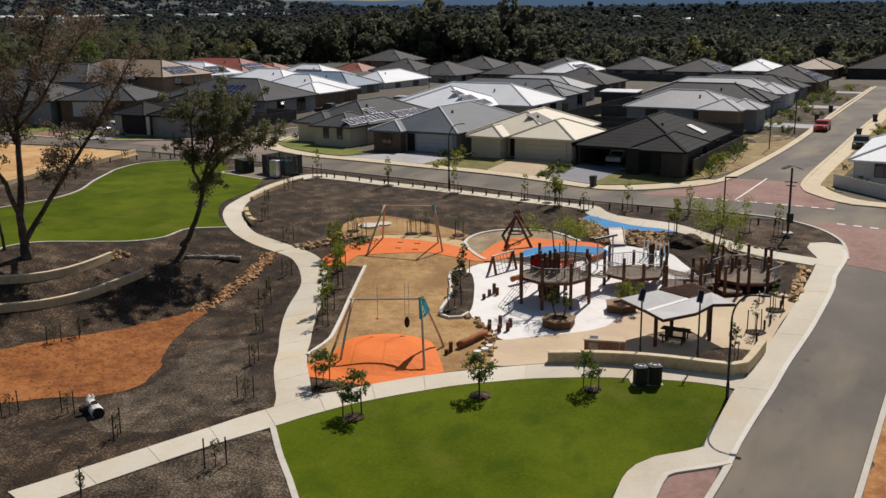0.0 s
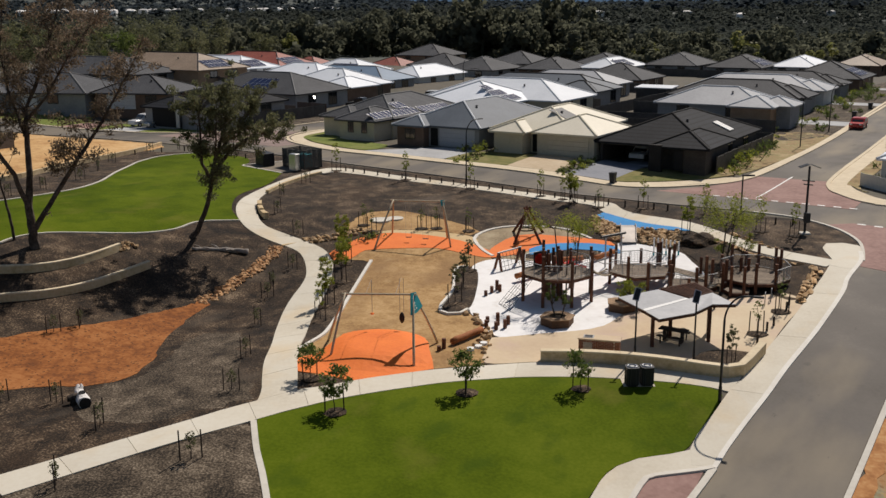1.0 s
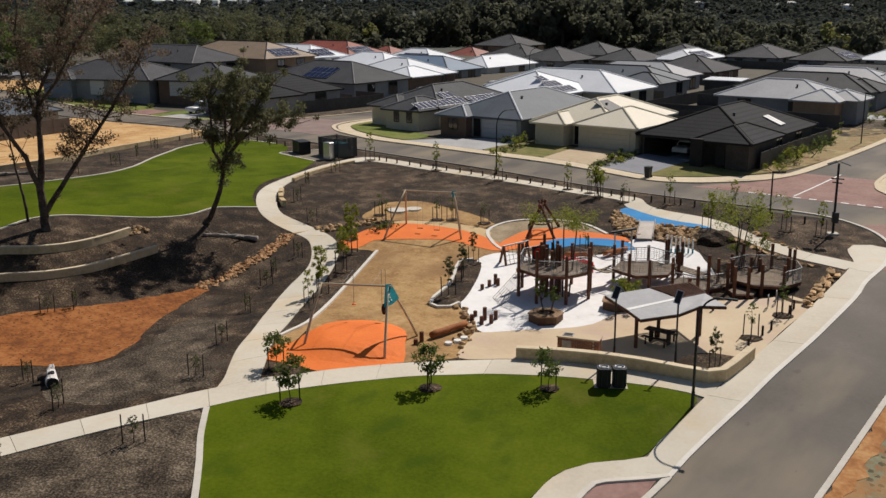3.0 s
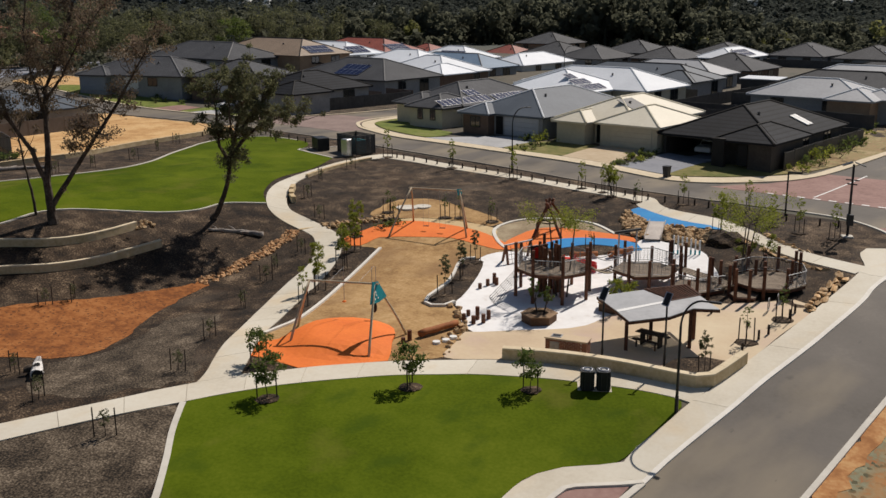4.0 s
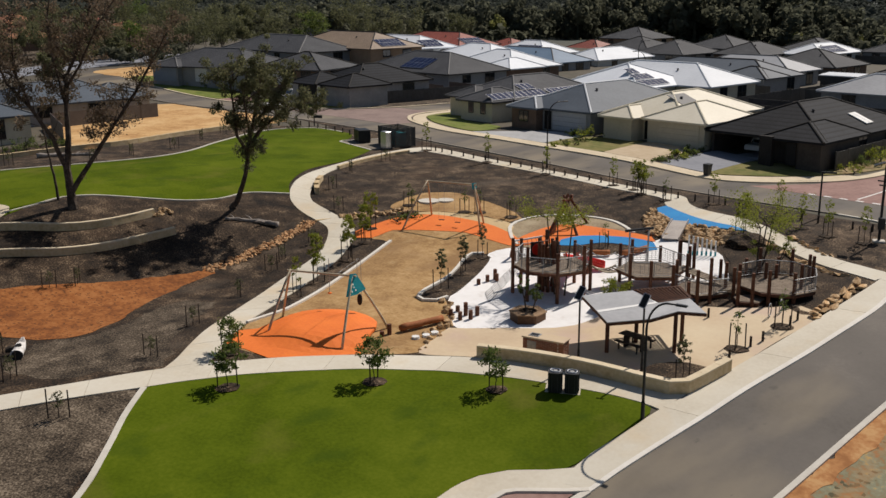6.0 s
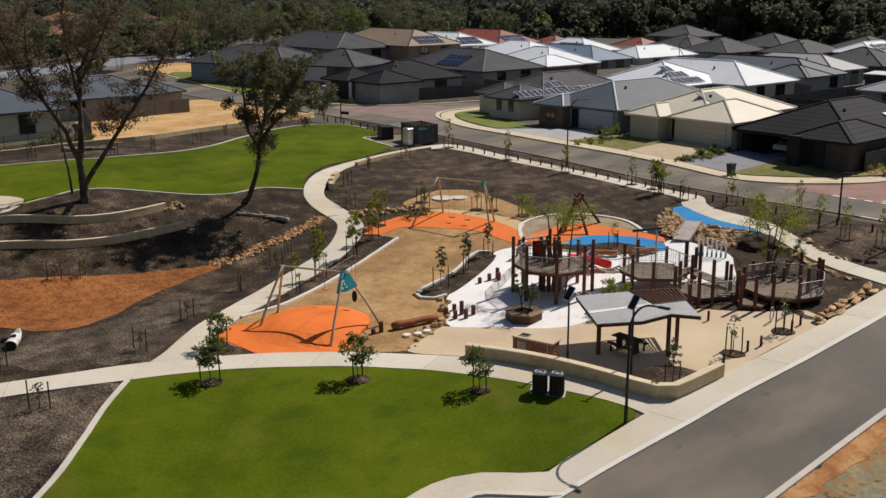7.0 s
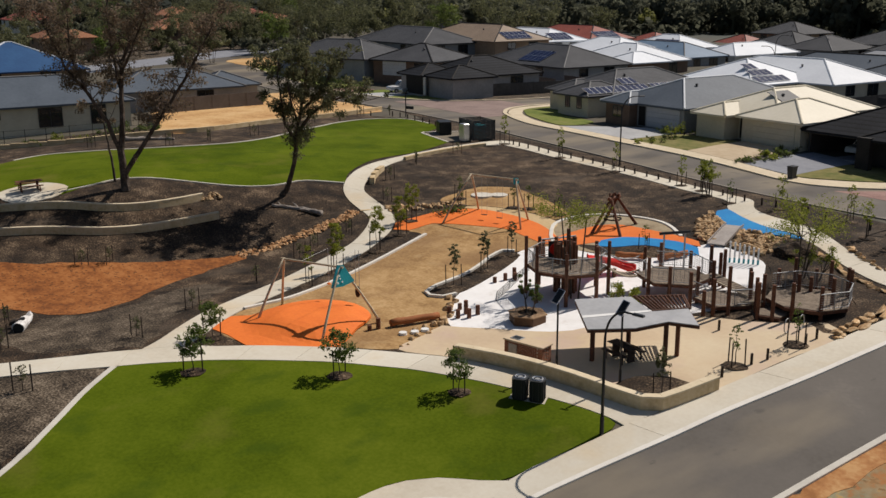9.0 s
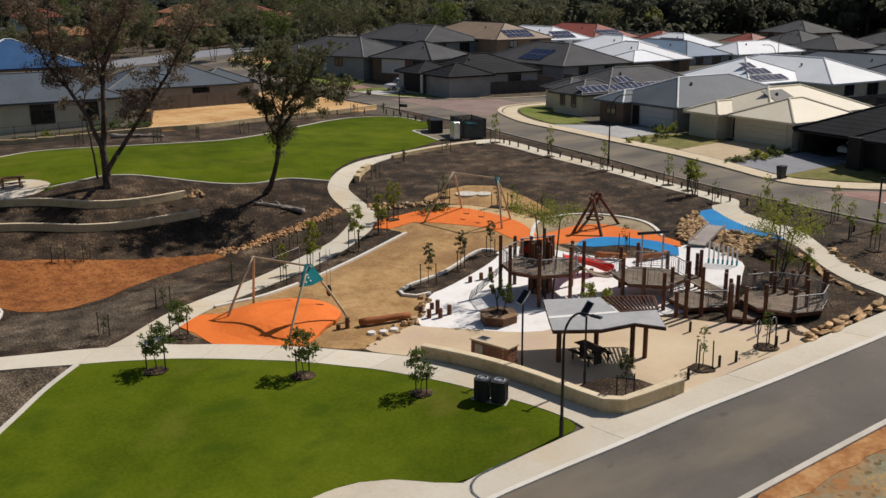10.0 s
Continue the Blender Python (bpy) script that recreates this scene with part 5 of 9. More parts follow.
tagged(region("drive", uvs([(-48.2, 93.9), (-42.6, 94), (-42, 101.8), (-48.4, 101.8)]), 0.08, M["drive_tan"], False), "tan paved driveway", "driveway")
tagged(region("drive", uvs([(-41.4, 94), (-36.6, 94.6), (-36, 103), (-40.9, 103)]), 0.08, M["drive_blue"], False), "blue-grey driveway", "driveway")

# side road front gardens
tagged(region("east_verge", uvs([(-16.1, 108), (-16.4, 140), (-16.3, 236), (-14.2, 236), (-14.4, 140), (-14.5, 106), (-13.3, 101.6), (-15.1, 103.7)]), 0.07, M["yard_sand"]), "bare brown verge inside the corner footpath", "earth")
tagged(region("garden_sand", uvs([(-31, 127.2), (-24.6, 126.2), (-24.4, 139), (-30.8, 139.4)]), 0.06, M["yard_sand"]), "bare sandy front yard with tufts of dry grass", "sand")
tagged(region("garden_bed", uvs([(-31.5, 139.6), (-24.6, 139.2), (-24.5, 150), (-25.2, 190), (-26.8, 236), (-34, 236)]), 0.06, M["mulch_pale"]), "dry front gardens of weathered mulch with low planting", "garden")
for v0 in (149, 178, 214):
    tagged(region("drive", uvs([(-33.6, v0), (-24.5 - (v0 - 149) * .022, v0), (-24.5 - (v0 - 149) * .022, v0 + 4.6), (-33.6, v0 + 4.6)]), 0.085, M["drive_grey"], False), "pale concrete driveway beside the side road", "driveway")

tagged(region("back_yard", uvs([(-58.4, 124), (-31.2, 125), (-31.2, 138.6), (-58.6, 139)]), 0.05, M["mulch"], False), "dark bare back yards between fences", "yard")
fence((-58.4, 131), (-45, 131), label="dark sheet fence between back yards"); fence((-45, 124.4), (-45, 138), label="dark sheet fence between back yards")
shed = tagged(empty("garden_shed", *xy(-61.6, 173.5), height(*xy(-61.6, 173.5)), TURN), "dark green garden shed with a pale flat roof", "shed")
bm = bmesh.new()
box(bm, 0, 0, 1.1, 6.5, 3.2, 2.3)
part("wall", bm, M["charcoal"], shed)
bm = bmesh.new()
box(bm, 0, 0, 2.36, 7.0, 3.7, 0.16, Matrix.Rotation(radians(4), 4, "X"))
part("roof", bm, ROOFS["white"], shed)

# yards along the western street
tagged(region("verge_lawn", uvs([(-150, 93), (-122, 93.2), (-121.5, 98.6), (-138, 98.4), (-150, 97)]), 0.07, M["verge_green"]), "green front lawns along the street", "lawn")
tagged(region("verge_lawn", uvs([(-115, 93.4), (-112.5, 93.4), (-112, 101), (-115.4, 99)]), 0.07, M["verge_green"]), "small green strip of front lawn", "lawn")
tagged(region("verge_lawn", uvs([(-105.6, 94), (-101, 95), (-97.5, 98.5), (-97.8, 102), (-105.6, 101.4)]), 0.07, M["verge_green"]), "green corner lawn beside the dark-roofed house", "lawn")
tagged(region("drive", uvs([(-121.4, 92.6), (-115.2, 92.6), (-116, 97.6), (-121, 97.6)]), 0.08, M["redpave"], False), "red paved driveway", "driveway")
tagged(region("drive", uvs([(-112.2, 92.8), (-105.8, 93), (-106, 103.4), (-111, 103.4)]), 0.08, M["drive_grey"], False), "grey concrete driveway", "driveway")
tagged(region("side_dirt", uvs([(-97.6, 102), (-93.6, 103), (-92.6, 120), (-92.4, 140), (-97.6, 140)]), 0.06, M["mulch_pale"], False), "bare brown dirt verge beside the fence", "earth")
tagged(region("far_sand", uvs([(-165, 92.8), (-155, 92.6), (-150, 94), (-150, 99), (-162, 101.5)]), 0.06, M["sand_lot"], ragged=0.6), "bare yellow sand at the end of the street", "sand")

# ---- far woods: crowns of many small leaf clumps
def woods(name, places, size, clumps, material, label, seed, leaf=0.05, low=0.52, spread=0.22, up=0.0):
    rng = np.random.default_rng(seed)
    verts, faces = [], []
    at = 0
    for x, y in places:
        z = height(x, y)
        s = size * rng.uniform(0.65, 1.35)
        hgt = s * rng.uniform(0.8, 1.25)
        n = clumps
        lobes = rng.normal(0, 1, (7, 3)) * (spread * s, spread * s, 0.13 * hgt) + (0, 0, low * hgt)
        c = lobes[rng.integers(0, 7, n)]
        d = rng.normal(0, 1, (n, 3))
        d /= np.linalg.norm(d, axis=1)[:, None]
        p = c + d * rng.uniform(0.55, 1.0, (n, 1)) * (0.2 * s, 0.2 * s, 0.17 * hgt) + (x, y, z)
        q = leaf * s * rng.uniform(0.6, 1.5, (n, 1))
        d = d * (1 - 0.5 * up) + (0, 0, up) + 0.45 * rng.normal(0, 1, (n, 3)) * (1 - 0.4 * up)
        a = np.cross(rng.normal(0, 1, (n, 3)), d); a /= np.linalg.norm(a, axis=1)[:, None]
        b = np.cross(a, d); b /= np.linalg.norm(b, axis=1)[:, None] + 1e-6
        quad = np.stack([p - a * q - b * q * 0.7, p + a * q * 0.9 - b * q, p + a * q + b * q * 0.8, p - a * q * 0.7 + b * q], 1)
        verts.append(quad.reshape(-1, 3))
        faces.append(np.arange(at, at + 4 * n).reshape(-1, 4))
        at += 4 * n
        t = 0.03 * s
        trunk = np.array([(x - t, y - t, z - 0.5), (x + t, y - t, z - 0.5), (x, y + t, z - 0.5), (x - t * 0.5, y, z + 0.6 * hgt), (x + t * 0.5, y, z + 0.6 * hgt), (x, y + t * 0.5, z + 0.6 * hgt)])
        verts.append(trunk)
        faces.append(np.array([(at, at + 1, at + 4, at + 3), (at + 1, at + 2, at + 5, at + 4), (at + 2, at, at + 3, at + 5)]))
        at += 6
    mesh = bpy.data.meshes.new(name)
    mesh.from_pydata(np.concatenate(verts).tolist(), [], np.concatenate(faces).tolist())
    mesh.materials.append(material)
    return tagged(new(name, mesh), label, "trees", kind="stuff")


def fan(n, r0, r1, a0, a1, seed, power=1.5):
    """Places in a fan round the park's south end."""
    rng = np.random.default_rng(seed)
    r = r0 + (r1 - r0) * rng.uniform(0, 1, n) ** power
    a = np.radians(rng.uniform(a0, a1, n))
    return list(zip(10 + r * np.sin(a), r * np.cos(a)))


def built_over(x, y):
    u, v = CU * x - SU * y, SU * x + CU * y
    return -200 < u < 12 and v < 276 or v < 178 and -352 < u


def clearing(x, y):
    """Open ground in front of the far suburb."""
    r, a = math.hypot(x, y), math.degrees(math.atan2(x, y))
    return 1170 < r < 1320 and -27 < a < -9 and (x * 0.37 + y * 0.73) % 7 < 5.6


near_wood = [p for p in fan(1250, 235, 440, -66, 34, 5, 1.0) if not built_over(*p)]
woods("bushland_edge", near_wood, 9.2, 480, M["wood_far"], "dense dark green bushland behind the houses", 11, 0.04, 0.5, 0.24, 0.4)
woods("bright_bush_trees", [p for p in fan(110, 240, 330, -64, 34, 25, 1.0) if not built_over(*p)], 8.0, 480, M["wood_olive"], "yellow-green trees along the edge of the bushland", 18, 0.042)
WEST_PLANS = [p[:4] for row in BEHIND for p in row[4]]
rng = random.Random(77)
scrub = [(rng.uniform(-345, -190), rng.uniform(58, 150)) for _ in range(230)] + [(rng.uniform(-192, -150), rng.uniform(103, 122)) for _ in range(45)]
scrub = [xy(*p) for p in scrub if not any(a - 2 < p[0] < b + 9 and c - 3 < p[1] < d + 2 for a, b, c, d in WEST_PLANS)]
woods("garden_scrub", scrub, 3.2, 150, M["wood_far"], "dense dark garden shrubs among the western houses", 19, 0.06, 0.36)
tall_wood = [p for p in fan(70, 290, 380, -13, 3, 15, 1.0) if not built_over(*p)]
woods("tall_gum_stand", tall_wood, 14.0, 800, M["wood_far"], "tall dark gums standing above the bushland", 14, 0.035, 0.6)
woods("undergrowth", [p for p in fan(2600, 235, 620, -66, 34, 8, 1.0) if not built_over(*p)], 5.6, 34, M["wood_far"], "low green scrub under the bushland", 16, 0.11, 0.36, 0.26, 0.6)
woods("wood_margin", [p for p in fan(700, 235, 330, -66, 34, 28, 1.0) if not built_over(*p)], 6.5, 90, M["wood_far"], "low green bushes along the edge of the bushland", 29, 0.07, 0.36, 0.28, 0.6)
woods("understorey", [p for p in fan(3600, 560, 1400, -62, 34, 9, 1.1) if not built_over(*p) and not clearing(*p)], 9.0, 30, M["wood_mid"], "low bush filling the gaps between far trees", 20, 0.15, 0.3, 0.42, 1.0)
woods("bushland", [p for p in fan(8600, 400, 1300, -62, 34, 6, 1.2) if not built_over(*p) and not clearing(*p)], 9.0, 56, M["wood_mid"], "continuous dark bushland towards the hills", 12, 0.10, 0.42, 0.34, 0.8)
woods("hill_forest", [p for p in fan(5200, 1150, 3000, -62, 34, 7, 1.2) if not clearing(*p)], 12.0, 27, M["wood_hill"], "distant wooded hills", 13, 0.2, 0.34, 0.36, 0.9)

# farthest range, behind everything: a self-lit strip with blue haze as its colour
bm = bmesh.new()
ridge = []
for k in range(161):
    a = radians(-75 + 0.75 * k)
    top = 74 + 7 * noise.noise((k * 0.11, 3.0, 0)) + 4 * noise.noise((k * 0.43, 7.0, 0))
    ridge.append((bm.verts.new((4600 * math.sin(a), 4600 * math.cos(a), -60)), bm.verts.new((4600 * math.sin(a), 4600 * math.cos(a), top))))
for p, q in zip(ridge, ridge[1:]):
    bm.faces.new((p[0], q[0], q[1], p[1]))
haze = surface("haze_blue_backdrop", [(.10, .17, .27), (.12, .195, .30)], fine=0.01, patch=0.002, bump=0.0, spec=0.0)
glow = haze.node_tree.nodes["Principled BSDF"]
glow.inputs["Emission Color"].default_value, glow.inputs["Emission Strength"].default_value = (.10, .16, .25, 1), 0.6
tagged(finish("backdrop", bm, haze), "far hills on the horizon with blue haze painted in", "hills", kind="structure")

# pale far-off houses scattered through the bush
bm = bmesh.new()
rng = random.Random(31)
far_spots = [(r, a) for r, a in ((rng.uniform(1190, 1300), rng.uniform(-26, -9)) for _ in range(52))] + [(rng.uniform(1020, 1300), rng.uniform(2, 20)) for _ in range(6)]
for r, a in far_spots:
    x, y = r * math.sin(radians(a)), r * math.cos(radians(a))
    w, d, h = rng.uniform(6, 11), rng.uniform(6, 10), rng.uniform(0.4, 1.2)
    z = height(x, y) + (4.6 if a < -9 else 6)
    lo = [bm.verts.new((x + sx * w / 2, y + sy * d / 2, z - 12)) for sx, sy in ((-1, -1), (1, -1), (1, 1), (-1, 1))]
    hi = [bm.verts.new((v.co.x, v.co.y, z + h)) for v in lo]
    top = [bm.verts.new((x - w / 4, y, z + h + 1.3)), bm.verts.new((x + w / 4, y, z + h + 1.3))]
    for i in range(4):
        bm.faces.new((lo[i], lo[(i + 1) % 4], hi[(i + 1) % 4], hi[i]))
    for f in ((hi[0], hi[1], top[1], top[0]), (hi[1], hi[2], top[1]), (hi[2], hi[3], top[0], top[1]), (hi[3], hi[0], top[0])):
        bm.faces.new(f)
tagged(finish("far_suburb", bm, M["far_house"]), "tiny pale houses of a far suburb among trees", "houses", kind="stuff")

# ---- trees and plants
def leaf_cloud(centres, n, size, rng, droop=0.3):
    """Leaf quads scattered in blobs: centres are (x, y, z, radius)."""
    c = np.array(centres, float)
    share = c[:, 3] ** 2 / np.sum(c[:, 3] ** 2)
    pick = rng.choice(len(c), n, p=share)
    d = rng.normal(0, 1, (n, 3))
    d /= np.linalg.norm(d, axis=1)[:, None]
    p = c[pick, :3] + d * c[pick, 3:4] * rng.uniform(0.25, 1.0, (n, 1)) * (1, 1, 0.8)
    a = rng.normal(0, 1, (n, 3)) - (0, 0, droop)
    a /= np.linalg.norm(a, axis=1)[:, None]
    b = np.cross(a, rng.normal(0, 1, (n, 3)))
    b /= np.linalg.norm(b, axis=1)[:, None]
    q = size * rng.uniform(0.6, 1.4, (n, 1))
    v = np.stack([p - a * q, p + b * q * 0.38, p + a * q, p - b * q * 0.38], 1).reshape(-1, 3)
    return v, np.arange(4 * n).reshape(-1, 4)


def leaf_mesh(name, centres, n, size, material, parent, seed, droop=0.3):
    v, f = leaf_cloud(centres, n, size, np.random.default_rng(seed), droop)
    mesh = bpy.data.meshes.new(name)
    mesh.from_pydata(v.tolist(), [], f.tolist())
    mesh.materials.append(material)
    ob = new(name, mesh)
    ob.parent = parent
    return ob


VIEW = Vector((0.95, 0.31, 0.0))
DEEP = Vector((-0.31, 0.95, 0.0))


def eucalypt(x, y, limbs, leaf_mat, label, seed, twigs, leaves, leaf_size, blob, extra=(), scale=1.0, reach=1.0, lean=(0.0, 0.0)):
    """A gum tree. limbs: lists of (across, height, deep, radius)."""
    rng = random.Random(seed)
    z = height(x, y)
    ob = tagged(empty("gum_tree", x, y, z - 0.05), label, "tree")
    bm = bmesh.new()
    ends = []
    for k, limb in enumerate(limbs):
        pts = [(VIEW * (a + lean[0] * h) + DEEP * (d + lean[1] * h) + Vector((0, 0, h))) * scale for a, h, d, r in limb]
        rad = [p[3] * scale ** 0.5 for p in limb]
        fine, fr = [], []
        for i in range(len(pts) - 1):
            for j in range(4):
                t = j / 4
                w = Vector((rng.uniform(-1, 1), rng.uniform(-1, 1), rng.uniform(-0.5, 0.5))) * 0.035 * (1 if (i or j) else 0)
                fine.append(pts[i].lerp(pts[i + 1], t) + w)
                fr.append(rad[i] * (1 - t) + rad[i + 1] * t)
        fine.append(pts[-1])
        fr.append(rad[-1])
        tube(bm, fine, fr, 8)
        ends.append((fine[-1], fr[-1]))
        n = len(fine)
        for i in range(n // 3 if k else n // 2, n):
            for _ in range(twigs):
                if rng.random() < 0.72:
                    way = Vector((rng.uniform(-1, 1), rng.uniform(-1, 1), rng.uniform(-0.1, 0.9))).normalized()
                    ln = rng.uniform(0.8, 2.3) * reach
                    a = fine[i]
                    b = a + way * ln * 0.55 + Vector((0, 0, 0.1))
                    c = b + (way + Vector((rng.uniform(-.5, .5), rng.uniform(-.5, .5), rng.uniform(-.2, .4)))).normalized() * ln * 0.6
                    tube(bm, [a, b, c], [max(0.02, fr[i] * 0.4), 0.025, 0.01], 5)
                    ends.append((c, 0.01))
                    if rng.random() < 0.6:
                        e = b + Vector((rng.uniform(-1, 1), rng.uniform(-1, 1), rng.uniform(-.2, .6))) * 0.8
                        tube(bm, [b, e], [0.018, 0.008], 4)
                        ends.append((e, 0.01))
    part("trunk", bm, M["bark"], ob)
    blobs = [(p.x, p.y, p.z, blob * rng.uniform(0.5, 1.25)) for p, _ in ends if p.z > 2.5]
    for a, h, d, r in extra:
        p = (VIEW * (a + lean[0] * h) + DEEP * (d + lean[1] * h)) * scale
        blobs.append((p.x, p.y, h * scale, r))
    leaf_mesh("crown", blobs, leaves, leaf_size, leaf_mat, ob, seed, 0.8)
    return ob


eucalypt(-29.4, 65.8, [[(0, 0, 0, .36), (-.05, 1.0, 0, .27), (-.1, 2.4, 0, .23), (0.1, 4.2, .1, .19), (.15, 6.2, .2, .155), (.2, 7.6, .4, .13), (1.3, 10, .8, .09), (2.0, 12.2, 1.0, .06), (2.9, 14.4, 1.2, .03)],
                      [(-.1, 2.2, 0, .17), (-.6, 4.2, -.4, .135), (-1.5, 6.0, -.8, .11), (-2.6, 7.4, -1.0, .085), (-3.4, 9.6, -1.2, .05), (-4.4, 10.8, -1.2, .025)],
                      [(.1, 1.1, 0, .18), (1.3, 2.9, .3, .145), (2.6, 4.8, .6, .12), (4.0, 6.7, .8, .095), (5.2, 8.7, .9, .06), (6.3, 10.6, 1.0, .03)],
                      [(.1, 6.2, .2, .12), (-.6, 8.4, .9, .09), (-.9, 10.8, 1.3, .06), (-.6, 13.0, 1.6, .03)],
                      [(.2, 7.0, .3, .1), (1.5, 8.4, -.8, .075), (2.9, 10.6, -1.4, .045), (4.4, 12.4, -1.6, .025)],
                      [(-1.5, 6, -.8, .08), (-1.9, 8.2, -1.6, .055), (-1.6, 11, -1.9, .025)]],
         M["leaf_dry"], "tall sparse gum tree with several bare limbs and thin dry leaves", 3, 5, 24000, 0.105, 0.62, [(1.9, 5.4, .2, 1.0), (1.3, 4.6, .2, .8), (2.2, 4.4, .2, .7), (2.0, 5.0, .4, .8), (1.6, 5.2, 0, .8), (2.4, 5.2, .5, .7), (1.5, 4.2, .3, .6), (2.1, 5.8, .3, .8), (-2.2, 6.4, -.9, .8), (-2.9, 7.6, -1, .8), (-2.6, 7.0, -1, .9), (.8, 2.0, -.2, .45)], 1.26, 0.85)
eucalypt(-31.2, 66.5, [[(0, 0, 0, .11), (-.15, 2, 0, .09), (-.5, 4.2, .1, .07), (-.7, 6, .1, .05), (-.2, 7.4, .2, .03)]], M["leaf_dry"], "slender leaning gum sapling beside the tall gum", 8, 1, 500, 0.14, 0.45)
eucalypt(-20.7, 74.3, [[(-.35, 0, 0, .27), (.1, .6, 0, .21), (.55, 2.0, 0, .185), (.9, 3.6, 0, .17), (1.0, 5.2, .1, .155), (1.3, 6.8, .2, .13), (1.7, 8.6, .3, .12), (2.0, 10.6, .3, .07), (2.0, 12.4, .3, .03)],
                      [(1.0, 4.8, 0, .15), (.2, 6.2, -.2, .12), (.0, 8.0, -.3, .09), (-.2, 10.2, -.3, .05), (.2, 11.6, -.3, .03)],
                      [(1.1, 5.4, .1, .16), (2.2, 6.9, .3, .13), (3.5, 7.9, .5, .1), (4.8, 8.3, .6, .06), (5.8, 7.8, .6, .03)],
                      [(1.4, 7.0, .2, .12), (2.9, 8.8, .9, .09), (3.8, 10.2, 1.2, .05), (4.0, 11.2, 1.2, .03)],
                      [(1.2, 6.2, .1, .1), (1.1, 8, -1.2, .07), (1.0, 10.0, -1.8, .03)]],
         M["leaf_euc"], "leaning gum tree with a dark drooping crown", 5, 3, 23000, 0.105, 0.48, [(.6, 5.0, 0, .9), (3.2, 9, .4, 1.1), (1.4, 11.4, .2, 1.0), (1.8, 5.4, .3, .9), (1.1, 4.6, .1, .85), (1.0, 3.5, .1, .6), (1.5, 5.6, -.2, .9), (.1, 7.0, 0, .8), (2.2, 7.2, .2, .9), (3.6, 7.6, .4, .8), (4.5, 6.9, .5, .6)], 0.98, 1.0, (0.10, -0.27))


def sapling(kind, seed):
    """A staked young tree: stakes, thin stem, loose crown and a ring of mulch."""
    rng = random.Random(seed)
    tall, n, size, wide, leafmat, label = {
        "lawn": (2.3, 850, 0.1, 0.82, M["leaf_dark"], "young staked tree with a small round crown in a mulch ring"),
        "slim": (3.0, 520, 0.07, 0.4, M["leaf_young"], "slim young tree tied between dark stakes"),
        "thin": (2.2, 230, 0.06, 0.3, M["leaf_dark"], "thin young tree with few leaves between dark stakes"),
        "olive": (2.7, 950, 0.065, 0.36, M["leaf_euc"], "upright olive-green young tree between dark stakes"),
        "bare": (1.25, 220, 0.06, 0.3, M["leaf_euc"], "small new shrub between dark wooden stakes"),
        "bushy": (3.3, 1300, 0.08, 0.62, M["leaf_young"], "leafy bright green young tree between dark stakes"),
    }[kind]
    ob = tagged(empty("sapling"), label, "young tree", "staked young trees")
    bm = bmesh.new()
    pts = [Vector((0, 0, -.1))]
    for i in range(1, 7):
        pts.append(Vector((rng.uniform(-.04, .04) * i * .6, rng.uniform(-.04, .04) * i * .6, tall * .92 * i / 6)))
    tube(bm, pts, [0.03 * (1 - i / 8) for i in range(7)], 6)
    blobs = []
    for i in range(34):
        f = rng.uniform(0.0, 1.0)
        a, h = rng.uniform(0, math.tau), tall * (0.38 + 0.6 * f)
        out = wide * math.sqrt(rng.uniform(0, 1)) * (0.55 + 0.9 * f * (1 - f) * 2)
        blobs.append((math.cos(a) * out, math.sin(a) * out, h, wide * rng.uniform(0.24, 0.42)))
    part("stem", bm, M["bark"], ob)
    leaf_mesh("crown", blobs, n, size, leafmat, ob, seed)
    for i in range(2 if kind in ("bare", "slim", "olive", "lawn") else 3):
        a = i * math.tau / (2 if kind in ("bare", "slim", "olive", "lawn") else 3) + 0.4
        r = 0.48
        bm = bmesh.new()
        rod(bm, (math.cos(a) * r, math.sin(a) * r, -0.2), (math.cos(a) * r + rng.uniform(-.04, .04), math.sin(a) * r, rng.uniform(1.25, 1.45)), 0.035, sides=6)
        part("stake", bm, M["stake"], ob)
    if kind != "bare":
        bm = bmesh.new()
        bmesh.ops.create_icosphere(bm, subdivisions=2, radius=1, matrix=Matrix.Diagonal((0.66, 0.66, 0.07, 1)))
        for v in bm.verts:
            v.co *= 1 + rng.uniform(-.12, .12)
        part("mulch_ring", bm, M["mulch"], ob)
    ob.location = (0, -60, height(0, -60))
    return ob


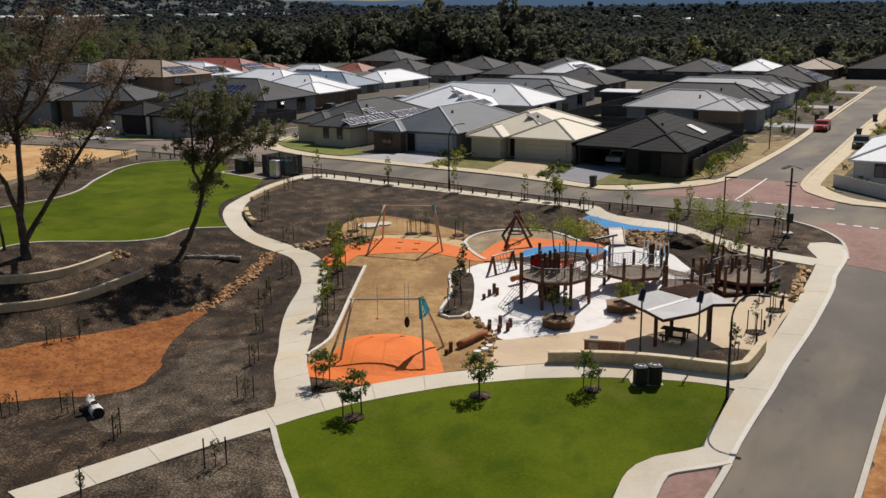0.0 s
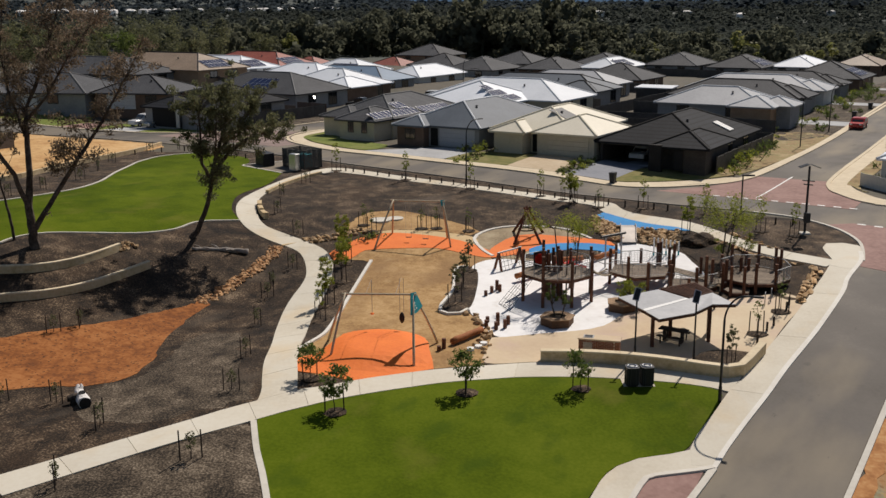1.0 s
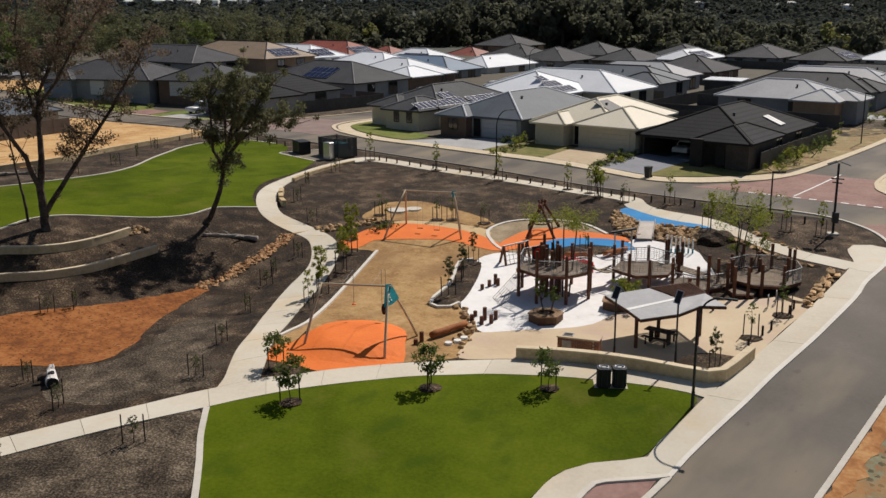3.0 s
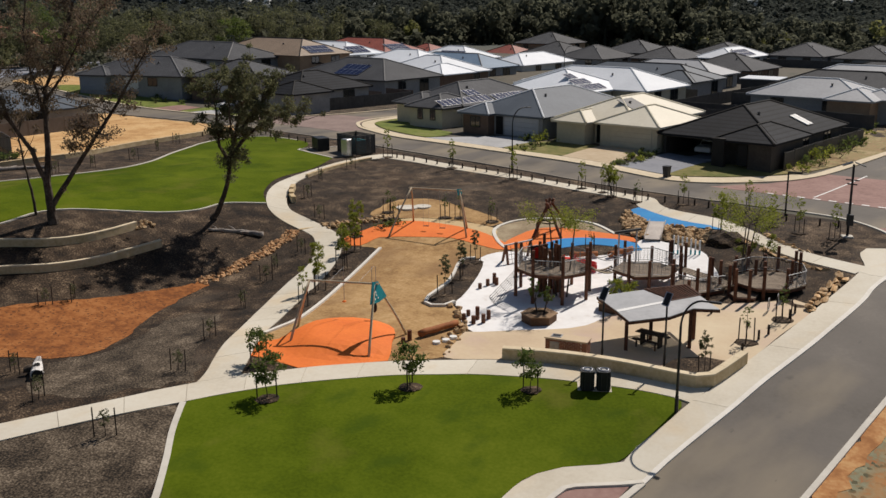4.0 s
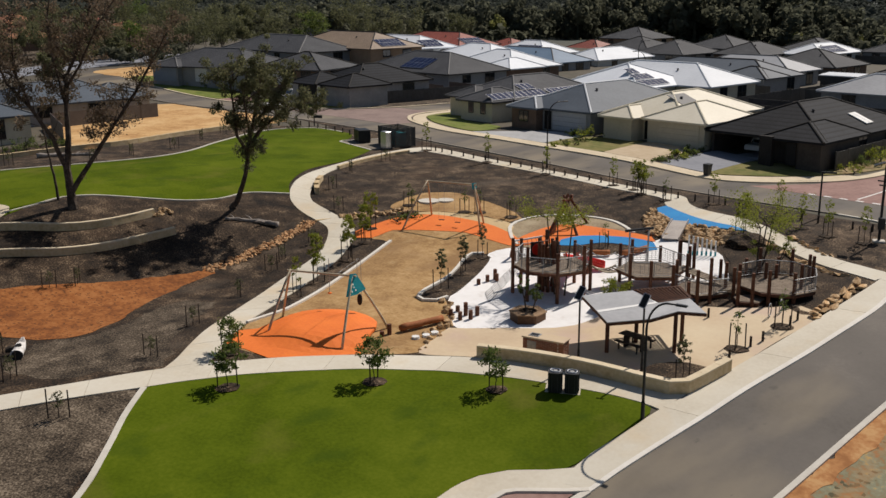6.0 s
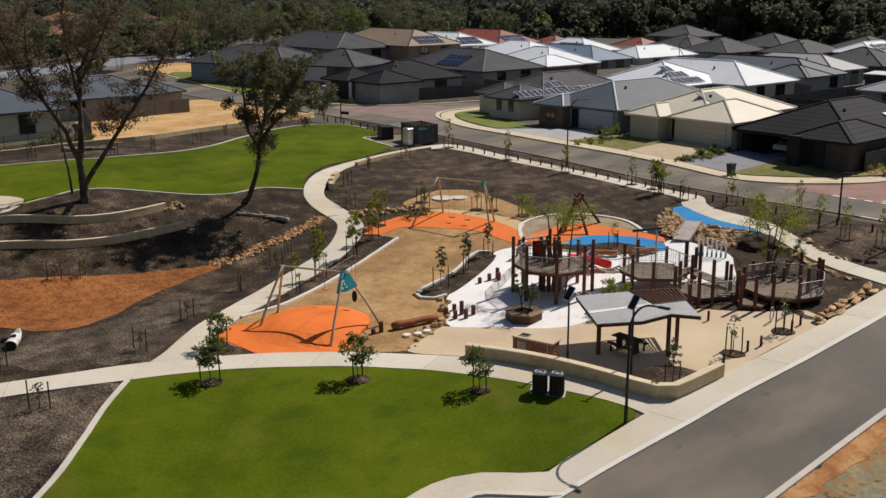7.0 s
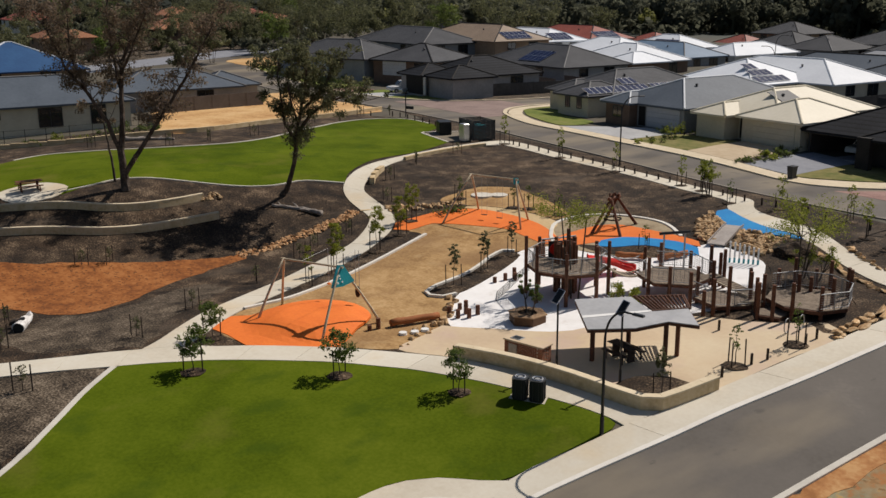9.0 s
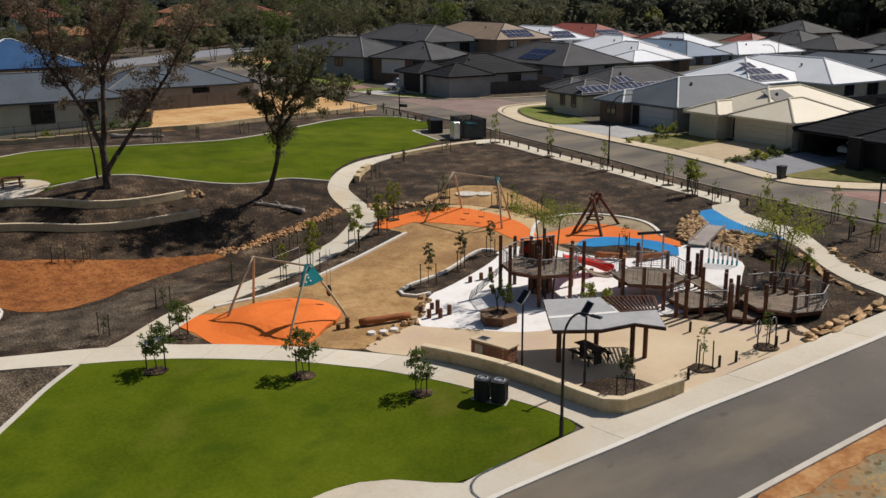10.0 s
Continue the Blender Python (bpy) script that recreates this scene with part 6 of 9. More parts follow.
PROTO = {k: [sapling(k, 40 + 7 * i + j) for j in range(2)] for i, k in enumerate(("lawn", "slim", "thin", "bare", "bushy", "olive"))}
placed = {k: 0 for k in PROTO}
PLANTED = {
    "lawn": [(-5.1, 45.65), (1.26, 48.93), (7.27, 49.96), (-7.0, 49.3)],
    "bushy": [(-8.5, 63.2), (-8.35, 68.0), (-8.5, 71.6), (9.4, 88.8), (17.8, 78.6), (-9.3, 74.6)],
    "slim": [(-14.3, 102.4), (-6.6, 98.2), (0.0, 94.6), (6.6, 91.6), (8.6, 90.2), (15.4, 86.6), (20.4, 84.6), (23.6, 78.8), (25.9, 77.6), (21.9, 80.6), (-8.4, 60.0)],
    "thin": [(18.3, 57.8), (20.6, 61.2), (-7.6, 79.4), (-3.6, 80.6), (-2.4, 80.8), (0.3, 80.3), (8.6, 75.0), (11.6, 86.9), (-8.5, 81.0)],
    "olive": [(0.0, 63.5), (0.4, 67.0), (0.7, 70.7), (15.9, 53.6)],
    "bare": [(-10.6, 40.2), (-16.0, 43.3), (-19.6, 46.6), (-22.4, 46.3), (-15.7, 37.8), (-10.8, 47.7), (-11.3, 52.6), (-12.4, 59.8), (-13.1, 65.5), (-13.2, 67.4), (-12.4, 70.7), (-24.0, 56.1), (-23.0, 57.6), (-13.4, 77.9), (-16.2, 83.0), (-17.2, 89.3), (-16.2, 95.6),
             (-38.6, 80.5), (-37.55, 84.8), (-36.65, 90.6), (-37.65, 97.2), (-38.65, 103.4), (-37.4, 111.6), (-34.9, 114.2), (-44.6, 76.7)],
}
for kind, places in PLANTED.items():
    for i, (x, y) in enumerate(places):
        proto = PROTO[kind][i % 2]
        m = pose(x, y, height(x, y) + 0.05, 0, 0, (i * 67) % 360)
        if i < 2:
            proto.matrix_basis = m
        else:
            s = 0.88 + 0.06 * ((i * 5) % 5)
            copy_thing(proto, m).scale = (s, s, s)

# larger garden trees and shrubs
def small_tree(x, y, h, wide, n, leaf, label, seed, stems=3, leaf_size=0.095, z=None, clear=0.45, name="garden_tree"):
    rng = random.Random(seed)
    z = height(x, y) if z is None else z
    ob = tagged(empty(name, x, y, z - 0.03), label, "tree" if stems else "shrub")
    blobs = []
    for s in range(max(stems, 1)):
        bm = bmesh.new()
        a = rng.uniform(0, math.tau)
        foot = Vector((math.cos(a) * 0.12 * stems, math.sin(a) * 0.12 * stems, 0))
        mid = foot * 2.2 + Vector((rng.uniform(-.15, .15), rng.uniform(-.15, .15), h * clear))
        tube(bm, [foot * 0.6, foot, mid], [0.07, 0.06, 0.04], 6)
        for k in range(6):
            b = rng.uniform(0, math.tau)
            tip = mid + Vector((math.cos(b) * wide * rng.uniform(.3, 1), math.sin(b) * wide * rng.uniform(.3, 1), (h * (1 - clear)) * rng.uniform(0.15, 0.95)))
            tube(bm, [mid, mid.lerp(tip, .5) + Vector((0, 0, .1)), tip], [0.03, 0.018, 0.006], 5)
            blobs.append((tip.x, tip.y, tip.z, wide * rng.uniform(.22, .4)))
            half = mid.lerp(tip, rng.uniform(.55, .8))
            blobs.append((half.x, half.y, half.z, wide * rng.uniform(.2, .34)))
        part("stem", bm, M["bark"], ob)
    leaf_mesh("crown", blobs, n, leaf_size, leaf, ob, seed)
    return ob


small_tree(19.0, 71.6, 4.6, 2.7, 3900, M["leaf_young"], "bright green spreading tree behind the low deck", 21, 3, 0.066, None, 0.6)
small_tree(20.0, 71.4, 2.3, 0.9, 1300, M["leaf_young"], "light green shrub beside the path", 22, 2, 0.062, None, 0.25)
small_tree(7.45, 64.7, 6.0, 2.0, 2900, M["leaf_young"], "slender flat-crowned green tree growing up through the tower deck", 24, 3, 0.06, None, 0.82)
small_tree(9.8, 88.4, 3.0, 0.9, 520, M["leaf_young"], "light green shrub tree on the bank", 25, 2)

SHRUBS = [(29.0, 109.6, 1.8, 1.6), (31.4, 112.6, 1.6, 1.5), (33.5, 118.5, 1.5, 1.6), (27.0, 104.0, 1.0, 1.0), (9.5, 102.2, .5, .5), (10.2, 103.5, .5, .5), (10.9, 104.8, .5, .5), (11.6, 106.1, .5, .55), (12.2, 107.2, .55, .5), (-1.3, 107.9, .5, .5), (-0.6, 109.2, .6, .55), (0.0, 110.8, .5, .5), (0.6, 112.2, 1.7, 1.1),
          (-7.6, 77.0, .6, .8), (45, 152, 1.6, 1.7), (48, 160, 1.8, 1.8), (50, 166, 1.6, 1.6), (44, 146, 1.3, 1.5), (53, 172, 2.4, 1.6), (41, 99, 1.2, 1.0), (-42.5, 143, 1.0, 1.4), (-47, 146, 1.0, 1.2)]
for i, (x, y, h, w) in enumerate(SHRUBS):
    small_tree(x, y, h, w, int(260 * w), M["leaf_dark"] if i % 3 else M["leaf_young"], "rounded green garden shrub", 60 + i, 3, 0.12, None, 0.25, "shrub")
tree_spots = [(-98, 175, 8), (-60, 262, 9), (-128, 168, 9), (-140, 158, 10), (-118, 150, 8), (-92, 142, 7), (-150, 132, 9), (-88, 196, 8), (-76, 205, 9), (-112, 186, 8), (-100, 158, 7), (-132, 140, 9), (-146, 116, 8),
              (-133, 243, 13), (-142, 250, 11), (-150, 243, 12), (-158, 262, 13), (-170, 250, 10), (-190, 194, 6), (-182, 222, 9), (-196, 226, 10), (-168, 214, 8), (-175, 240, 11), (-205, 216, 8), (-210, 240, 10), (-160, 226, 9), (-124, 250, 10), (-120, 262, 12), (-228, 236, 11), (-222, 216, 10), (-240, 258, 12)]
for i, (x, y, h) in enumerate(tree_spots):
    small_tree(x, y, h, h * .40, 2400, M["leaf_euc"] if i % 4 else M["leaf_dark"], "tall dark street tree among the houses", 90 + i, 3, 0.24, None, 0.3)
WEST_TREES = [(-200.7, 131, 14), (-205, 127, 11), (-201, 106, 6), (-203, 109, 7), (-198.5, 97, 5), (-198, 90, 4), (-203, 86, 5), (-196, 102, 4), (-208, 95, 7), (-216, 104, 9), (-244, 72, 8), (-240, 66, 7), (-205, 116, 7), (-252, 92, 9), (-236, 96, 8), (-275, 104, 10), (-285, 90, 9), (-270, 128, 10), (-290, 146, 11), (-275, 152, 12), (-300, 112, 10), (-178, 128, 10), (-186, 132, 11), (-182, 122, 9), (-190, 124, 9), (-196, 134, 11), (-176, 138, 10), (-200, 108, 8), (-186, 108, 6), (-208, 112, 9), (-196, 118, 9), (-226, 104, 9), (-262, 98, 10), (-238, 116, 10), (-262, 118, 10), (-232, 62, 8), (-180, 148, 11), (-170, 164, 11), (-184, 170, 12), (-196, 176, 12), (-176, 178, 11)]
for i, (u, v, h) in enumerate(WEST_TREES):
    small_tree(*xy(u, v), h, h * .42, 2400, M["leaf_euc"], "dark leafy tree among the western houses", 240 + i, 3, 0.22, None, 0.14)
GARDENS = [(-29.6, 151, .9), (-28.2, 157, .7), (-30.2, 160, 1.0), (-28.6, 171, .8), (-29.4, 175, 1.0), (-28, 187, 1.1), (-29.4, 190, 1.2), (-30.2, 204, 1.2), (-29.4, 222, 1.3), (-26.6, 143, .6), (-27.4, 146, .7), (-26.4, 167, .7), (-26.8, 196, .9), (-134, 97.5, .9), (-129, 98.3, .8), (-125.5, 97, .9), (-138, 97, 1.1), (-122.4, 98, .7), (-144, 96, 1.2), (-27.3, 108, 1.2), (-28.6, 114, 1.3), (-28.9, 118.5, 1.5), (-28.9, 121.5, 1.2), (-28.8, 124, 1.0), (-31, 134, .6), (-33, 140, .7), (-30.2, 146, .6), (-33.5, 153, .8), (-31, 164, .7), (-30.8, 168, .8), (-32.6, 166, .9), (-31.5, 178, .9), (-31, 181.5, 1.1), (-33.2, 183, 1.3),
           (-31, 185, 1.2), (-31.2, 194, 1.3), (-32.5, 197, 1.6), (-31, 200, 1.2), (-31.4, 209, 1.2), (-33, 213, 1.5), (-31, 226, 1.2), (-14.2, 116, .8), (-13.9, 122, .7), (-14.4, 128, .9), (-14.5, 146, 1.0), (-14.5, 150, 1.1), (-14.3, 166, 1.2), (-14.4, 190, 1.2),
           (-41.8, 97.5, .6), (-42.0, 99.0, .6), (-42.1, 100.4, .7), (-56.6, 100.2, .9), (-85, 44, .9), (-84.6, 49, .8), (-85.5, 52.5, 1.0), (-87, 54, .9), (-84.4, 46.5, .6), (-83.6, 42, .7), (-86.2, 50.6, 1.2)]
for i, (u, v, h) in enumerate(GARDENS):
    small_tree(*xy(u, v), h, h * .85, int(420 * h), M["leaf_dark"] if i % 4 else M["leaf_young"], "rounded green shrub in a front garden", 160 + i, 3, 0.1, None, 0.2, "shrub")

# ---- stones
def boulder_meshes(n, seed, material, points=15, edge=0.035):
    rng = random.Random(seed)
    out = []
    for k in range(n):
        bm = bmesh.new()
        for _ in range(points):
            d = Vector((rng.gauss(0, 1), rng.gauss(0, 1), rng.gauss(0, 1))).normalized()
            top = max(abs(d.x), abs(d.y), abs(d.z))
            bm.verts.new(d / (0.45 + 0.55 * top) * 0.5 * rng.uniform(0.78, 1.0))
        bmesh.ops.convex_hull(bm, input=bm.verts)
        loose = [v for v in bm.verts if not v.link_faces]
        bmesh.ops.delete(bm, geom=loose, context="VERTS")
        bmesh.ops.bevel(bm, geom=bm.edges[:], offset=edge, segments=1, affect="EDGES")
        bmesh.ops.recalc_face_normals(bm, faces=bm.faces)
        mesh = bpy.data.meshes.new("stone")
        bm.to_mesh(mesh)
        bm.free()
        mesh.materials.append(material)
        out.append(mesh)
    return out


STONES = boulder_meshes(10, 4, M["rock"])
M["rock_cream"] = surface("cream_sandstone_boulder", [(.30, .165, .07), (.47, .31, .16), (.62, .47, .30)], fine=4.0, patch=1.5, rough=0.9, bump=1.0, per=0.4)
CREAM_STONES = boulder_meshes(9, 6, M["rock_cream"], 11, 0.018)
ORANGE_STONES = boulder_meshes(8, 5, M["rock_orange"])


def stones(name, label, spots, category="rocks", kinds=STONES):
    """A heap or row of stones, each an object of its own. spots: (x, y, rise, size)."""
    rng = random.Random(len(spots))
    x0, y0 = spots[0][:2]
    top = tagged(empty(name, x0, y0, height(x0, y0)), label, category)
    for i, (x, y, rise, s) in enumerate(spots):
        ob = new("stone", kinds[rng.randrange(len(kinds))])
        ob.parent = top
        ob.matrix_basis = Matrix.Translation((x - x0, y - y0, height(x, y) + rise - height(x0, y0))) @ Euler((rng.uniform(-.4, .4), rng.uniform(-.4, .4), rng.uniform(0, 6.3))).to_matrix().to_4x4() @ Matrix.Diagonal((s * rng.uniform(.8, 1.45), s * rng.uniform(.7, 1.0), s * rng.uniform(.55, .85), 1))
    return top


def along(line, gap, width, size, seed, rise=0.1):
    rng = random.Random(seed)
    pts = spline(line, gap)
    out = []
    for i, p in enumerate(pts):
        d = (pts[min(i + 1, len(pts) - 1)] - pts[max(i - 1, 0)]).normalized()
        for _ in range(max(1, round(width / gap))):
            o = rng.uniform(-.5, .5) * width
            out.append((p.x - d.y * o + rng.uniform(-.1, .1), p.y + d.x * o + rng.uniform(-.1, .1), rise * rng.uniform(.6, 1.3), size * rng.uniform(.65, 1.35)))
    return out


stones("rock_swale", "line of orange sandstone rocks down the drainage swale", along([(-17.6, 64.4), (-16.9, 65.8), (-16.2, 67.2), (-15.5, 69.2), (-14.9, 71), (-14.5, 73), (-14.4, 74.6)], 0.2, 1.0, 0.36, 1, 0.05), "rocks", ORANGE_STONES)
stones("rock_apron", "scatter of pale rocks below the path culvert", along([(-12.4, 76.2), (-10.8, 77.2), (-9.4, 78.4), (-8.2, 79.8)], 0.36, 1.1, 0.45, 2))
stones("rock_edge", "row of rough stones between softfall and sand", along([(0.9, 61.4), (1.5, 60.3), (2.05, 58.6), (2.4, 57.3)], 0.34, 0.4, 0.5, 3))
stones("rock_steps", "low stone edging where softfall meets paving", along([(2.35, 56.6), (2.3, 55.2), (2.15, 53.4)], 0.5, 0.4, 0.36, 9, 0.05))
def slab_row(label, line, rows, seed, long=0.9, deep=0.42, thick=0.32):
    """Flat boulders laid end to end along a line, in rows that step up to the left of it."""
    rng = random.Random(seed)
    pts = spline(line, 0.1)
    top = tagged(empty("boulder_row", pts[0].x, pts[0].y, height(pts[0].x, pts[0].y)), label, "rocks")
    o = top.location
    for k in range(rows):
        at = rng.uniform(0, .4)
        while at < 0.1 * (len(pts) - 2):
            ln = long * rng.uniform(.4, 1.3)
            n = min(int((at + ln / 2) * 10), len(pts) - 2)
            p, d = pts[n], (pts[n + 1] - pts[n]).normalized()
            side = 0.3 * k + rng.uniform(-.12, .12)
            x, y = p.x - d.y * side, p.y + d.x * side
            ob = new("stone", CREAM_STONES[rng.randrange(len(CREAM_STONES))])
            ob.parent = top
            turn = math.atan2(d.y, d.x) + rng.uniform(-.25, .25)
            ob.matrix_basis = Matrix.Translation((x - o.x, y - o.y, height(x, y) + .10 + .16 * k - o.z)) @ Euler((rng.uniform(-.15, .15), rng.uniform(-.15, .15), turn)).to_matrix().to_4x4() @ Matrix.Diagonal((ln * 1.4, deep * 1.4 * rng.uniform(.8, 1.25), thick * 1.3 * rng.uniform(.75, 1.1), 1))
            at += ln * 0.96
    return top


slab_row("flat sandstone boulders stacked along the footpath", [(22.25, 62.55), (23.0, 64.1), (23.75, 65.7), (24.5, 67.3), (25.2, 68.8)], 2, 4, 0.9)
slab_row("row of sandstone boulders holding the bank", [(25.2, 69.3), (24.3, 70.2), (23.3, 70.9), (22.3, 71.9), (21.4, 73.2), (20.5, 74.6), (19.5, 76.2)], 1, 5, 0.8)
slab_row("row of sandstone boulders across the path", [(21.0, 78.2), (21.9, 76.4), (22.9, 74.9), (23.8, 74.1)], 1, 6, 0.75)
stones("rock_heap", "small heap of broken limestone at the wall's end", along([(-24.8, 69.0), (-24.3, 70.2)], 0.3, 0.9, 0.42, 7))
rng = random.Random(17)
bank = []
BANK = [(10.4, 82.0), (11.0, 84.4), (12.0, 82.0), (13.6, 80.3), (15.7, 79.6), (17.3, 79.0), (17.2, 77.2), (16.4, 75.4), (15.2, 75.3), (14.0, 76.6), (12.2, 77.4), (11.0, 78.4)]
while len(bank) < 295:
    x, y = rng.uniform(10.2, 17.4), rng.uniform(75.2, 84.4)
    if inside(BANK, np.array([x]), np.array([y]))[0] and not (12.6 < x < 13.9 and 76 < y < 81.2):
        bank.append((x, y, 0.12, rng.uniform(0.36, 0.66)))
stones("rock_bank", "steep bank of stacked sandstone rocks beside the slide", bank)
stones("stepping_stones", "pale flat stepping stones beside the log", [(1.55, 55.9, .06, .5), (1.8, 56.5, .07, .6), (2.05, 57.1, .08, .62)])

# mound of bare earth above the decks
bm = bmesh.new()
bmesh.ops.create_icosphere(bm, subdivisions=3, radius=1)
for v in bm.verts:
    v.co *= 1 + 0.25 * noise.noise(v.co * 2.0)
mound = finish("earth_mound", bm, M["mulch"])
mound.matrix_basis = pose(18.3, 76.2, height(18.3, 76.2), 0, 0, 30) @ Matrix.Diagonal((1.5, 1.2, 0.75, 1))
tagged(mound, "dark mound of mulch planted with a young tree", "mound")

# ---- retaining walls of limestone blocks
def block_wall(name, line, width, z_top, label, length=1.0, courses=2, thick_cap=0.0, course=0.3, below=0.5):
    """A curved wall of limestone blocks with a level top following the ground's mean; each block a part."""
    pts = spline(line, length)
    top = tagged(empty(name, 0, 0, 0), label, "wall")
    prev = None
    for i, (p, q) in enumerate(zip(pts, pts[1:])):
        d = q - p
        ang = math.atan2(d.y, d.x)
        mid = (p + q) / 2
        zt = z_top(mid) if callable(z_top) else z_top
        for c in range(courses):
            z1 = zt - c * course
            sh = 0.5 if c % 2 else 0.0
            m0 = mid + d * sh
            bm = bmesh.new()
            hgt = course - 0.012 if c < courses - 1 else course + below
            box(bm, 0, 0, 0, d.length - 0.004, width, hgt, None, 0.014)
            ob = part("block", bm, M["limestone"], top)
            ob.matrix_basis = Matrix.Translation((m0.x, m0.y, z1 - hgt / 2)) @ Matrix.Rotation(ang, 4, "Z")
    return top


def smooth_wall(name, line, width, rise, label, depth=0.9):
    """A continuous curved wall of sawn limestone with a paler capping, cut in lengths."""
    top = tagged(empty(name, 0, 0, 0), label, "wall")
    ribbon("body", line, width, -depth, rise - 0.07, M["limestone"], top, "")
    pts = spline(line, 1.0)
    for i in range(0, len(pts) - 1):
        p, q = pts[i], pts[i + 1]
        e = (q - p) * (0.006 / max(.1, (q - p).length))
        bm = bmesh.new()
        rows = []
        for w in (p + e, q - e):
            k = i if (w - p).length < (w - q).length else i + 1
            t = (pts[min(k + 1, len(pts) - 1)] - pts[max(k - 1, 0)]).normalized()
            n = Vector((-t.y, t.x)) * (width / 2 + 0.012)
            h = height(w.x, w.y) + rise
            rows.append([bm.verts.new(v) for v in ((w.x + n.x, w.y + n.y, h - .08), (w.x + n.x, w.y + n.y, h - .012), (w.x + n.x * .94, w.y + n.y * .94, h), (w.x - n.x * .94, w.y - n.y * .94, h), (w.x - n.x, w.y - n.y, h - .012), (w.x - n.x, w.y - n.y, h - .08))])
        for k in range(6):
            bm.faces.new((rows[0][k], rows[1][k], rows[1][(k + 1) % 6], rows[0][(k + 1) % 6]))
        bm.faces.new(rows[0]); bm.faces.new(rows[1][::-1])
        bmesh.ops.recalc_face_normals(bm, faces=bm.faces)
        part("capping", bm, M["lime_cap"], top)
    return top


M["lime_cap"] = surface("pale_limestone_capping", [(.60, .50, .34), (.70, .60, .43)], fine=5.0, patch=1.2, rough=0.9, bump=0.2)
smooth_wall("retaining_wall", [(-42, 50.5), (-38, 54.5), (-34.4, 58.0), (-31.1, 60.7), (-28.1, 62.6), (-26.4, 64.7), (-25.3, 67.2), (-24.7, 69.0)], 0.26, 0.55, "curved limestone retaining wall on the upper terrace")
smooth_wall("retaining_wall", [(-36, 49.5), (-32, 54.6), (-28.9, 57.7), (-26.3, 59.9), (-24.5, 62.4), (-23.2, 65.2), (-22.1, 67.7)], 0.26, 0.55, "curved limestone retaining wall on the lower terrace")
smooth_wall("seat_wall", [(5.3, 53.55), (7.5, 53.5), (9.7, 53.25), (12.0, 52.85), (14.2, 52.35), (15.4, 52.15), (16.2, 52.45), (16.8, 53.3), (17.5, 54.4), (18.0, 55.2)], 0.42, 0.72, "long limestone seat wall round the shelter paving")
tagged(region("wall_bed", [(13.6, 53.0), (15.2, 52.5), (16.0, 52.8), (16.7, 53.9), (17.3, 54.9), (16.0, 55.2), (14.4, 54.6)], 0.2, M["mulch"]), "raised mulched bed inside the seat wall", "mulch")
block_wall("path_seat", [(-16.7, 80.9), (-17.4, 82.2), (-17.9, 83.6), (-18.3, 85.2)], 0.4, lambda p: height(p.x, p.y) + 0.5, "curved limestone seating block beside the path", 1.1, 1, 0, 0.45, 0.25)
block_wall("path_wall", [(-18.7, 89.8), (-18.3, 92.5), (-17.5, 95.8), (-16.5, 98.8), (-15.6, 100.6)], 0.3, lambda p: height(p.x, p.y) + 0.32, "low limestone wall edging the path", 1.1, 1, 0, 0.3, 0.3)
block_wall("lot_wall", [xy(-85.4, 36), xy(-84.1, 39.7), xy(-82.0, 44.4), xy(-81.9, 49.3), xy(-82.0, 54.2), xy(-82.3, 59.3), xy(-85.4, 67.4), xy(-88.0, 77.6), xy(-90.6, 84.3)], 0.3, lambda p: height(p.x, p.y) + 0.5, "low limestone wall along the vacant lot", 1.6, 1, 0, 0.4, 0.4)
block_wall("kerb_culvert", [(-14.1, 74.9), (-13.2, 75.9)], 0.3, lambda p: height(p.x, p.y) + 0.1, "stone headwall of the culvert under the path", 0.7, 1, 0, 0.4, 0.5)

# rock circle on the bank
for (x, y, r) in ((-6.1, 83.3, 0.75), (-7.3, 82.65, 0.95)):
    bm = bmesh.new()
    rod(bm, (0, 0, -0.3), (0, 0, 0.04), r, r * 0.96, 24)
    ring = finish("concrete_disc", bm, M["kerb"])
    ring.location = (x, y, height(x, y) + 0.07 + 0.05 * (r - 0.75))
    tagged(ring, "low round cream concrete slab on the bank", "slab")

# ---- logs, stumps, posts
def log(a, b, r, material, label, name="log", lift=0.0):
    a, b = Vector((*a, height(*a) + r + lift)), Vector((*b, height(*b) + r + lift))
    ob = tagged(empty(name, a.x, a.y, a.z), label, "log")
    bm = bmesh.new()
    n = 7
    rng = random.Random(int(a.x * 10))
    tube(bm, [(a.lerp(b, i / n) - a) + Vector((rng.uniform(-.03, .03), rng.uniform(-.03, .03), rng.uniform(-.02, .02))) for i in range(n + 1)], [r * rng.uniform(.9, 1.05) for _ in range(n + 1)], 12)
    part("trunk", bm, material, ob, smooth_faces=True)
    return ob


M["grey_wood"] = surface("weathered_grey_wood", [(.16, .135, .115), (.30, .265, .235), (.42, .385, .35)], fine=5.0, patch=1.5, rough=0.9, bump=0.7)


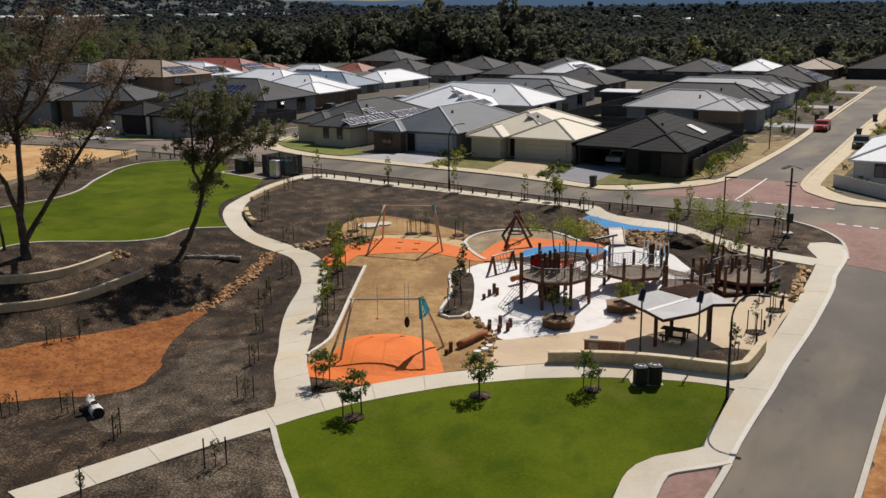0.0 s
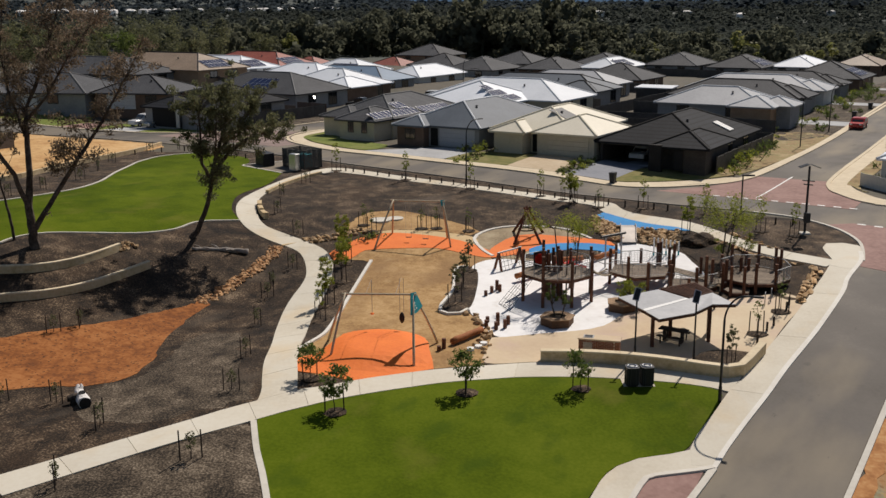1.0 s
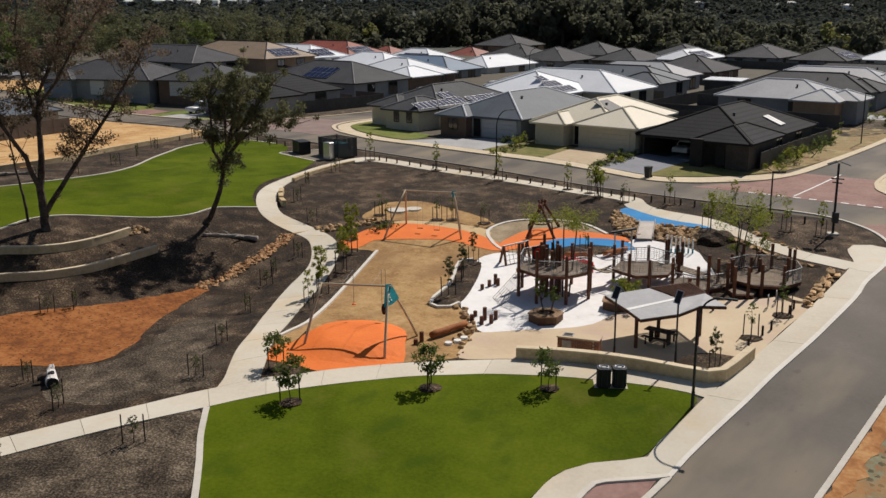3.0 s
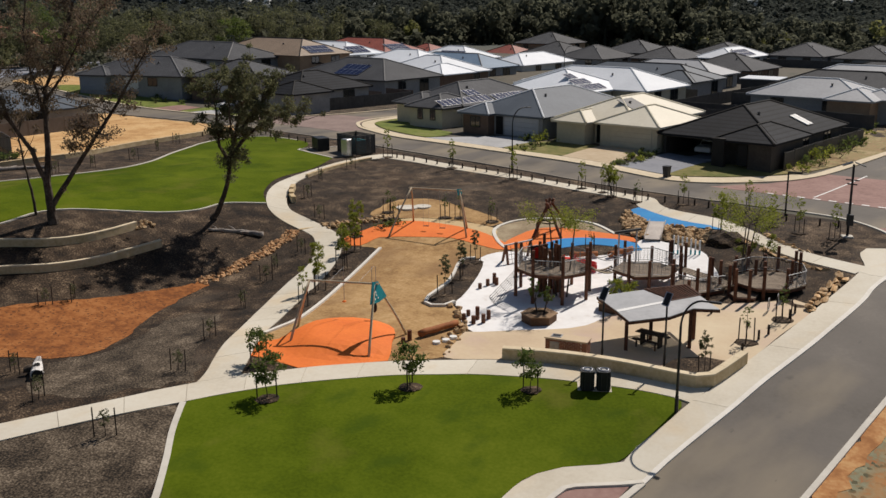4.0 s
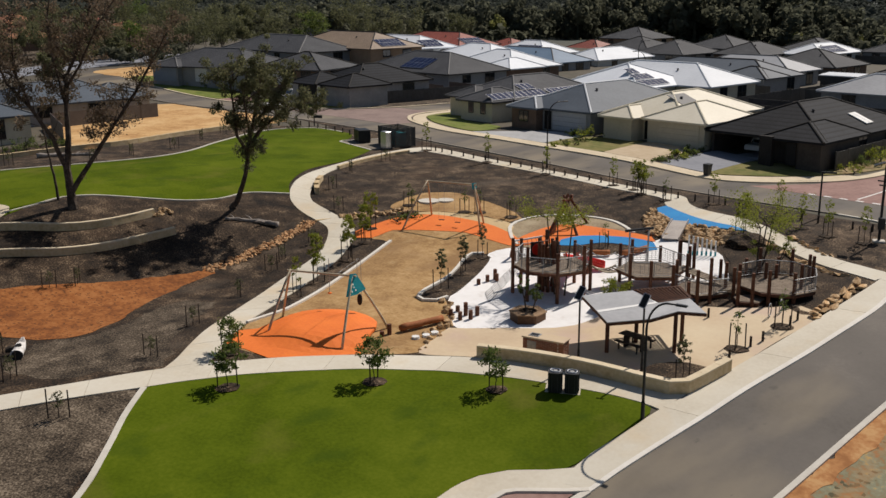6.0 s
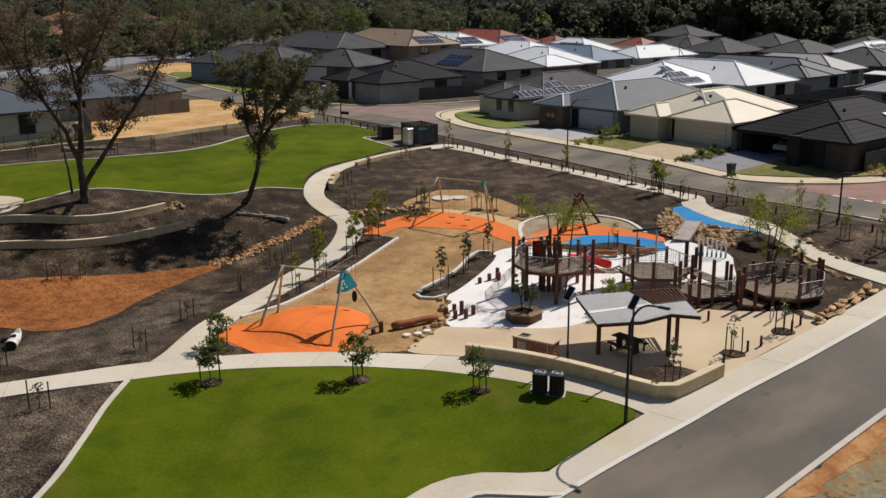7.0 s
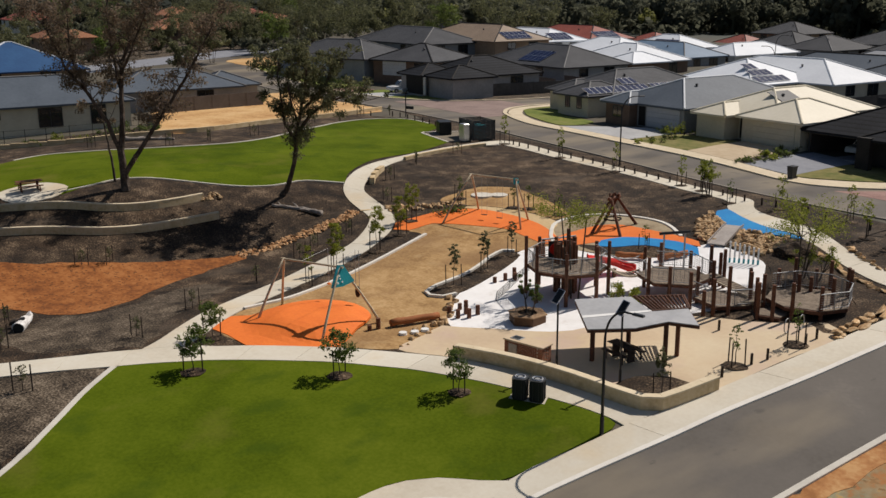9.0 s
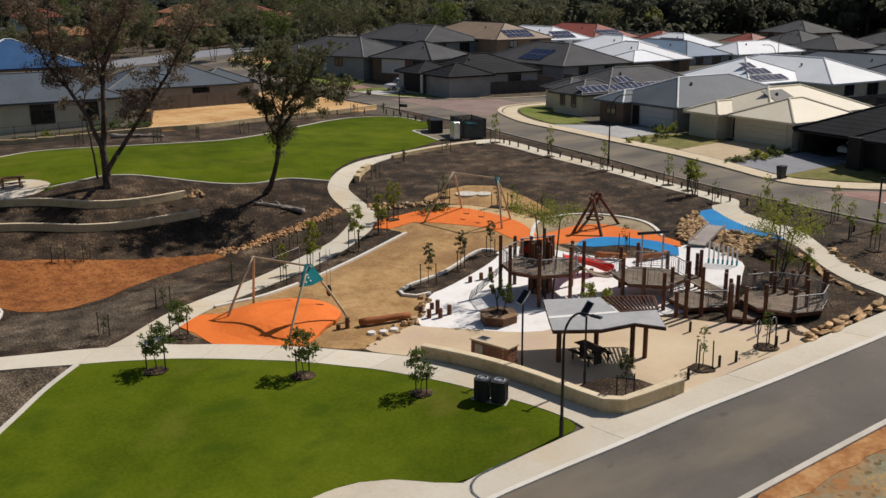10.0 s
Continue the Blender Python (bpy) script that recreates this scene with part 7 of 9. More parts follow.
def fallen_log(a, b, r, label, seed):
    """A gnarled dead trunk lying on the ground: tapered, crooked, with broken branch stubs."""
    rng = random.Random(seed)
    base = Vector((*a, height(*a)))
    ob = tagged(empty("fallen_log", *base), label, "log")
    way = Vector((b[0] - a[0], b[1] - a[1], 0))
    side = Vector((-way.y, way.x, 0)).normalized()
    pts, rad = [], []
    for i in range(13):
        f = i / 12
        x, y = a[0] + way.x * f, a[1] + way.y * f
        rr = r * (1.05 - 0.55 * f) * rng.uniform(0.88, 1.12)
        pts.append(Vector((x - a[0], y - a[1], height(x, y) + rr * 0.8 - base.z)) + side * (0.22 * math.sin(5.2 * f + seed) + rng.uniform(-.05, .05)) + Vector((0, 0, rng.uniform(0, .08))))
        rad.append(rr)
    bm = bmesh.new()
    tube(bm, pts, rad, 10)
    part("trunk", bm, M["grey_wood"], ob, smooth_faces=True)
    for i, s in ((3, 1), (6, -1), (8, 1), (10, -1)):
        bm = bmesh.new()
        c = pts[i] + side * s * rng.uniform(.4, .8) + way.normalized() * rng.uniform(.3, .7) + Vector((0, 0, rng.uniform(.05, .35)))
        tube(bm, [pts[i], pts[i].lerp(c, .55) + Vector((0, 0, .06)), c], [rad[i] * .6, rad[i] * .42, rad[i] * .2], 7)
        part("branch_stub", bm, M["grey_wood"], ob)
    return ob


fallen_log((-16.3, 73.0), (-20.3, 72.0), 0.2, "long weathered grey fallen log on the mulch", 2)
fallen_log((-45.4, 81.3), (-41.0, 83.8), 0.22, "weathered grey fallen log beside the upper lawn", 5)
log((0.2, 55.5), (1.9, 58.0), 0.2, M["log"], "orange peeled balance log on the softfall", "balance_log", 0.12)
log((4.1, 68.4), (5.8, 69.9), 0.2, M["log"], "orange peeled balance log on the white sand", "balance_log", 0.3)
log((7.2, 73.1), (9.2, 73.5), 0.2, M["log"], "orange peeled log edging the sand", "balance_log", 0.1)
log((10.0, 73.4), (11.6, 74.6), 0.2, M["log"], "orange peeled log beside the blue stream", "balance_log", 0.1)


def stump(x, y, h, r, name="stump", label="upright red-brown timber stump", mat=None, lean=0.0):
    ob = tagged(empty(name, x, y, height(x, y)), label, "stump", "timber stumps")
    bm = bmesh.new()
    rod(bm, (0, 0, -0.25), (lean, 0, h), r, r * 0.96, 10)
    part("post", bm, mat or M["timber"], ob)
    return ob


for x, y, h in ((-0.5, 54.5, .35), (-0.25, 55.0, .65), (2.15, 58.8, .6), (2.75, 58.7, .55), (2.85, 59.5, .85), (3.3, 59.0, .6), (3.5, 59.7, .6), (2.2, 60.0, .4), (2.4, 65.9, .5), (2.75, 66.5, .75), (2.95, 66.2, .55), (2.0, 65.2, .4), (8.3, 69.5, .6)):
    stump(x, y, h, 0.13)
for x, y in ((18.0, 56.4), (19.6, 59.0), (21.0, 61.4), (19.0, 58.2), (16.6, 61.8), (21.4, 62.3)):
    stump(x, y, 0.62, 0.07, "bollard", "short dark timber bollard on the paving", M["stake"])
x0, y0, gap = -13.4, 102.2, 0
NORTH = spline([(-13.4, 102.1), (-9.8, 100.1), (-4.2, 97.2), (1.7, 94.1), (6.5, 91.5), (11.3, 88.4)], 1.28)
for i, p in enumerate(NORTH):
    stump(p.x + 0.1, p.y + 0.25, 0.55, 0.075, "bollard", "short dark timber bollard beside the footpath", M["stake"])
for x, y in ((12.5, 87.8), (13.9, 87.2), (15.0, 86.8), (16.3, 86.4), (17.4, 85.8), (18.8, 84.6), (21.9, 82.8), (23.1, 82.3), (25.4, 81.2), (26.7, 80.9), (-33.9, 113.2), (-32.5, 112.6), (-30.9, 111.6), (-29.6, 111.0), (-28.1, 110.2), (-26.7, 109.2), (-25.4, 108.2), (-36.2, 112.0), (-38.4, 109.5)):
    stump(x, y, 0.6, 0.075, "bollard", "short dark timber bollard along the park edge", M["stake"])

for x, y in ((1.3, 55.0), (1.75, 55.5), (2.05, 56.1)):
    bm = bmesh.new()
    rod(bm, (0, 0, -0.1), (0, 0, 0.12), 0.24, 0.22, 14)
    ob = finish("stepping_stone", bm, M["whitepaint"])
    ob.location = (x, y, height(x, y) + 0.06)
    tagged(ob, "small round white stepping stone beside the log", "stepping stone", "white stepping stones")

# ---- playground
M["pole_pale"] = surface("weathered_pole", [(.46, .38, .26), (.58, .49, .35)], fine=6.0, patch=2.0, rough=0.7, bump=0.1)
M["mesh_panel"] = surface("grey_rail_mesh", [(.20, .20, .20), (.27, .27, .27)], fine=8.0, patch=2.0, rough=0.6, bump=0.0)
M["rope"] = surface("black_rope", [(.015, .015, .015), (.03, .03, .03)], fine=8.0, patch=2.0, rough=0.9, bump=0.0)


def thing(name, label, category, x, y, z=None, group=""):
    return tagged(empty(name, x, y, height(x, y) if z is None else z), label, category, group)


def bar(name, parent, a, b, r, material, r1=None, sides=8, label=""):
    """A round bar as a part, from a to b in the world."""
    o = parent.location
    bm = bmesh.new()
    rod(bm, Vector(a) - o, Vector(b) - o, r, r1, sides)
    return part(name, bm, material, parent, label)


def bent(name, parent, pts, r, material, sides=8, label=""):
    o = parent.location
    bm = bmesh.new()
    tube(bm, [Vector(p) - o for p in pts], r, sides)
    return part(name, bm, material, parent, label, True)


def ground(p, up=0.0):
    return (p[0], p[1], height(p[0], p[1]) + up)


def swing(left, right, feet, label, sail, seats, size=1.0):
    """A swing set of bent poles: a top beam, two legs at each end, seats on chains, a small sail on one end."""
    ob = thing("swing_set", label, "swing", (left[0] + right[0]) / 2, (left[1] + right[1]) / 2)
    L, R = Vector(left), Vector(right)
    bar("beam", ob, L - (R - L).normalized() * 0.2, R + (R - L).normalized() * 0.2, 0.06, M["pole_pale"])
    for top, f in ((L, feet[0]), (L, feet[1]), (R, feet[2]), (R, feet[3])):
        a = Vector(ground(f, -0.2))
        mid = a.lerp(top, 0.5) + (a - top).to_3d().normalized().cross(Vector((0, 0, 1))) * 0.0 + Vector((0, 0, 0.18))
        bent("leg", ob, [a, a.lerp(mid, .5) + Vector((0, 0, .05)), mid, mid.lerp(top, .55) + Vector((0, 0, .05)), top + Vector((0, 0, .04))], [0.075, 0.075, 0.07, 0.065, 0.06], M["pole_pale"])
    if sail:
        top = R + Vector((0, 0, 0.12))
        a, b = Vector(ground(feet[2], 0)), Vector(ground(feet[3], 0))
        p1, p2 = top.lerp(a, 0.30 * size), top.lerp(b, 0.27 * size)
        bm = bmesh.new()
        o = ob.location
        n = (p1 - top).cross(p2 - top).normalized() * 0.03
        front = [bm.verts.new(v - o + n) for v in (top + Vector((-.12, -.1, 0)), p1 + Vector((-.12, -.1, 0)), (p1 + p2) / 2 + Vector((0, 0, -.1)), p2 + Vector((.1, .1, 0)), top + Vector((.12, .1, 0)))]
        back = [bm.verts.new(v.co - 2 * n) for v in front]
        bm.faces.new(front)
        bm.faces.new(back[::-1])
        for i in range(5):
            bm.faces.new((front[i], back[i], back[(i + 1) % 5], front[(i + 1) % 5]))
        s = part("sail", bm, M["teal"], ob, "small teal sail with pale round holes")
        bm = bmesh.new()
        for fx, fy in ((.3, .35), (.35, .7), (.5, .2), (.5, .5), (.5, .8), (.66, .3), (.68, .62), (.7, .88), (.82, .15), (.84, .45), (.86, .75)):
            c = (top.lerp(p1, fx)).lerp(top.lerp(p2, fx), fy) - o
            bmesh.ops.create_cone(bm, cap_ends=True, segments=10, radius1=.05, radius2=.05, depth=0.10, matrix=Matrix.Translation(c) @ n.to_track_quat("Z", "Y").to_matrix().to_4x4())
        part("spots", bm, M["whitepaint"], s)
    for f, kind, *spot in seats:
        p = L.lerp(R, f)
        drop = p.z - height(p.x, p.y) - 0.45
        seat = p - Vector((0, 0, drop))
        if spot:
            seat = Vector(spot[0])
            top = Vector((seat.x, seat.y, p.z + 0.1))
            bar("stay", ob, p, top, 0.008, M["steel"], sides=4)
            p = top
        if kind == "disc":
            bm = bmesh.new()
            bmesh.ops.create_uvsphere(bm, u_segments=14, v_segments=8, radius=0.13, matrix=Matrix.Translation(seat - ob.location) @ Matrix.Diagonal((1, 1, .45, 1)))
            part("seat", bm, M["orange"], ob, "orange disc seat")
            bar("chain", ob, p, seat, 0.018, M["steel"], sides=6)
        elif kind == "pod":
            bm = bmesh.new()
            bmesh.ops.create_uvsphere(bm, u_segments=12, v_segments=8, radius=0.22, matrix=Matrix.Translation(seat - ob.location) @ Matrix.Diagonal((.75, .65, 1.6, 1)))
            part("seat", bm, M["rubber"], ob, "black moulded harness seat")
            for s in (-.12, .12):
                bar("chain", ob, p + Vector((s, 0, 0)), seat + Vector((s, 0, .3)), 0.015, M["steel"], sides=6)
        else:
            bm = bmesh.new()
            box(bm, *(seat - ob.location), 0.45, 0.18, 0.04, None, 0.015)
            part("seat", bm, M["rubber"], ob, "black strap seat")
            for s in (-.22, .22):
                bar("chain", ob, p + Vector((s, 0, 0)), seat + Vector((s, 0, 0)), 0.007, M["steel"], sides=6)
    return ob


swing((-5.78, 54.16, 4.47), (-1.9, 53.92, 4.54), [(-6.5, 52.3), (-7.2, 55.6), (-1.7, 51.6), (-0.6, 56.0)], "tall curved-pole swing set with a teal sail", True, [(.30, "disc", (-4.63, 56.75, 2.5)), (.74, "pod", (-2.89, 57.1, 2.15))])
swing((-5.5, 77.1, 5.45), (-1.6, 76.4, 5.5), [(-6.9, 74.8), (-5.9, 79.2), (-0.9, 75.9), (-1.3, 78.3)], "tall curved-pole swing set on the orange strip", True, [(.3, "strap"), (.65, "strap")], 0.4)

# leaning timber climbing frame with a nest
fr = thing("timber_climber", "tall crossed-timber frame with a hanging rope nest", "climbing frame", 4.8, 78.9)
top_a, top_b = Vector((5.0, 78.4, 4.3)), Vector((5.2, 79.2, 4.3))
for f, t in (((3.9, 77.0), top_a), ((6.35, 77.0), top_a), ((3.8, 80.4), top_b), ((6.6, 80.2), top_b)):
    a = Vector(ground(f, -0.3))
    bar("leg", fr, a, t + (t - a).normalized() * 0.4, 0.115, M["timber"], 0.1, 10)
bar("beam", fr, top_a + (top_a - top_b).normalized() * .3, top_b + (top_b - top_a).normalized() * .3, 0.13, M["timber"], sides=10)
for c, r in ((Vector((5.0, 78.9, 2.75)), .6),):
    bm = bmesh.new()
    tube(bm, [c - fr.location + Vector((math.cos(a) * r, math.sin(a) * r, 0)) for a in np.linspace(0, math.tau, 25)], 0.06, 6)
    part("nest_ring", bm, M["rope"], fr)
for a in (0.4, 2.0, 3.5, 5.1):
    bar("rope", fr, top_a.lerp(top_b, 0.5), Vector((5.0 + math.cos(a) * .6, 78.9 + math.sin(a) * .6, 2.75)), 0.02, M["rope"], sides=5)


def deck(name, label, cx, cy, r, z, sides, spin, posts, gaps, material=None, skirt=0.22):
    """A raised timber deck: boards on a frame, posts, and rails with mesh on all sides but the gaps."""
    ob = thing(name, label, "play tower", cx, cy, 0.0)
    ring = [Vector((cx + r * math.cos(spin + k * math.tau / sides), cy + r * math.sin(spin + k * math.tau / sides))) for k in range(sides)]
    bm = bmesh.new()
    o = ob.location
    prism(bm, [(p.x - o.x, p.y - o.y) for p in ring], z - skirt - o.z, z - 0.04 - o.z)
    part("frame", bm, M["timber"], ob)
    w = 0.19
    y = -r + w
    local = [(p.x - o.x, p.y - o.y) for p in ring]
    while y < r - w / 2:
        cuts = []
        for e in (y - w / 2 + .008, y + w / 2 - .008):
            xs = []
            for (x1, y1), (x2, y2) in zip(local, local[1:] + local[:1]):
                if (y1 > e) != (y2 > e):
                    xs.append(x1 + (e - y1) * (x2 - x1) / (y2 - y1))
            cuts.append(sorted(xs) if len(xs) == 2 else None)
        if all(cuts):
            bm = bmesh.new()
            prism(bm, [(cuts[0][0], y - w / 2 + .008), (cuts[0][1], y - w / 2 + .008), (cuts[1][1], y + w / 2 - .008), (cuts[1][0], y + w / 2 - .008)], z - 0.04 - o.z, z - o.z)
            part("board", bm, material or M["deckwood"], ob)
        y += w
    for x, y, h in posts:
        g0 = height(x, y)
        bar("post", ob, (x, y, g0 - 0.3), (x, y, g0 + h), 0.115, M["timber"], 0.105, 10)
    for k in range(sides):
        if k in gaps:
            continue
        a, b = ring[k], ring[(k + 1) % sides]
        p, q = Vector((a.x, a.y, z)), Vector((b.x, b.y, z))
        bar("rail", ob, p + Vector((0, 0, 0.92)), q + Vector((0, 0, 0.92)), 0.032, M["steel"])
        bar("rail", ob, p + Vector((0, 0, 0.12)), q + Vector((0, 0, 0.12)), 0.02, M["steel"], sides=6)
        m = (p + q) / 2
        bar("baluster", ob, m + Vector((0, 0, -.05)), m + Vector((0, 0, .95)), 0.03, M["steel"], sides=6)
        bm = bmesh.new()
        n = 9
        for i in range(1, n):
            s = p.lerp(q, i / n)
            rod(bm, s + Vector((0, 0, .12)) - o, s + Vector((0, 0, .9)) - o, 0.008, sides=4)
        for i in range(1, 6):
            rod(bm, p + Vector((0, 0, .12 + .13 * i)) - o, q + Vector((0, 0, .12 + .13 * i)) - o, 0.008, sides=4)
        part("mesh_infill", bm, M["mesh_panel"], ob)
    return ob


def ring_posts(cx, cy, r, sides, spin, hs):
    return [(cx + r * math.cos(spin + k * math.tau / sides), cy + r * math.sin(spin + k * math.tau / sides), hs[k % len(hs)]) for k in range(sides)]


t1 = deck("climbing_tower", "eight-sided timber tower deck on tall red-brown posts", 6.8, 65.1, 2.35, 2.95, 8, 0.35, ring_posts(6.8, 65.1, 2.45, 8, 0.35, (3.35, 2.9, 3.45, 3.1, 3.6, 3.5, 3.2, 3.45)), (1,))
for k in range(11):
    a = k * math.tau / 11 + .3
    x, y = 6.5 + .62 * math.cos(a), 65.6 + .62 * math.sin(a)
    bar("post", t1, (x, y, 0.8), (x, y, 4.05 + 0.14 * ((k * 3) % 4)), 0.115, M["timber"], 0.105, 10)
bm = bmesh.new()
box(bm, 5.6 - t1.location.x, 66.2 - t1.location.y, 3.5, 0.9, 0.06, 1.1, Matrix.Rotation(0.6, 4, "Z"), 0.02)
pn = part("panel", bm, M["charcoal"], t1, "dark play panel")
bm = bmesh.new()
bmesh.ops.create_cone(bm, cap_ends=True, segments=20, radius1=.36, radius2=.36, depth=0.12, matrix=Matrix.Translation(Vector((5.62, 66.15, 3.55)) - t1.location) @ Matrix.Rotation(0.6, 4, "Z") @ Matrix.Rotation(math.pi / 2, 4, "X"))
part("disc", bm, M["redplastic"], pn, "round red plastic disc")
# climbing net down the west side
o = t1.location
bm = bmesh.new()
for i in range(6):
    f = i / 5
    a, b = Vector((4.55, 64.6, 2.9)).lerp(Vector((5.1, 63.3, 2.9)), f), Vector((2.9, 63.6, 1.15)).lerp(Vector((3.6, 61.9, 1.12)), f)
    rod(bm, a - o, b - o, 0.016, sides=4)
    a, b = Vector((4.55, 64.6, 2.9)).lerp(Vector((2.9, 63.6, 1.15)), f), Vector((5.1, 63.3, 2.9)).lerp(Vector((3.6, 61.9, 1.12)), f)
    rod(bm, a - o, b - o, 0.016, sides=4)
part("climbing_net", bm, M["rope"], t1, "black rope climbing net")

# red slide
sl = thing("slide", "curved red plastic slide off the tower", "slide", 8.2, 69.6)
path = spline([(7.7, 67.3), (7.3, 68.4), (7.4, 69.5), (8.2, 70.4), (9.3, 70.6)], 0.25)
bm = bmesh.new()
rows = []
for i, p in enumerate(path):
    f = i / (len(path) - 1)
    d = (path[min(i + 1, len(path) - 1)] - path[max(i - 1, 0)]).normalized()
    s = Vector((-d.y, d.x))
    z = 2.95 + (1.45 - 2.95) * (f ** 0.9) + (0.03 if f > .9 else 0)
    prof = [(-.38, .30), (-.36, .06), (-.22, -.03), (.22, -.03), (.36, .06), (.38, .30), (.43, .30), (.40, -.06), (-.40, -.06), (-.43, .30)]
    rows.append([bm.verts.new(Vector((p.x + s.x * a, p.y + s.y * a, z + b)) - sl.location) for a, b in prof])
for a, b in zip(rows, rows[1:]):
    for k in range(10):
        bm.faces.new((a[k], a[(k + 1) % 10], b[(k + 1) % 10], b[k]))
bm.faces.new(rows[0]); bm.faces.new(rows[-1][::-1])
bmesh.ops.recalc_face_normals(bm, faces=bm.faces)
part("chute", bm, M["redplastic"], sl, smooth_faces=True)
for p, z in ((path[len(path) // 2], 2.1), (path[-3], 1.4)):
    bar("support", sl, (p.x, p.y, 1.0), (p.x, p.y, z), 0.05, M["timber"])

t2 = deck("play_deck", "six-sided timber deck with steel rails", 12.6, 67.5, 2.15, 2.45, 6, 0.25,
          [(10.64, 68.1, 2.6), (11.6, 65.7, 2.6), (12.9, 65.5, 2.2), (11.2, 69.6, 2.5), (14.3, 69.4, 2.5), (14.4, 65.9, 2.2), (13.0, 69.8, 2.0), (14.9, 67.6, 2.1)], (2, 5))
t3 = deck("play_deck", "eight-sided low timber deck with mesh rails", 20.3, 66.8, 2.3, 2.3, 8, 0.39,
          [(18.1, 65.6, 2.1), (19.8, 64.5, 2.1), (21.6, 66.2, 2.0), (22.3, 67.9, 2.0), (18.4, 68.4, 1.6), (19.2, 69.0, 2.1), (21.1, 69.2, 2.0), (22.1, 68.5, 1.9), (21.2, 64.9, 1.9), (20.3, 69.4, 1.4), (19.6, 67.9, 1.5), (20.2, 68.2, 1.3)], (3, 4, 5))
t4 = deck("low_deck", "low five-sided timber deck between the towers", 15.9, 66.2, 1.75, 1.85, 5, 0.9,
          [(14.3, 64.7, 2.2), (15.3, 63.7, 1.5), (15.8, 63.8, 2.2), (16.5, 64.3, 2.8), (15.2, 69.0, 2.4), (14.2, 69.9, 2.3), (16.9, 68.1, 1.6), (14.9, 69.3, 2.1), (17.3, 66.2, 2.0)], (0, 1, 4))
t5 = deck("low_deck", "low timber step deck beside the mesh-railed deck", 18.7, 64.8, 0.95, 1.85, 5, 0.3, [(18.1, 64.1, 2.1), (18.9, 63.9, 2.1), (17.8, 65.2, 2.0)], (0, 1, 2, 3, 4))


def plank_bridge(a, b, width, sag, label, material):
    ob = thing("plank_bridge", label, "bridge", a[0], a[1], 0.0)
    A, B = Vector(a), Vector(b)
    d = (B - A).normalized()
    s = Vector((-d.y, d.x, 0)).normalized() * width / 2
    n = max(3, round((B - A).length / 0.24))
    o = ob.location
    for i in range(n):
        f = (i + .5) / n
        c = A.lerp(B, f) - Vector((0, 0, sag * 4 * f * (1 - f)))
        bm = bmesh.new()
        box(bm, *(c - o), 0.2, width, 0.05, Matrix.Rotation(math.atan2(d.y, d.x), 4, "Z") @ Matrix.Rotation(-math.asin(d.z), 4, "Y"))
        part("plank", bm, material, ob)
    for side in (-1, 1):
        pts = [A.lerp(B, f) + s * side - Vector((0, 0, sag * 4 * f * (1 - f) - 0.0)) for f in np.linspace(0, 1, 9)]
        bent("cable", ob, pts, 0.05, M["pole_pale"], 6)
        if sag:
            bent("handrail", ob, [p + Vector((0, 0, .85)) for p in pts], 0.03, M["steel"], 6)
    return ob


plank_bridge((8.95, 66.0, 2.9), (10.7, 67.5, 2.45), 0.9, 0.35, "sagging plank bridge between two tower decks", M["deckwood"])
plank_bridge((14.3, 68.8, 2.4), (17.6, 67.0, 1.9), 0.9, 0.0, "sloping timber ramp between the decks", M["deckwood"])
plank_bridge((17.0, 66.2, 1.9), (18.2, 66.0, 2.2), 1.1, 0.0, "short timber ramp to the mesh-railed deck", M["deckwood"])

# steel hoop frame on two posts, low net frames
hf = thing("hanging_frame", "two steel posts with a dark top bar", "play frame", 11.2, 72.2)
for x, y in ((10.7, 72.0), (11.9, 72.5)):
    bar("post", hf, ground((x, y), -.2), ground((x, y), 2.4), 0.06, M["steel"])
bar("top_bar", hf, ground((10.4, 71.9), 2.4), ground((12.2, 72.6), 2.4), 0.1, M["blackmetal"])
nf = thing("net_frame", "low rope net between leaning timber A-frames", "climbing net", 3.6, 71.8)
for a, b, t in (((2.5, 71.5), (3.1, 70.6), (2.85, 71.05)), ((4.1, 73.0), (4.7, 72.1), (4.4, 72.6))):
    for f in (a, b):
        bar("leg", nf, ground(f, -.2), ground(t, 1.35), 0.1, M["timber"], sides=8)
o = nf.location
bm = bmesh.new()
for i in range(7):
    f = i / 6
    top = Vector(ground((2.85, 71.05), 1.3)).lerp(Vector(ground((4.4, 72.6), 1.3)), f)
    lo = Vector(ground((3.1, 70.6), .1)).lerp(Vector(ground((4.7, 72.1), .1)), f)
    rod(bm, top - o, lo - o, 0.015, sides=4)
for i in range(5):
    f = i / 4
    a = Vector(ground((2.85, 71.05), 1.3)).lerp(Vector(ground((3.1, 70.6), .1)), f)
    b = Vector(ground((4.4, 72.6), 1.3)).lerp(Vector(ground((4.7, 72.1), .1)), f)
    rod(bm, a - o, b - o, 0.015, sides=4)
part("net", bm, M["rope"], nf)
bar("beam", nf, ground((2.75, 70.95), 1.35), ground((4.5, 72.7), 1.35), 0.06, M["steel"])

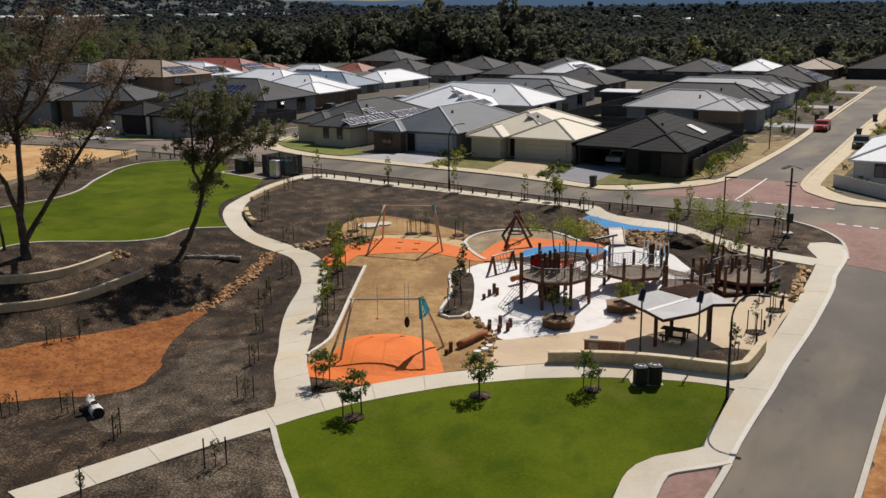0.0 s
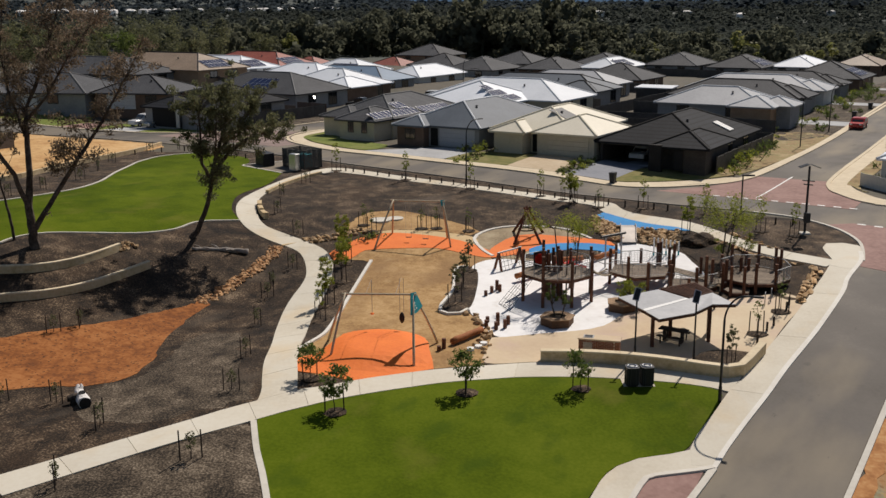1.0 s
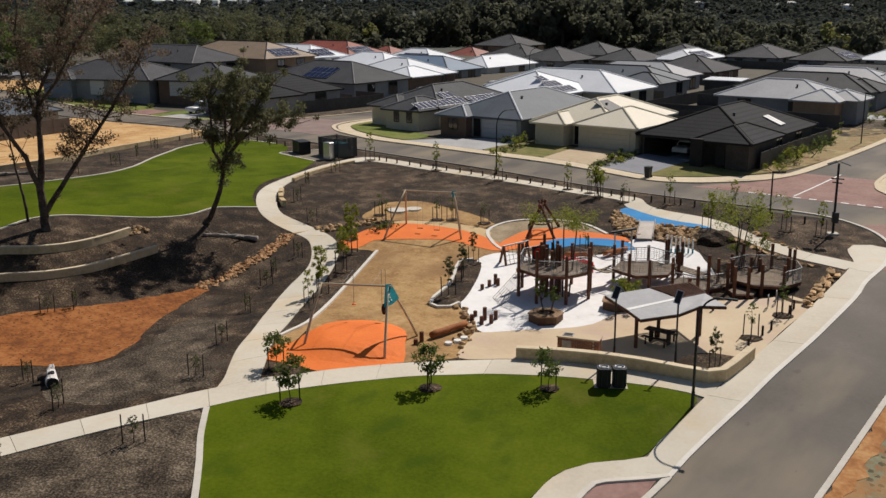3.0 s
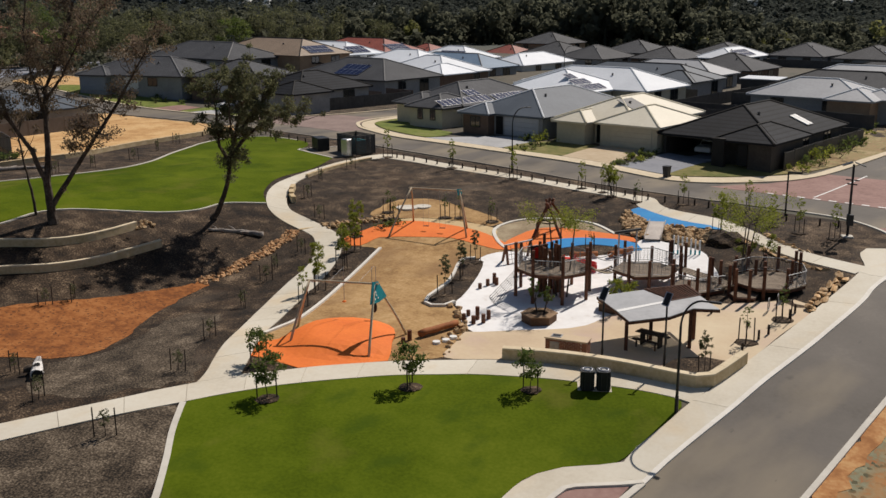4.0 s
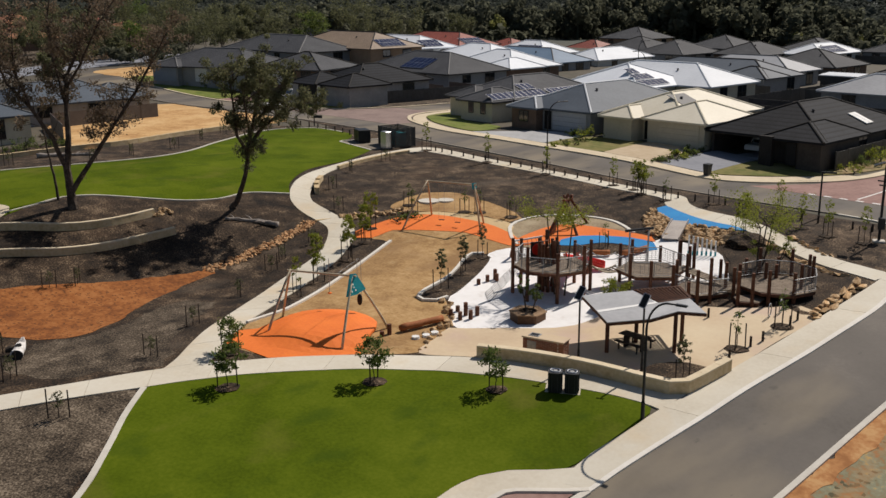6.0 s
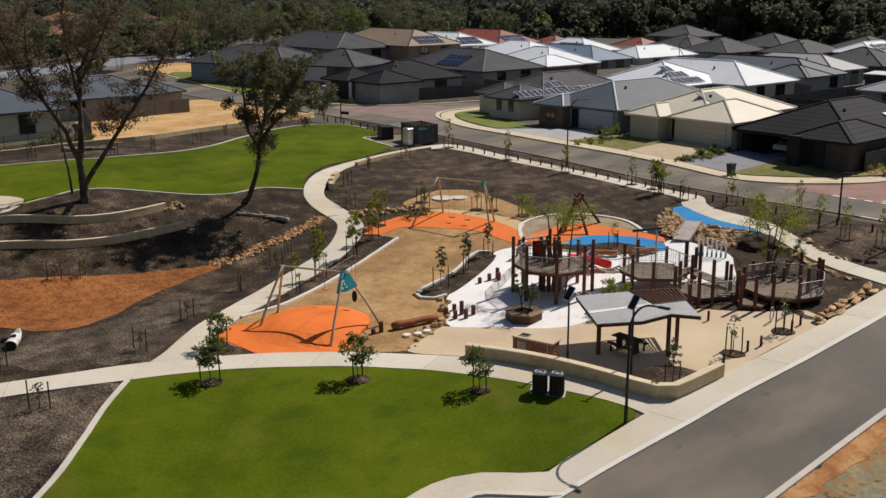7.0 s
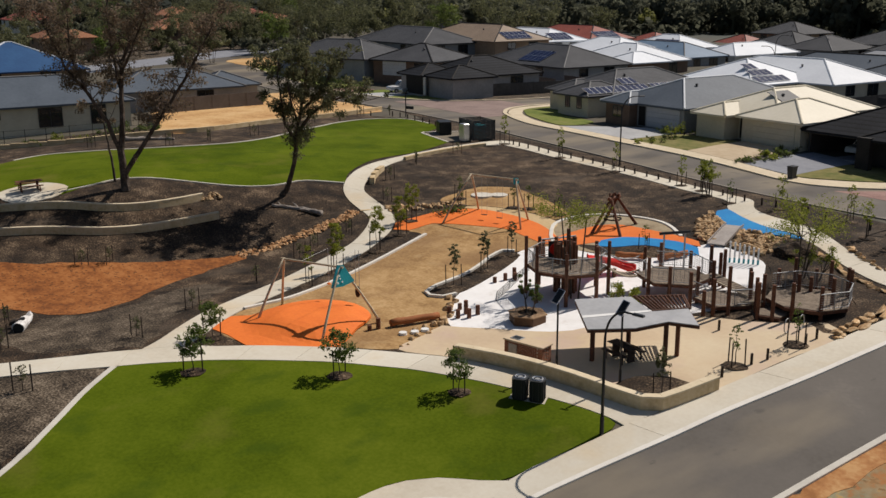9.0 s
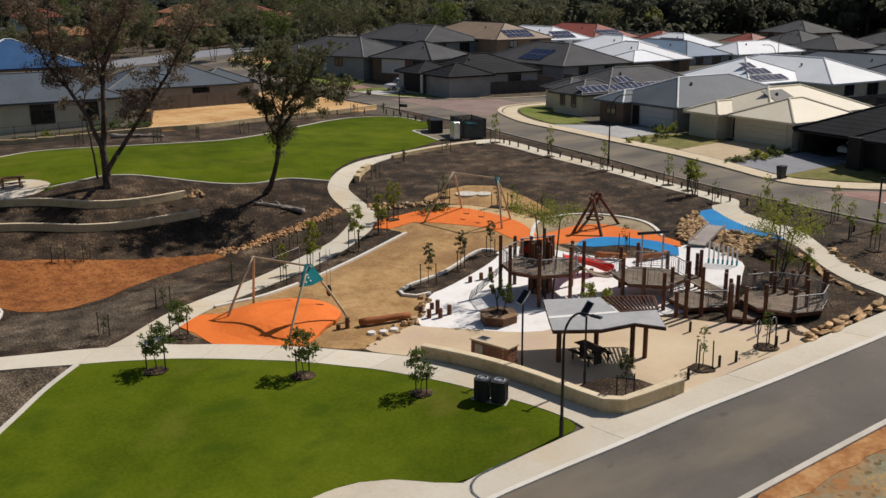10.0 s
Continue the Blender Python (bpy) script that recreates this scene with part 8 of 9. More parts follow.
# steel bank slide and chime posts
M["slide_steel"] = surface("dusty_brushed_steel", [(.30, .27, .25), (.40, .365, .335)], fine=6.0, patch=1.2, rough=0.55, metal=0.3, bump=0.0)
ss = thing("bank_slide", "wide stainless steel slide down the rock bank", "slide", 13.2, 78.6)
bm = bmesh.new()
A, B, C = Vector((13.35, 80.5, height(13.35, 80.5) + .3)), Vector((13.3, 79.6, height(13.3, 79.6) + .4)), Vector((13.0, 77.0, height(13, 77.0) + .2))
rows = []
for p in (A, B, B.lerp(C, .3), B.lerp(C, .6), B.lerp(C, .9), C - Vector((0, .4, 0))):
    rows.append([bm.verts.new(p - ss.location + Vector((a, 0, b))) for a, b in ((-.62, .16), (-.58, .16), (-.56, 0), (.56, 0), (.58, .16), (.62, .16), (.62, -.06), (-.62, -.06))])
for a, b in zip(rows, rows[1:]):
    for k in range(8):
        bm.faces.new((a[k], a[(k + 1) % 8], b[(k + 1) % 8], b[k]))
bm.faces.new(rows[0]); bm.faces.new(rows[-1][::-1])
bmesh.ops.recalc_face_normals(bm, faces=bm.faces)
part("chute", bm, M["slide_steel"], ss)
for i, (x, y) in enumerate(((14.5, 73.8), (14.8, 73.8), (15.1, 73.75), (15.4, 73.7), (15.7, 73.65), (16.0, 73.6), (16.3, 73.55))):
    ob = tagged(empty("chime_post", x, y, height(x, y)), "slim white musical post with a teal foot", "chime", "row of chime posts")
    h = 1.45 - 0.06 * i
    bar("pipe", ob, (x, y, ob.location.z + .35), (x, y, ob.location.z + h), 0.058, M["whitepaint"])
    bar("foot", ob, (x, y, ob.location.z - .2), (x, y, ob.location.z + .36), 0.066, M["teal"])

M["pv_dark"] = surface("black_solar_cells", [(.008, .009, .012), (.014, .015, .019)], fine=4.0, patch=1.0, rough=0.4, bump=0.0)

# ---- shelter
sh = thing("picnic_shelter", "folded pale steel roof on dark red-brown posts", "shelter", 13.0, 56.5, 0.0)
L_, S_, F_, G_, P_, R_, C_, N_, B_ = [Vector(p) for p in ((10.02, 57.75, 3.36), (11.27, 55.5, 3.24), (11.95, 54.4, 3.08), (14.04, 55.25, 3.2), (15.3, 56.45, 3.36), (16.71, 56.72, 3.3), (15.72, 58.5, 3.48), (14.11, 57.46, 3.4), (12.59, 59.14, 3.47))]
M["timber_dark"] = surface("dark_oiled_timber", [(.055, .024, .015), (.10, .042, .025), (.14, .062, .036)], fine=7.0, patch=2.0, rough=0.75, per=0.2, bump=0.3)
M["roof_white"] = surface("pale_shelter_steel", [(.36, .365, .375), (.45, .455, .465)], fine=4.0, patch=0.8, rough=0.45, bump=0.05)


def slab_face(bm, pts, t):
    pts = [p - sh.location for p in pts]
    lo = [bm.verts.new(p - Vector((0, 0, t))) for p in pts]
    hi = [bm.verts.new(p) for p in pts]
    n = len(pts)
    bm.faces.new(hi)
    bm.faces.new(lo[::-1])
    for i in range(n):
        bm.faces.new((lo[i], lo[(i + 1) % n], hi[(i + 1) % n], hi[i]))


bm = bmesh.new()
for quad in ((L_, S_, N_, B_), (S_, F_, G_, N_), (G_, P_, C_, N_), (P_, R_, C_)):
    slab_face(bm, list(quad), 0.05)
bmesh.ops.recalc_face_normals(bm, faces=bm.faces)
part("roof", bm, M["roof_white"], sh)
for a, b in ((L_, S_), (S_, F_), (F_, G_), (G_, P_), (P_, R_), (R_, C_)):
    bm = bmesh.new()
    slab_face(bm, [a + Vector((0, 0, -.04)), b + Vector((0, 0, -.04)), b + Vector((.03, .03, -.04)), a + Vector((.03, .03, -.04))], 0.16)
    bmesh.ops.recalc_face_normals(bm, faces=bm.faces)
    part("fascia", bm, M["timber_dark"], sh)
bm = bmesh.new()
a, b = S_.lerp(L_, .07), N_.lerp(B_, .06)
c, d = S_.lerp(F_, .08), N_.lerp(G_, .05)
slab_face(bm, [p + Vector((0, 0, .02)) for p in (a, c, d, b)], 0.03)
bmesh.ops.recalc_face_normals(bm, faces=bm.faces)
part("roof_strip", bm, M["whitepaint"], sh)
for (x, y), z in (((11.8, 55.6), 3.0), ((13.1, 57.3), 3.3), ((15.2, 56.5), 3.3), ((15.45, 57.8), 3.4)):
    bm = bmesh.new()
    g0 = height(x, y)
    box(bm, x - 13.0, y - 56.5, (g0 + z) / 2 - .1, 0.2, 0.2, z - g0 + .2, None, 0.02)
    part("post", bm, M["timber_dark"], sh)
pa, pb, pc, pd = B_ + Vector((.06, .05, 0)), Vector((15.02, 60.3, 3.56)), C_ + Vector((.05, .1, 0)), N_ + Vector((.06, .08, 0))
for i in range(12):
    f = (i + .5) / 12
    bm = bmesh.new()
    a, b = pa.lerp(pb, f), pd.lerp(pc, f)
    d = (b - a).normalized()
    box(bm, *((a + b) / 2 - sh.location), (b - a).length, 0.05, 0.12, d.to_track_quat("X", "Z").to_matrix().to_4x4())
    part("batten", bm, M["timber_dark"], sh)
for a, b in ((pa, pb), (pb, pc), (pc, pd)):
    bar("batten_beam", sh, a, b, 0.06, M["timber_dark"], sides=6)


def picnic_table(x, y, turn, material, label, size=1.0):
    ob = tagged(empty("picnic_table", x, y, height(x, y) + 0.06, turn), label, "table")
    for i in range(4):
        bm = bmesh.new()
        box(bm, 0, -.3 + .2 * i, .74, 1.9, .18, .045, None, .008)
        part("tabletop_board", bm, material, ob)
    for s in (-1, 1):
        bm = bmesh.new()
        box(bm, 0, s * .72, .45, 1.8, .3, .05, None, .008)
        part("seat", bm, material, ob)
        for e in (-.65, .65):
            bm = bmesh.new()
            box(bm, e, s * .72, .21, .08, .08, .44)
            part("seat_leg", bm, material, ob)
    for e in (-.6, .6):
        bm = bmesh.new()
        box(bm, e, 0, .36, .1, .5, .74)
        part("leg", bm, material, ob)
    ob.scale = (size, size, 1)
    return ob


picnic_table(13.15, 56.4, -28, M["stake"], "dark timber picnic table with fixed benches under the shelter", 0.88)
picnic_table(-35.4, 61.9, 60, M["timber"], "brown timber picnic table on a concrete pad by the lawn")
tagged(region("table_pad", [(-37.2, 60.5), (-36.2, 63.4), (-33.4, 63.8), (-32.8, 61.6), (-34.6, 59.6)], 0.08, M["concrete"]), "pale concrete pad under the picnic table", "paving")

# barbecue of brick
bq = tagged(empty("barbecue", 8.7, 54.75, height(8.7, 54.75) + 0.06, -12), "brick barbecue bench with a steel hotplate", "barbecue")
bm = bmesh.new()
box(bm, 0, 0, .42, 2.26, .78, .84)
core = part("core", bm, M["kerb"], bq)
brick_mesh = bpy.data.meshes.new("brick")
bm = bmesh.new()
box(bm, 0, 0, 0, .23, .03, .076, None, .004)
bm.to_mesh(brick_mesh); bm.free()
brick_mesh.materials.append(M["brick"])
for course in range(9):
    for face in range(4):
        ln = (2.3, .82)[face % 2]
        n = int(ln / .25)
        for i in range(n):
            sx = -ln / 2 + (i + .5 + (.25 if course % 2 else -.25) * (1 if 0 < i < n - 1 else 0)) * ln / n
            px, py, a = ((sx, -.405, 0), (1.145, sx, 90), (sx, .405, 180), (-1.145, sx, -90))[face]
            ob = new("brick", brick_mesh)
            ob.parent = bq
            ob.matrix_basis = pose(px, py, .05 + course * .09, 0, 0, a)
bm = bmesh.new()
box(bm, 0, 0, .885, 2.42, .92, .08, None, .015)
part("benchtop", bm, M["plaza"], bq)
bm = bmesh.new()
box(bm, -.62, 0, .94, .6, .5, .03, None, .01)
hp = part("hotplate", bm, M["steel"], bq)
bm = bmesh.new()
box(bm, -.62, 0, .957, .46, .36, .012)
part("plate_inset", bm, M["blackmetal"], hp)
bm = bmesh.new()
box(bm, -.62, -.43, .42, .5, .03, .6)
part("door", bm, M["steel"], bq)


M["planter_top"] = surface("weathered_seat_boards", [(.26, .16, .09), (.36, .24, .14)], fine=7.0, patch=2.0, rough=0.8, per=0.12)
M["planter_side"] = surface("dark_oiled_boards", [(.085, .045, .025), (.14, .075, .04)], fine=7.0, patch=2.0, rough=0.75, per=0.2)


def planter(x, y, turn, label, seed, crown=(2.3, .42, 900, .3)):
    """A six-sided timber planter seat."""
    ob = tagged(empty("planter_seat", x, y, height(x, y) + .05, turn), label, "planter")
    for k in range(6):
        a0, a1 = k * math.tau / 6, (k + 1) * math.tau / 6
        for j in range(3):
            bm = bmesh.new()
            r0, r1 = 1.12 - .18 * j, 1.12 - .18 * (j + 1) + .012
            prism(bm, [(r0 * math.cos(a0), r0 * math.sin(a0)), (r0 * math.cos(a1), r0 * math.sin(a1)), (r1 * math.cos(a1), r1 * math.sin(a1)), (r1 * math.cos(a0), r1 * math.sin(a0))], .47, .53)
            part("seat_board", bm, M["planter_top"], ob)
        bm = bmesh.new()
        prism(bm, [(1.05 * math.cos(a0), 1.05 * math.sin(a0)), (1.05 * math.cos(a1), 1.05 * math.sin(a1)), (.98 * math.cos(a1), .98 * math.sin(a1)), (.98 * math.cos(a0), .98 * math.sin(a0))], -.1, .47)
        part("side_panel", bm, M["planter_side"], ob)
    bm = bmesh.new()
    rod(bm, (0, 0, 0), (0, 0, .42), .62, sides=18)
    part("soil", bm, M["mulch"], ob)
    small_tree(x, y, crown[0], crown[1], crown[2], M["leaf_dark"] if crown[1] < .9 else M["leaf_young"], "small green tree in a timber planter", seed, 2, .075, height(x, y) + .45, crown[3])


planter(6.55, 59.75, 10, "six-sided timber planter seat with a small tree", 31)
planter(10.9, 62.3, 25, "six-sided timber planter seat beside the sand", 32, (1.75, .95, 1500, .25))

# bins
for i, (x, y) in enumerate(((10.05, 50.75), (10.85, 50.9))):
    ob = tagged(empty("bin_enclosure", x, y, height(x, y) + .06, 8), "black louvred bin enclosure with a steel chute on top", "bin", "pair of bin enclosures")
    ob.scale = (.88, .88, .84)
    def barrel(bm, z0, z1, wide, deep):
        """A prism with well-rounded corners."""
        prism(bm, [(wide / 2 * math.copysign(abs(math.cos(a)) ** .55, math.cos(a)), deep / 2 * math.copysign(abs(math.sin(a)) ** .55, math.sin(a))) for a in np.linspace(0, math.tau, 29)[:-1]], z0, z1)

    bm = bmesh.new()
    barrel(bm, 0, 1.16, .76, .78)
    part("body", bm, M["blackmetal"], ob)
    for k in range(14):
        a = k * math.tau / 14
        bm = bmesh.new()
        box(bm, .385 * math.copysign(abs(math.cos(a)) ** .55, math.cos(a)), .395 * math.copysign(abs(math.sin(a)) ** .55, math.sin(a)), .58, .05, .05, 1.05, Matrix.Rotation(a, 4, "Z"), .01)
        part("slat", bm, M["charcoal"], ob)
    bm = bmesh.new()
    barrel(bm, 1.16, 1.22, .82, .84)
    lid = part("lid", bm, M["charcoal"], ob)
    bm = bmesh.new()
    tube(bm, [(math.cos(a) * .27, math.sin(a) * .27, 1.24) for a in np.linspace(0, math.tau, 25)], .04, 6)
    part("chute_rim", bm, M["aluminium"], lid)
    bm = bmesh.new()
    rod(bm, (0, 0, 1.21), (0, 0, 1.245), .13, sides=16)
    part("opening", bm, M["steel"], lid)
tagged(region("bin_pad", [(9.6, 50.45), (11.3, 50.65), (11.2, 51.5), (9.5, 51.4)], .07, M["concrete"], False), "small concrete pad under the bins", "paving")

# lamps
def curved_lamp(x, y, h, reach, way, label):
    """A black street lamp with an arm that bends over."""
    ob = tagged(empty("street_lamp", x, y, height(x, y)), label, "lamp")
    z = ob.location.z
    d = Vector((math.cos(radians(way)), math.sin(radians(way)), 0))
    bar("base", ob, (x, y, z - .1), (x, y, z + .9), .1, M["blackmetal"], .09, 12)
    pts = [Vector((x, y, z + .8)), Vector((x, y, z + h * .5)), Vector((x, y, z + h * .76))]
    for a in np.linspace(0.15, 1.45, 8):
        pts.append(Vector((x, y, z + h * .76)) + d * reach * .75 * (1 - math.cos(a)) + Vector((0, 0, h * .24 * math.sin(a))))
    pts.append(Vector((x, y, z + h)) + d * reach)
    bent("pole", ob, pts, [.075, .065, .06] + [.05] * 8 + [.04], M["blackmetal"])
    bm = bmesh.new()
    box(bm, *(pts[-1] + d * .22 - ob.location), .55, .2, .1, Matrix.Rotation(radians(way), 4, "Z"), .03)
    part("head", bm, M["blackmetal"], ob)
    return ob


curved_lamp(14.45, 49.5, 5.85, 1.35, -15, "black park lamp with a curved arm beside the footpath")
curved_lamp(-0.5, 97.2, 6.2, 1.7, 45, "black street lamp with a curved arm by the street")
curved_lamp(*xy(-25.6, 143), 6.5, 1.6, 10, "black street lamp on the side road")
curved_lamp(*xy(-84, 150), 6.5, 1.6, 200, "black street lamp between the houses")
curved_lamp(*xy(-100, 170), 6.5, 1.6, 20, "black street lamp behind the white roofs")
for x, y, t in ((10.6, 53.9, 20), (13.85, 53.75, 20)):
    ob = tagged(empty("solar_light", x, y, height(x, y)), "slim black solar light with a tilted panel", "lamp", "solar lights by the shelter")
    z = ob.location.z
    bar("pole", ob, (x, y, z - .1), (x, y, z + 3.7), .05, M["blackmetal"])
    bar("base", ob, (x, y, z), (x, y, z + .8), .065, M["blackmetal"])
    along, across = Vector((.295, .593, .74)).normalized(), Vector((.895, -.137, -.26))
    across = (across - along * across.dot(along)).normalized()
    q = Matrix((across, along, across.cross(along))).transposed().to_4x4()
    bm = bmesh.new()
    box(bm, 0, 0, 3.85, .36, .78, .05, q)
    p = part("panel_frame", bm, M["aluminium"], ob)
    bm = bmesh.new()
    box(bm, *(Vector((0, 0, 3.85)) + q @ Vector((0, 0, .03))), .29, .71, .02, q)
    part("panel", bm, M["pv_dark"], p)

# tall dark post with camera and solar wings
x, y = 26.9, 78.3
ob = tagged(empty("solar_pole", x, y, height(x, y)), "tall dark pole with solar wings, cross arms and a grey cabinet", "pole")
z = ob.location.z
bar("pole", ob, (x, y, z - .2), (x, y, z + 5.4), .1, M["blackmetal"], .08, 10)
for h, w in ((4.25, .42), (3.95, .3)):
    bar("cross_arm", ob, (x - w, y + .2, z + h), (x + w, y - .2, z + h), .05, M["blackmetal"])
for s in (-1, 1):
    bm = bmesh.new()
    box(bm, s * .42, -s * .1, 5.42, .72, .62, .05, Matrix.Rotation(radians(s * 20), 4, "Y"))
    part("solar_wing", bm, M["blackmetal"], ob)
bm = bmesh.new()
box(bm, .05, -.15, 1.35, .45, .4, .8, None, .03)
part("cabinet", bm, M["charcoal"], ob)
bm = bmesh.new()
box(bm, 0, 0, .06, .8, .7, .16, None, .04)
part("footing", bm, M["kerb"], ob)
for x, y, h, nm in ((23.2, 83.9, 3.6, "dark street light column at the junction"), (*xy(-25.8, 127.9), 6.0, "dark column beside the side road"), (-32.3, 113.6, 2.9, "dark sign post at the lawn's corner")):
    ob = tagged(empty("column", x, y, height(x, y)), nm, "pole")
    z = ob.location.z
    bar("shaft", ob, (x, y, z - .2), (x, y, z + h), .075, M["blackmetal"], .06)
    bm = bmesh.new()
    box(bm, .5, .1, h - .1 if h > 3 else 1.1, 1.0, .08, .14 if h > 3 else .35)
    part("arm" if h > 3 else "sign_board", bm, M["charcoal"], ob)
# bike hoops
for x, y in ((19.9, 62.4), (20.5, 63.2)):
    ob = tagged(empty("bike_hoop", x, y, height(x, y) + .05), "galvanised steel bicycle hoop on the paving", "bike rack")
    bent("hoop", ob, [Vector((x, y, ob.location.z - .1)) + Vector((.08 * math.cos(a), .3 * math.cos(a), .55 + .38 * math.sin(a))) for a in np.linspace(0, math.tau, 17)], .03, M["steel"], 6)

# service boxes at the lawn's corner
tagged(region("service_pad", [(-24.4, 103.5), (-19.6, 100.3), (-16.2, 104.4), (-20.8, 107.6)], .075, M["asphalt"], False), "dark paved pad under the service cabinets", "paving")
ribbon("trim", [(-20.2, 107.8), (-24.5, 104.0), (-24.5, 103.4), (-19.6, 100.2)], .2, -.1, .1, M["kerb"])
for (x, y, sx, sy, h, nm, mt) in ((-22.3, 104.4, 2.0, 1.3, 1.35, "low dark green service cabinet", "blackmetal"), (-18.6, 101.9, .9, .7, 1.75, "pale grey service cabinet", "aluminium")):
    ob = tagged(empty("service_cabinet", x, y, height(x, y) + .07, -52 if sx > 1 else -30), nm, "cabinet")
    bm = bmesh.new()
    box(bm, 0, 0, h / 2, sx, sy, h, None, .04)
    part("body", bm, M[mt], ob)
    for s in (-1, 1):
        bm = bmesh.new()
        box(bm, s * sx / 4, -sy / 2 - .005, h * .5, sx / 2 - .06, .03, h - .2)
        part("door", bm, M[mt], ob)
ob = tagged(empty("plant_screen", -18.2, 104.0, height(-18.2, 104) + .07, -38), "dark charcoal louvred screen round pump equipment", "enclosure")
for px, py, ln, a in ((0, -1.2, 3.4, 0), (0, 1.2, 3.4, 0), (-1.7, 0, 2.4, 90), (1.7, 0, 2.4, 90)):
    bm = bmesh.new()
    n = 14
    for i in range(n):
        box(bm, px, py, .1 + i * .14, ln, .05, .11, Matrix.Rotation(radians(a), 4, "Z"))
    part("louvre_panel", bm, M["charcoal"], ob)
for px, py in ((-1.7, -1.2), (1.7, -1.2), (1.7, 1.2), (-1.7, 1.2)):
    bm = bmesh.new()
    box(bm, px, py, 1.0, .1, .1, 2.05)
    part("post", bm, M["charcoal"], ob)
bm = bmesh.new()
box(bm, .2, .2, .7, 1.4, 1.0, 1.4, None, .05)
part("tank", bm, M["teal"], ob, "blue-green pump housing")

# hollow white log on the mulch
M["white_bark"] = surface("bleached_white_bark", [(.40, .37, .35), (.62, .60, .58), (.74, .73, .71)], fine=5.0, patch=1.5, rough=0.85, bump=0.6)
ob = tagged(empty("hollow_log", -18.3, 46.6, height(-18.3, 46.6)), "bleached white hollow log lying on the mulch", "log")
ends = [Vector((.52, -.72, .30)), Vector((.25, -.32, .33)), Vector((-.12, .24, .33)), Vector((-.42, .72, .36)), Vector((-.6, 1.05, .46))]
bm = bmesh.new()
tube(bm, ends, [.33, .30, .27, .23, .16], 12)
tube(bm, [(-.3, .5, .42), (-.25, .68, .60), (-.34, .80, .70)], [.15, .11, .06], 8)
for v in bm.verts:
    v.co += Vector((noise.noise(v.co * 2.3), noise.noise(v.co * 2.3 + Vector((9, 0, 0))), noise.noise(v.co * 2.3 + Vector((0, 9, 0))))) * .09
part("trunk", bm, M["white_bark"], ob)
bm = bmesh.new()
tube(bm, [(0, .05, .36), (-.35, -.16, .40), (-.52, -.3, .34)], [.2, .19, .17], 10)
part("branch_stub", bm, M["bark"], ob, "charred stub of a side branch")
# solid black discs stand for the shade inside the log's holes
for c, w, r in (((.54, -.75, .30), (.5, -.75, 0), .29), ((.1, -.1, .60), (-.1, -.3, 1.0), .17), ((-.54, -.31, .34), (-.6, -.4, .1), .15)):
    bm = bmesh.new()
    n = Vector(w).normalized()
    rod(bm, Vector(c) - n * .05, Vector(c) + n * .03, r, sides=14)
    part("hollow", bm, M["rubber"], ob, "black disc for the shade inside the log")


# ---- street furniture, cars
def wheelie_bin(x, y, turn, label="dark green wheeled rubbish bin at the kerb"):
    ob = tagged(empty("wheelie_bin", x, y, height(x, y) + .1, turn), label, "bin", "wheelie bins")
    bm = bmesh.new()
    made = box(bm, 0, 0, .5, .58, .68, .96, None)
    for v in bm.verts:
        if v.co.z < .3:
            v.co.x *= .8
            v.co.y *= .75
    part("body", bm, M["charcoal"], ob)
    bm = bmesh.new()
    box(bm, 0, .02, 1.02, .62, .76, .08, None, .02)
    part("lid", bm, M["blackmetal"], ob)
    for s in (-.27, .27):
        bm = bmesh.new()
        rod(bm, (s - .03, .3, .1), (s + .03, .3, .1), .1, sides=12)
        part("wheel", bm, M["rubber"], ob)
    return ob


wheelie_bin(14.1, 99.4, -29)
for u, v in ((-17.4, 143.8), (-17.4, 160.8), (-25.2, 158), (-25.4, 172)):
    wheelie_bin(*xy(u, v), -120)

CARS = {"red": surface("red_car_paint", [(.42, .02, .018), (.50, .03, .025)], fine=1.0, rough=.25, bump=0, spec=.6), "white": surface("white_car_paint", [(.62, .63, .64), (.7, .71, .72)], fine=1.0, rough=.25, bump=0, spec=.6),
        "black": surface("black_car_paint", [(.015, .016, .02), (.025, .026, .03)], fine=1.0, rough=.2, bump=0, spec=.6), "silver": surface("silver_car_paint", [(.40, .41, .42), (.5, .51, .52)], fine=1.0, rough=.25, metal=.6, bump=0)}


